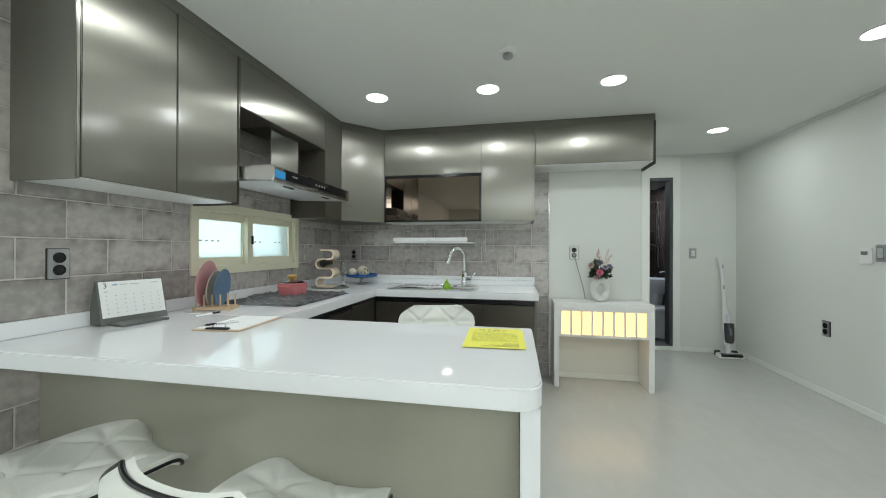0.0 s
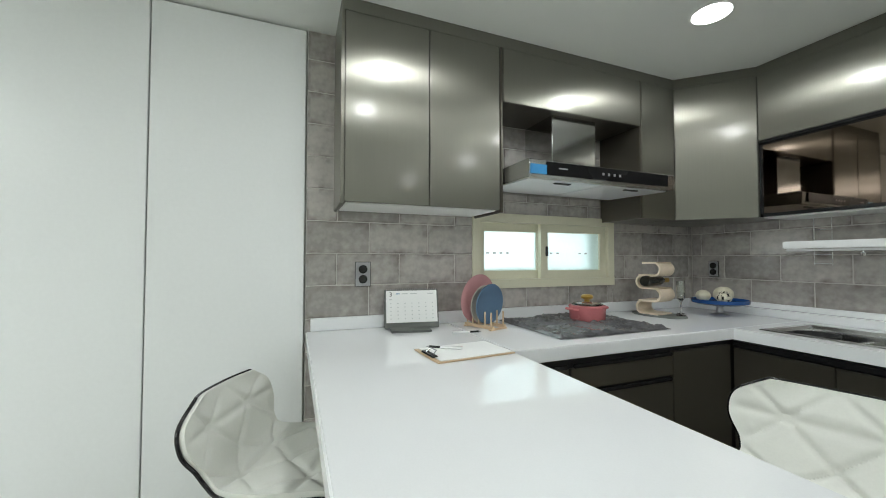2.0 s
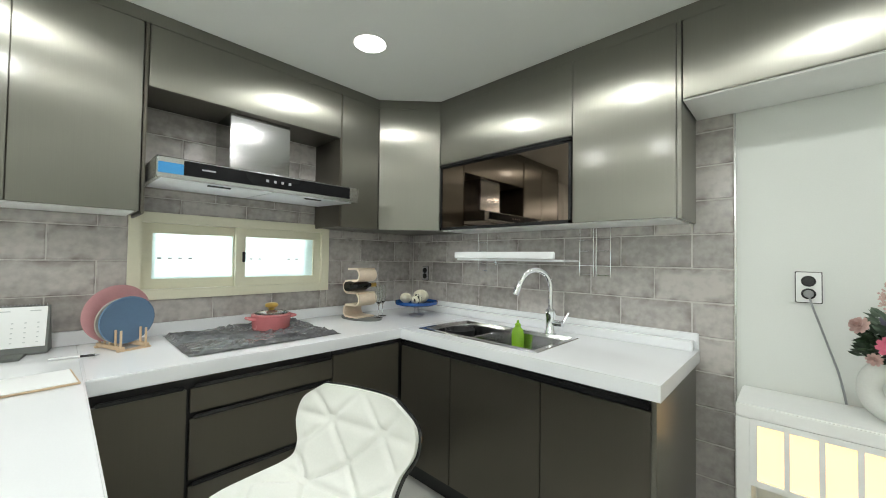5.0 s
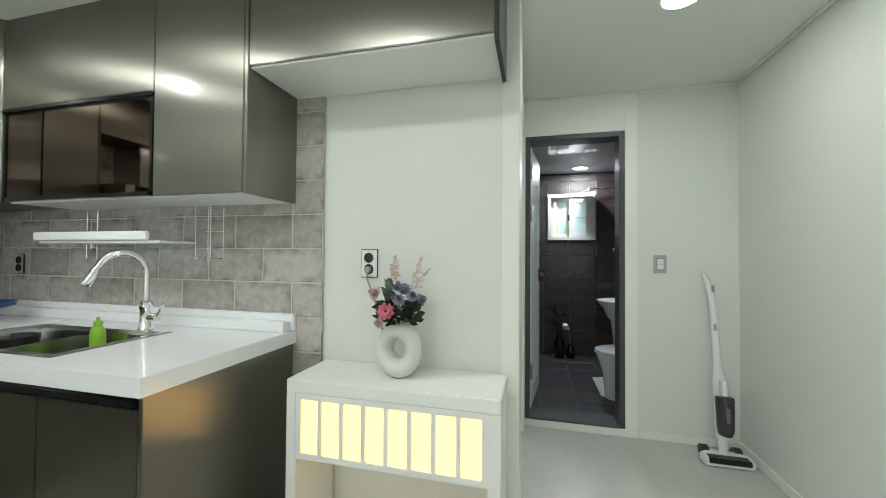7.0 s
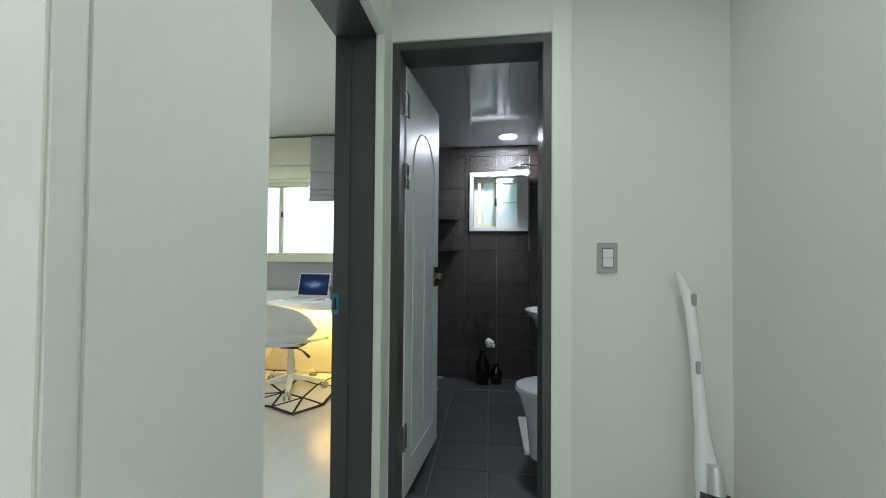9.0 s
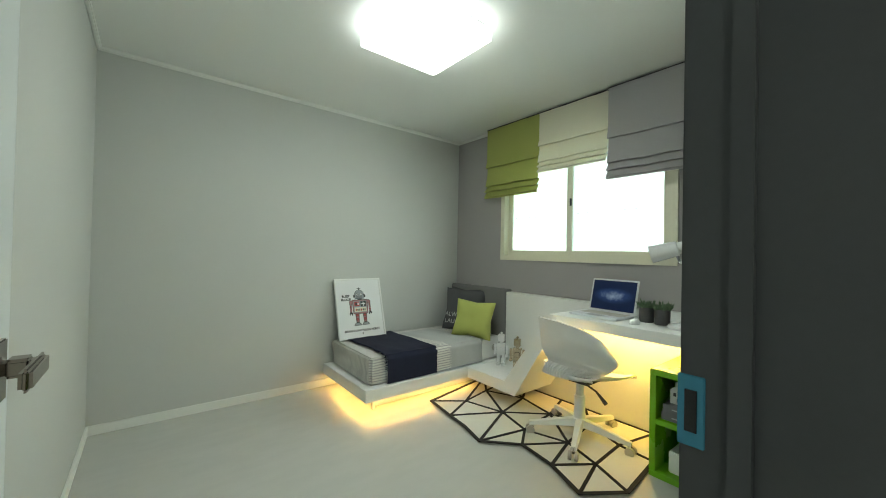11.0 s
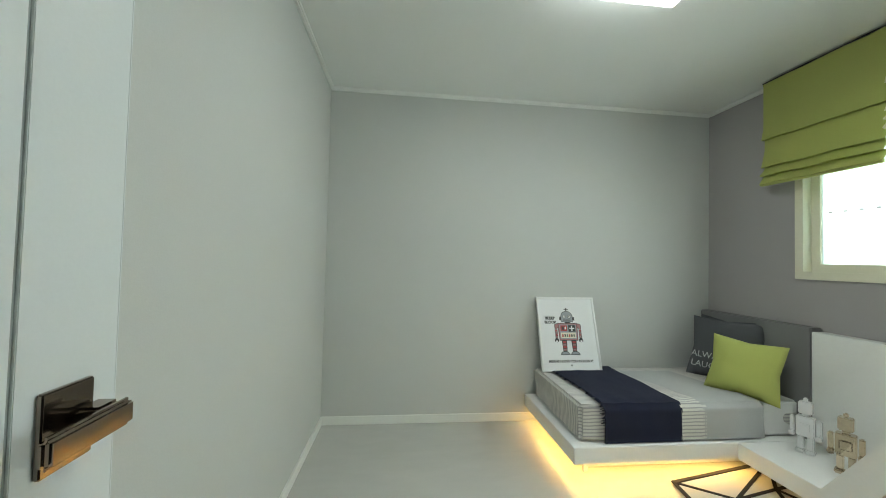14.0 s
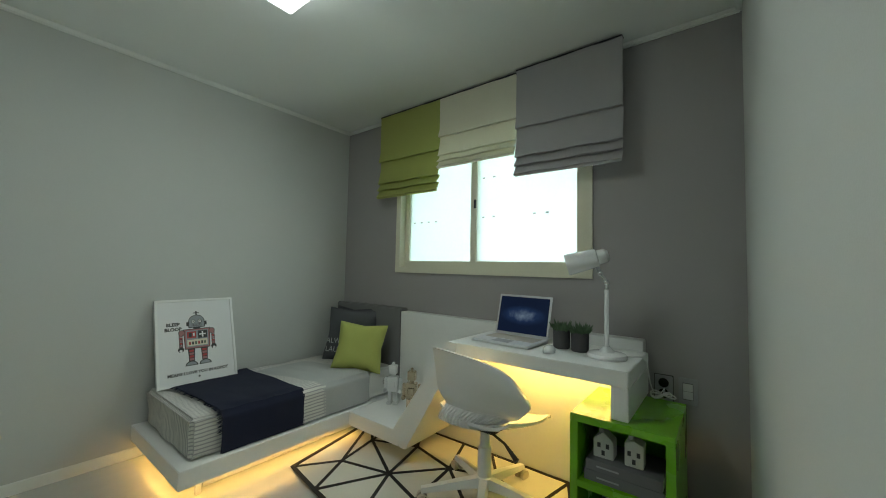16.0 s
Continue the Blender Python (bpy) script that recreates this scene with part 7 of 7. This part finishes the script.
def desk_things():
    z = 0.742
    l = thing("laptop", pose(-0.075, 6.62, z, 0, 0, -3), "open silver laptop on the desk", "laptop")
    boxes("base", M["aluminium"], (-0.162, 0.162, -0.115, 0.115, 0.003, 0.016), parent=l, r=0.003, world=False)
    boxes("keyboard", M["greyplate"], (-0.14, 0.14, -0.02, 0.095, 0.0155, 0.0175), parent=l, world=False)
    boxes("trackpad", M["dullsteel"], (-0.05, 0.05, -0.105, -0.035, 0.0155, 0.0168), parent=l, world=False)
    s = boxes("screen_lid", M["aluminium"], (-0.162, 0.162, 0.0, 0.007, 0.0, 0.228), parent=l, r=0.003, world=False)
    s.matrix_basis = pose(0, 0.112, 0.014, -14, 0, 0)
    d = boxes("display", M["screen"], (-0.15, 0.15, -0.0012, 0.001, 0.016, 0.216), parent=s, label="dark blue glowing display", world=False)
    m = thing("mouse", pose(0.175, 6.53, z, 0, 0, 10), "white computer mouse on the desk", "mouse")
    bm = bmesh.new()
    rings = [[bm.verts.new((0.028 * k * math.cos(t), 0.05 * k * math.sin(t), zz)) for t in [2 * math.pi * i / 24 for i in range(24)]] for k, zz in ((0.95, 0.0), (1.0, 0.008), (0.9, 0.02), (0.6, 0.028), (0.2, 0.030))]
    skin(bm, rings)
    part("shell", bm, M["whitegloss"], m, smooth=True, world=False)
    rnd = random.Random(8)
    for x, y in ((0.185, 6.665), (0.278, 6.65)):
        p = thing("potted_succulent", (x, y, z), "small green succulent in a dark concrete pot", "plant", "succulents on the desk")
        bm = bmesh.new()
        lathe(bm, [(0.0, 0), (0.036, 0), (0.040, 0.004), (0.041, 0.088), (0.036, 0.088), (0.034, 0.075), (0.0, 0.075)], 28, (x, y, z))
        part("pot", bm, M["concrete"], p, smooth=True)
        bm = bmesh.new()
        for i in range(70):
            a, r = rnd.uniform(0, 6.28), rnd.uniform(0, 0.032)
            b0 = Vector((x + r * math.cos(a), y + r * math.sin(a), z + 0.075))
            d0 = Vector((math.cos(a) * rnd.uniform(0.1, 0.9), math.sin(a) * rnd.uniform(0.1, 0.9), rnd.uniform(0.7, 1.4))).normalized()
            ln = rnd.uniform(0.025, 0.065)
            tube(bm, [b0, b0 + d0 * ln * 0.6, b0 + d0 * ln], [0.004, 0.0055, 0.001], 5)
        part("leaves", bm, M["succulent"], p)["kind"] = "stuff"
    L = thing("desk_lamp", (0.41, 6.60, z), "white adjustable desk lamp with a cylinder head", "desk lamp")
    c = Vector((0.41, 6.60, z))
    bm = bmesh.new()
    lathe(bm, [(0.0, 0), (0.082, 0), (0.084, 0.01), (0.078, 0.02), (0.035, 0.026), (0.014, 0.05), (0.0, 0.05)], 32, c)
    part("base", bm, M["whitegloss"], L, smooth=True)
    bm = bmesh.new()
    tube(bm, [c + Vector((0, 0, 0.04)), c + Vector((0, 0, 0.30))], 0.0095, 12)
    part("pole", bm, M["whitegloss"], L, smooth=True)
    bm = bmesh.new()
    tube(bm, [c + Vector((0, 0, 0.30)), c + Vector((0.0, 0, 0.335)), c + Vector((-0.03, 0.0, 0.375))], 0.0075, 10)
    bmesh.ops.create_icosphere(bm, subdivisions=2, radius=0.014, matrix=Matrix.Translation(c + Vector((0, 0, 0.33))))
    bmesh.ops.create_icosphere(bm, subdivisions=2, radius=0.013, matrix=Matrix.Translation(c + Vector((-0.025, 0, 0.37))))
    part("joint", bm, M["chrome"], L, "chrome swivel joint", smooth=True)
    A, B = c + Vector((0.005, 0.01, 0.455)), c + Vector((-0.165, -0.04, 0.405))
    bm = bmesh.new()
    tube(bm, [A, A.lerp(B, 0.06), A.lerp(B, 0.25), A.lerp(B, 0.27), B, B - (B - A).normalized() * 0.004, A.lerp(B, 0.5)], [0.022, 0.032, 0.034, 0.042, 0.050, 0.046, 0.036], 24)
    part("shade", bm, M["whitegloss"], L, "white cylinder shade", smooth=True)
    bm = bmesh.new()
    tube(bm, [c + Vector((-0.03, 0, 0.375)), c + Vector((-0.045, -0.01, 0.42))], 0.01, 8)
    part("bracket", bm, M["dullsteel"], L, smooth=True)
    k = thing("power_cord", (0.56, 6.88, 0.56), "white cord bundled beside the desk outlet", "cord")
    bm = bmesh.new()
    pts = [(0.46, 6.66, z + 0.005), (0.53, 6.70, z + 0.004), (0.548, 6.72, z - 0.02), (0.552, 6.78, 0.62), (0.565, 6.78, 0.58)]
    pts += [(0.60 + 0.035 * math.cos(t * 1.9) + 0.02 * math.sin(t * 0.7), 6.765 + 0.02 * math.sin(t * 2.3), 0.567 + 0.012 * (1 + math.sin(t * 3.1))) for t in np.linspace(0, 9, 40)]
    pts += [(0.60, 6.84, 0.59), (0.59, 6.905, 0.555)]
    tube(bm, pts, 0.0032, 6)
    part("wire", bm, M["white"], k, smooth=True)


desk_things()
outlet(pose(0.588, BY1 - 0.002, 0.572), "steel double socket with a plug beside the desk", M["dullsteel"], w=0.074, h=0.118)
wall_switch(pose(0.685, BY1 - 0.002, 0.575), "steel data socket plate beside the desk outlet", 0.074, 0.12, 2)


def toy_robot(x, y, mt, label, rz):
    """One plain figure of a toy robot."""
    bm = bmesh.new()
    for bs in ((-0.032, 0.032, -0.022, 0.022, 0.075, 0.165), (-0.024, 0.024, -0.02, 0.02, 0.178, 0.232), (-0.012, 0.012, -0.012, 0.012, 0.165, 0.178), (-0.028, -0.006, -0.016, 0.016, 0.014, 0.075), (0.006, 0.028, -0.016, 0.016, 0.014, 0.075),
               (-0.034, -0.004, -0.030, 0.018, 0.0, 0.016), (0.004, 0.034, -0.030, 0.018, 0.0, 0.016), (-0.054, -0.036, -0.012, 0.012, 0.085, 0.158), (0.036, 0.054, -0.012, 0.012, 0.085, 0.158), (-0.056, -0.034, -0.026, 0.012, 0.07, 0.09), (0.034, 0.056, -0.026, 0.012, 0.07, 0.09), (-0.008, 0.008, -0.008, 0.008, 0.232, 0.25), (-0.02, 0.02, -0.028, -0.020, 0.10, 0.14)):
        box(bm, *bs)
    bevel(bm, 0.004, 2)
    ob = part("toy_robot", bm, mt, smooth=True)
    ob.matrix_basis = pose(x, y, 0.19, 0, 0, rz) @ Matrix.Scale(1.12, 4)
    tagged(ob, label, "figurine", "toy robots")


toy_robot(-0.985, 6.68, M["whitegloss"], "glossy white toy robot figure on the low shelf", 30)
toy_robot(-0.795, 6.66, M["goldbot"], "mirror bronze toy robot figure on the low shelf", 30)


def swivel_chair():
    c = thing("swivel_chair", pose(-0.11, 6.44, 0, 0, 0, 0), "white moulded swivel chair on casters", "chair")
    # back shell
    bm = bmesh.new()
    n, mrows = 96, 22
    gf, gb = [], []
    for i in range(mrows + 1):
        t = i / mrows
        left = -0.205 + 0.030 * math.sin(min(1, t / 0.5) * math.pi) ** 2 + 0.035 * t
        right = 0.105 - 0.02 * math.sin(min(1, t / 0.3) * math.pi) + 0.15 * max(0, min(1, (t - 0.12) / 0.5)) ** 0.6 - 0.05 * max(0, t - 0.7) / 0.3
        rf, rb = [], []
        for j in range(n + 1):
            v = j / n
            top = 0.745 - 0.105 * v ** 2.4 - 0.045 * v ** 10
            y = -0.100 - 0.105 * t ** 1.3 + 0.022 * math.exp(-((t - 0.24) / 0.06) ** 2) + 0.15 * v ** 1.8 * (0.4 + 0.6 * t) - 0.03 * math.sin(math.pi * v)
            rib = 0.006 * (math.cos(v * 100) > 0) if 0.03 < t < 0.20 else 0
            zz = 0.372 + t * (top - 0.372)
            x = left + (right - left) * v
            rf.append((x, y + 0.006, zz))
            rb.append((x, y - 0.006 - rib, zz))
        gf.append(rf)
        gb.append(rb)
    quilt(bm, gf)
    quilt(bm, [r[::-1] for r in gb])
    for A, B in (([r[0] for r in gf], [r[0] for r in gb]), ([r[-1] for r in gf], [r[-1] for r in gb]), (gf[-1], gb[-1]), (gf[0], gb[0])):
        quilt(bm, [A, B])
    bmesh.ops.remove_doubles(bm, verts=bm.verts[:], dist=1e-4)
    part("backrest", bm, M["whitegloss"], c, "white shell back with a ribbed foot", smooth=True, world=False)
    # seat shell, dished, with raised side wings
    bm = bmesh.new()
    g1, g2 = [], []
    for i in range(15):
        t = i / 14
        y = -0.115 + 0.36 * t
        half = 0.19 + 0.065 * math.sin(t * math.pi * 0.75)
        z0 = 0.405 - 0.016 * math.sin(t * math.pi) - 0.035 * max(0, t - 0.8) / 0.2
        g1.append([(half * u, y, z0 + 0.05 * abs(u) ** 3 * (1 - 0.5 * t)) for u in np.linspace(-1, 1, 17)])
        g2.append([(half * u, y, z0 - 0.014 + 0.05 * abs(u) ** 3 * (1 - 0.5 * t)) for u in np.linspace(-1, 1, 17)])
    quilt(bm, g1)
    quilt(bm, [r[::-1] for r in g2])
    for A, B in (([r[0] for r in g1], [r[0] for r in g2]), ([r[-1] for r in g1], [r[-1] for r in g2]), (g1[-1], g2[-1]), (g1[0], g2[0])):
        quilt(bm, [A, B])
    bmesh.ops.remove_doubles(bm, verts=bm.verts[:], dist=1e-4)
    part("seat", bm, M["whitegloss"], c, smooth=True, world=False)
    boxes("mechanism", M["blackm"], (-0.08, 0.08, -0.05, 0.15, 0.345, 0.383), parent=c, label="black tilt mechanism", r=0.006, world=False)
    bm = bmesh.new()
    tube(bm, [(0.06, -0.05, 0.36), (0.15, -0.08, 0.345), (0.22, -0.10, 0.30)], [0.006, 0.006, 0.012], 8)
    part("lever", bm, M["blackm"], c, "black height lever", smooth=True, world=False)
    bm = bmesh.new()
    lathe(bm, [(0.0, 0.07), (0.042, 0.07), (0.040, 0.12), (0.034, 0.125), (0.032, 0.26), (0.024, 0.265), (0.022, 0.35), (0.0, 0.35)], 24)
    part("column", bm, M["white"], c, smooth=True, world=False)
    for k in range(5):
        a = radians(72 * k - 65)
        d = Vector((math.cos(a), math.sin(a), 0))
        s = Vector((-d.y, d.x, 0))
        bm = bmesh.new()
        rings = []
        for t, h0, h1, w in ((0.03, 0.075, 0.12, 0.026), (0.12, 0.072, 0.108, 0.023), (0.24, 0.062, 0.088, 0.019), (0.305, 0.056, 0.078, 0.017)):
            p = d * t
            rings.append([bm.verts.new(p + s * w + Vector((0, 0, h0))), bm.verts.new(p - s * w + Vector((0, 0, h0))), bm.verts.new(p - s * w * 0.7 + Vector((0, 0, h1))), bm.verts.new(p + s * w * 0.7 + Vector((0, 0, h1)))])
        skin(bm, rings)
        leg = part("leg", bm, M["white"], c, smooth=True, world=False)
        for o in (-0.018, 0.018):
            bm = bmesh.new()
            q = d * 0.30 + Vector((0, 0, 0.026))
            tube(bm, [q + s * (o - 0.009), q + s * (o + 0.009)], 0.026, 18)
            part("caster", bm, M["greyplate"], leg, "twin caster wheel", smooth=True, world=False)
        bm = bmesh.new()
        tube(bm, [d * 0.30 + Vector((0, 0, 0.04)), d * 0.30 + Vector((0, 0, 0.075))], 0.008, 8)
        part("caster_stem", bm, M["chrome"], leg, world=False)


swivel_chair()


def rug():
    r = thing("rug", (-0.45, 6.35, 0), "cream wool rug with a black web of lines", "rug")
    out = [(-1.075, 6.01), (-0.80, 5.965), (-0.62, 5.94), (-0.43, 5.885), (-0.25, 6.06), (-0.02, 6.02), (0.20, 5.925), (0.335, 6.12), (0.30, 6.5), (0.165, 6.84), (-0.84, 6.842), (-1.03, 6.78), (-1.22, 6.72)]
    bm = bmesh.new()
    prism(bm, [(x, y, 0.001) for x, y in out], (0, 0, 0.009))
    part("rug_pad", bm, M["rug"], r)
    nodes = [(-0.92, 6.22), (-0.98, 6.50), (-0.62, 6.30), (-0.70, 6.62), (-0.36, 6.22), (-0.40, 6.55), (-0.10, 6.30), (-0.15, 6.64), (0.12, 6.22), (0.10, 6.52)]
    links = [(0, "1.0"), (0, 1), (0, 2), (1, 3), (2, 3), (2, 4), (3, 5), (4, 5), (4, 6), (5, 7), (6, 7), (6, 8), (7, 9), (8, 9), (1, 2), (5, 6), (2, 5)]
    segs = [(nodes[a], nodes[b]) for a, b in links if not isinstance(b, str)]
    segs += [(nodes[0], out[0]), (nodes[0], out[1]), (nodes[2], out[1]), (nodes[2], out[3]), (nodes[4], out[3]), (nodes[4], out[4]), (nodes[6], out[4]), (nodes[6], out[5]), (nodes[8], out[5]), (nodes[8], out[6]), (nodes[8], out[7]), (nodes[9], out[8]), (nodes[9], out[9]), (nodes[7], (-0.3, 6.842)), (nodes[5], (-0.5, 6.842)), (nodes[3], out[10]), (nodes[3], out[11]), (nodes[1], out[12]), (nodes[1], out[11]), (nodes[0], out[12])]
    segs += [(out[i], out[(i + 1) % len(out)]) for i in range(len(out))]
    for i, (a, b) in enumerate(segs):
        A, B = Vector((*a, 0)), Vector((*b, 0))
        d = (B - A).normalized()
        s = Vector((-d.y, d.x, 0)) * (0.0085 if i < len(segs) - len(out) else 0.011)
        bm = bmesh.new()
        prism(bm, [A + s - d * 0.006 + Vector((0, 0, 0.0095)), A - s - d * 0.006 + Vector((0, 0, 0.0095)), B - s + d * 0.006 + Vector((0, 0, 0.0095)), B + s + d * 0.006 + Vector((0, 0, 0.0095))], (0, 0, 0.0035 + 0.0002 * (i % 7)))
        part("line", bm, M["rugblack"], r)


rug()

# ---- tiles ----
def tile_mesh(name, w, h, d, mt, wob=0.0006, seed=0, lip=0.003, wave=0.0):
    """One tile with its foot at the origin: local x across, z up, and the glazed face at y = -d; wave bends its rim and face."""
    rnd = random.Random(seed)
    bm = bmesh.new()
    nx, nz = (5, 3) if wave and w > 0.08 and h > 0.06 else (1, 1)
    e = min(lip, w * 0.2, h * 0.2)
    face = [[bm.verts.new((e + (w - 2 * e) * i / nx + rnd.uniform(-wave, wave), -d + rnd.uniform(-wob, wob), e + (h - 2 * e) * k / nz + rnd.uniform(-wave, wave))) for i in range(nx + 1)] for k in range(nz + 1)]
    for k in range(nz):
        for i in range(nx):
            bm.faces.new((face[k][i], face[k][i + 1], face[k + 1][i + 1], face[k + 1][i]))
    loop = face[0] + [r[-1] for r in face[1:]] + face[-1][-2::-1] + [r[0] for r in face[-2:0:-1]]
    out = []
    for v in loop:
        x = 0 if v.co.x < e * 1.9 else w if v.co.x > w - e * 1.9 else v.co.x
        z = 0 if v.co.z < e * 1.9 else h if v.co.z > h - e * 1.9 else v.co.z
        out.append((x, z, rnd.uniform(-wave, wave) * 0.5))
    mid = [bm.verts.new((x, -d + lip * 0.85 + o, z)) for x, z, o in out]
    foot = [bm.verts.new((x, 0, z)) for x, z, o in out]
    for a, b in ((loop, mid), (mid, foot)):
        for i in range(len(a)):
            bm.faces.new((a[i], a[(i + 1) % len(a)], b[(i + 1) % len(a)], b[i]))
    bmesh.ops.recalc_face_normals(bm, faces=bm.faces[:])
    me = bpy.data.meshes.new(name)
    bm.to_mesh(me)
    bm.free()
    me.materials.append(mt)
    if wave:
        me.polygons.foreach_set("use_smooth", [True] * len(me.polygons))
        me.set_sharp_from_angle(angle=radians(24))
    return me


MESHES = {}


def lay(parent, m, a0, a1, z0, z1, w, h, shift, zbase, holes, mt, key, d=0.010, joint=0.004, half=True, name="tile", wob=0.0006, lip=0.003, wave=0.0):
    """Lays tiles over a wall field; m maps local x along the wall and y into it."""
    row = math.floor((z0 - zbase) / h)
    while zbase + row * h < z1 - 0.004:
        r0, r1 = max(z0, zbase + row * h), min(z1, zbase + (row + 1) * h)
        off = shift + (w / 2 if half and row % 2 else 0)
        col = math.floor((a0 - off) / w)
        while off + col * w < a1 - 0.004:
            c0, c1 = max(a0, off + col * w), min(a1, off + (col + 1) * w)
            cells = [(c0, c1, r0, r1)]
            for h0, h1, g0, g1 in holes:
                nxt = []
                for p, q, s, t in cells:
                    if q <= h0 or p >= h1 or t <= g0 or s >= g1:
                        nxt.append((p, q, s, t))
                        continue
                    if p < h0: nxt.append((p, h0, s, t))
                    if q > h1: nxt.append((h1, q, s, t))
                    if s < g0: nxt.append((max(p, h0), min(q, h1), s, g0))
                    if t > g1: nxt.append((max(p, h0), min(q, h1), g1, t))
                cells = nxt
            for p, q, s, t in cells:
                W, H = q - p - joint, t - s - joint
                if W < 0.008 or H < 0.008:
                    continue
                k = (key, round(W, 3), round(H, 3), (row * 7 + col * 3) % 9)
                if k not in MESHES:
                    MESHES[k] = tile_mesh(name, W, H, d, mt, wob, len(MESHES), lip, wave)
                ob = new(name, MESHES[k])
                ob.parent = parent
                ob.matrix_basis = m @ pose(p + joint / 2, 0, s + joint / 2)
            col += 1
        row += 1


def find(name):
    return bpy.data.objects[name]


TW, TH = 0.314, 0.1567
lay(find("wall_window"), pose(XL - 0.0085, 0, 0, 0, 0, 90), 1.021, YS - 0.012, 0.0, ZC, TW, TH, 1.164, 0.906 - 6 * TH + TH, [(1.905, 2.935, 1.03, 1.452), (1.26, YS, 0.0, CT - 0.06), (1.165, 1.90, UB + 0.005, ZC), (2.855, YS, UB + 0.005, ZC), (1.90, 2.855, 1.975, ZC)], M["tile"], "k", half=True, joint=0.003, wob=0.0011, lip=0.0045, wave=0.0010)
setting(boxes("trim_grout_bed", M["grout"], (XL, 0.319, YS - 0.0078, YS, 0, 1.93)), "pale grout bed of the sink wall tiles", "wall")
lay(find("wall_sink"), pose(0, YS - 0.0005, 0), XL + 0.002, 0.319, 0.0, 1.93, TW, TH, 0.005, 0.906 - 6 * TH + TH, [(XL, 0.16, 0.0, CT - 0.06), (XL, 0.163, UB + 0.005, 1.93)], M["tile"], "k", half=True, joint=0.003, wob=0.0011, lip=0.0045, wave=0.0010)
BW, BH = 0.60, 0.30
lay(find("wall_bath_back"), pose(0, TY1 + 0.0078, 0), TX0, 1.955, 0.0, TZ, 0.30, BH, 1.06, 0.0, [(1.40, 1.962, 1.387, 1.958)], M["bathrelief"], "br", 0.008, 0.003, False)
lay(find("wall_bath_back"), pose(0, TY1 + 0.0078, 0), 1.955, TX1, 0.0, TZ, BW, BH, 1.955, 0.0, [(1.40, 1.962, 1.387, 1.958)], M["bathtile"], "bt", 0.008, 0.003, False)
k = MESHES["floor"] = tile_mesh("tile", 0.297, 0.297, 0.004, M["bathfloor"], 0.0002, 77)
for i in range(5):
    for j in range(6):
        ob = new("tile", k)
        ob.parent = find("floor_bath")
        ob.matrix_basis = Matrix.Translation((TX0 + 0.30 * i - 0.07, TY1 - 0.30 * (j + 1), -0.004)) @ Matrix(((1, 0, 0, 0), (0, 0, 1, 0), (0, -1, 0, 0), (0, 0, 0, 1)))
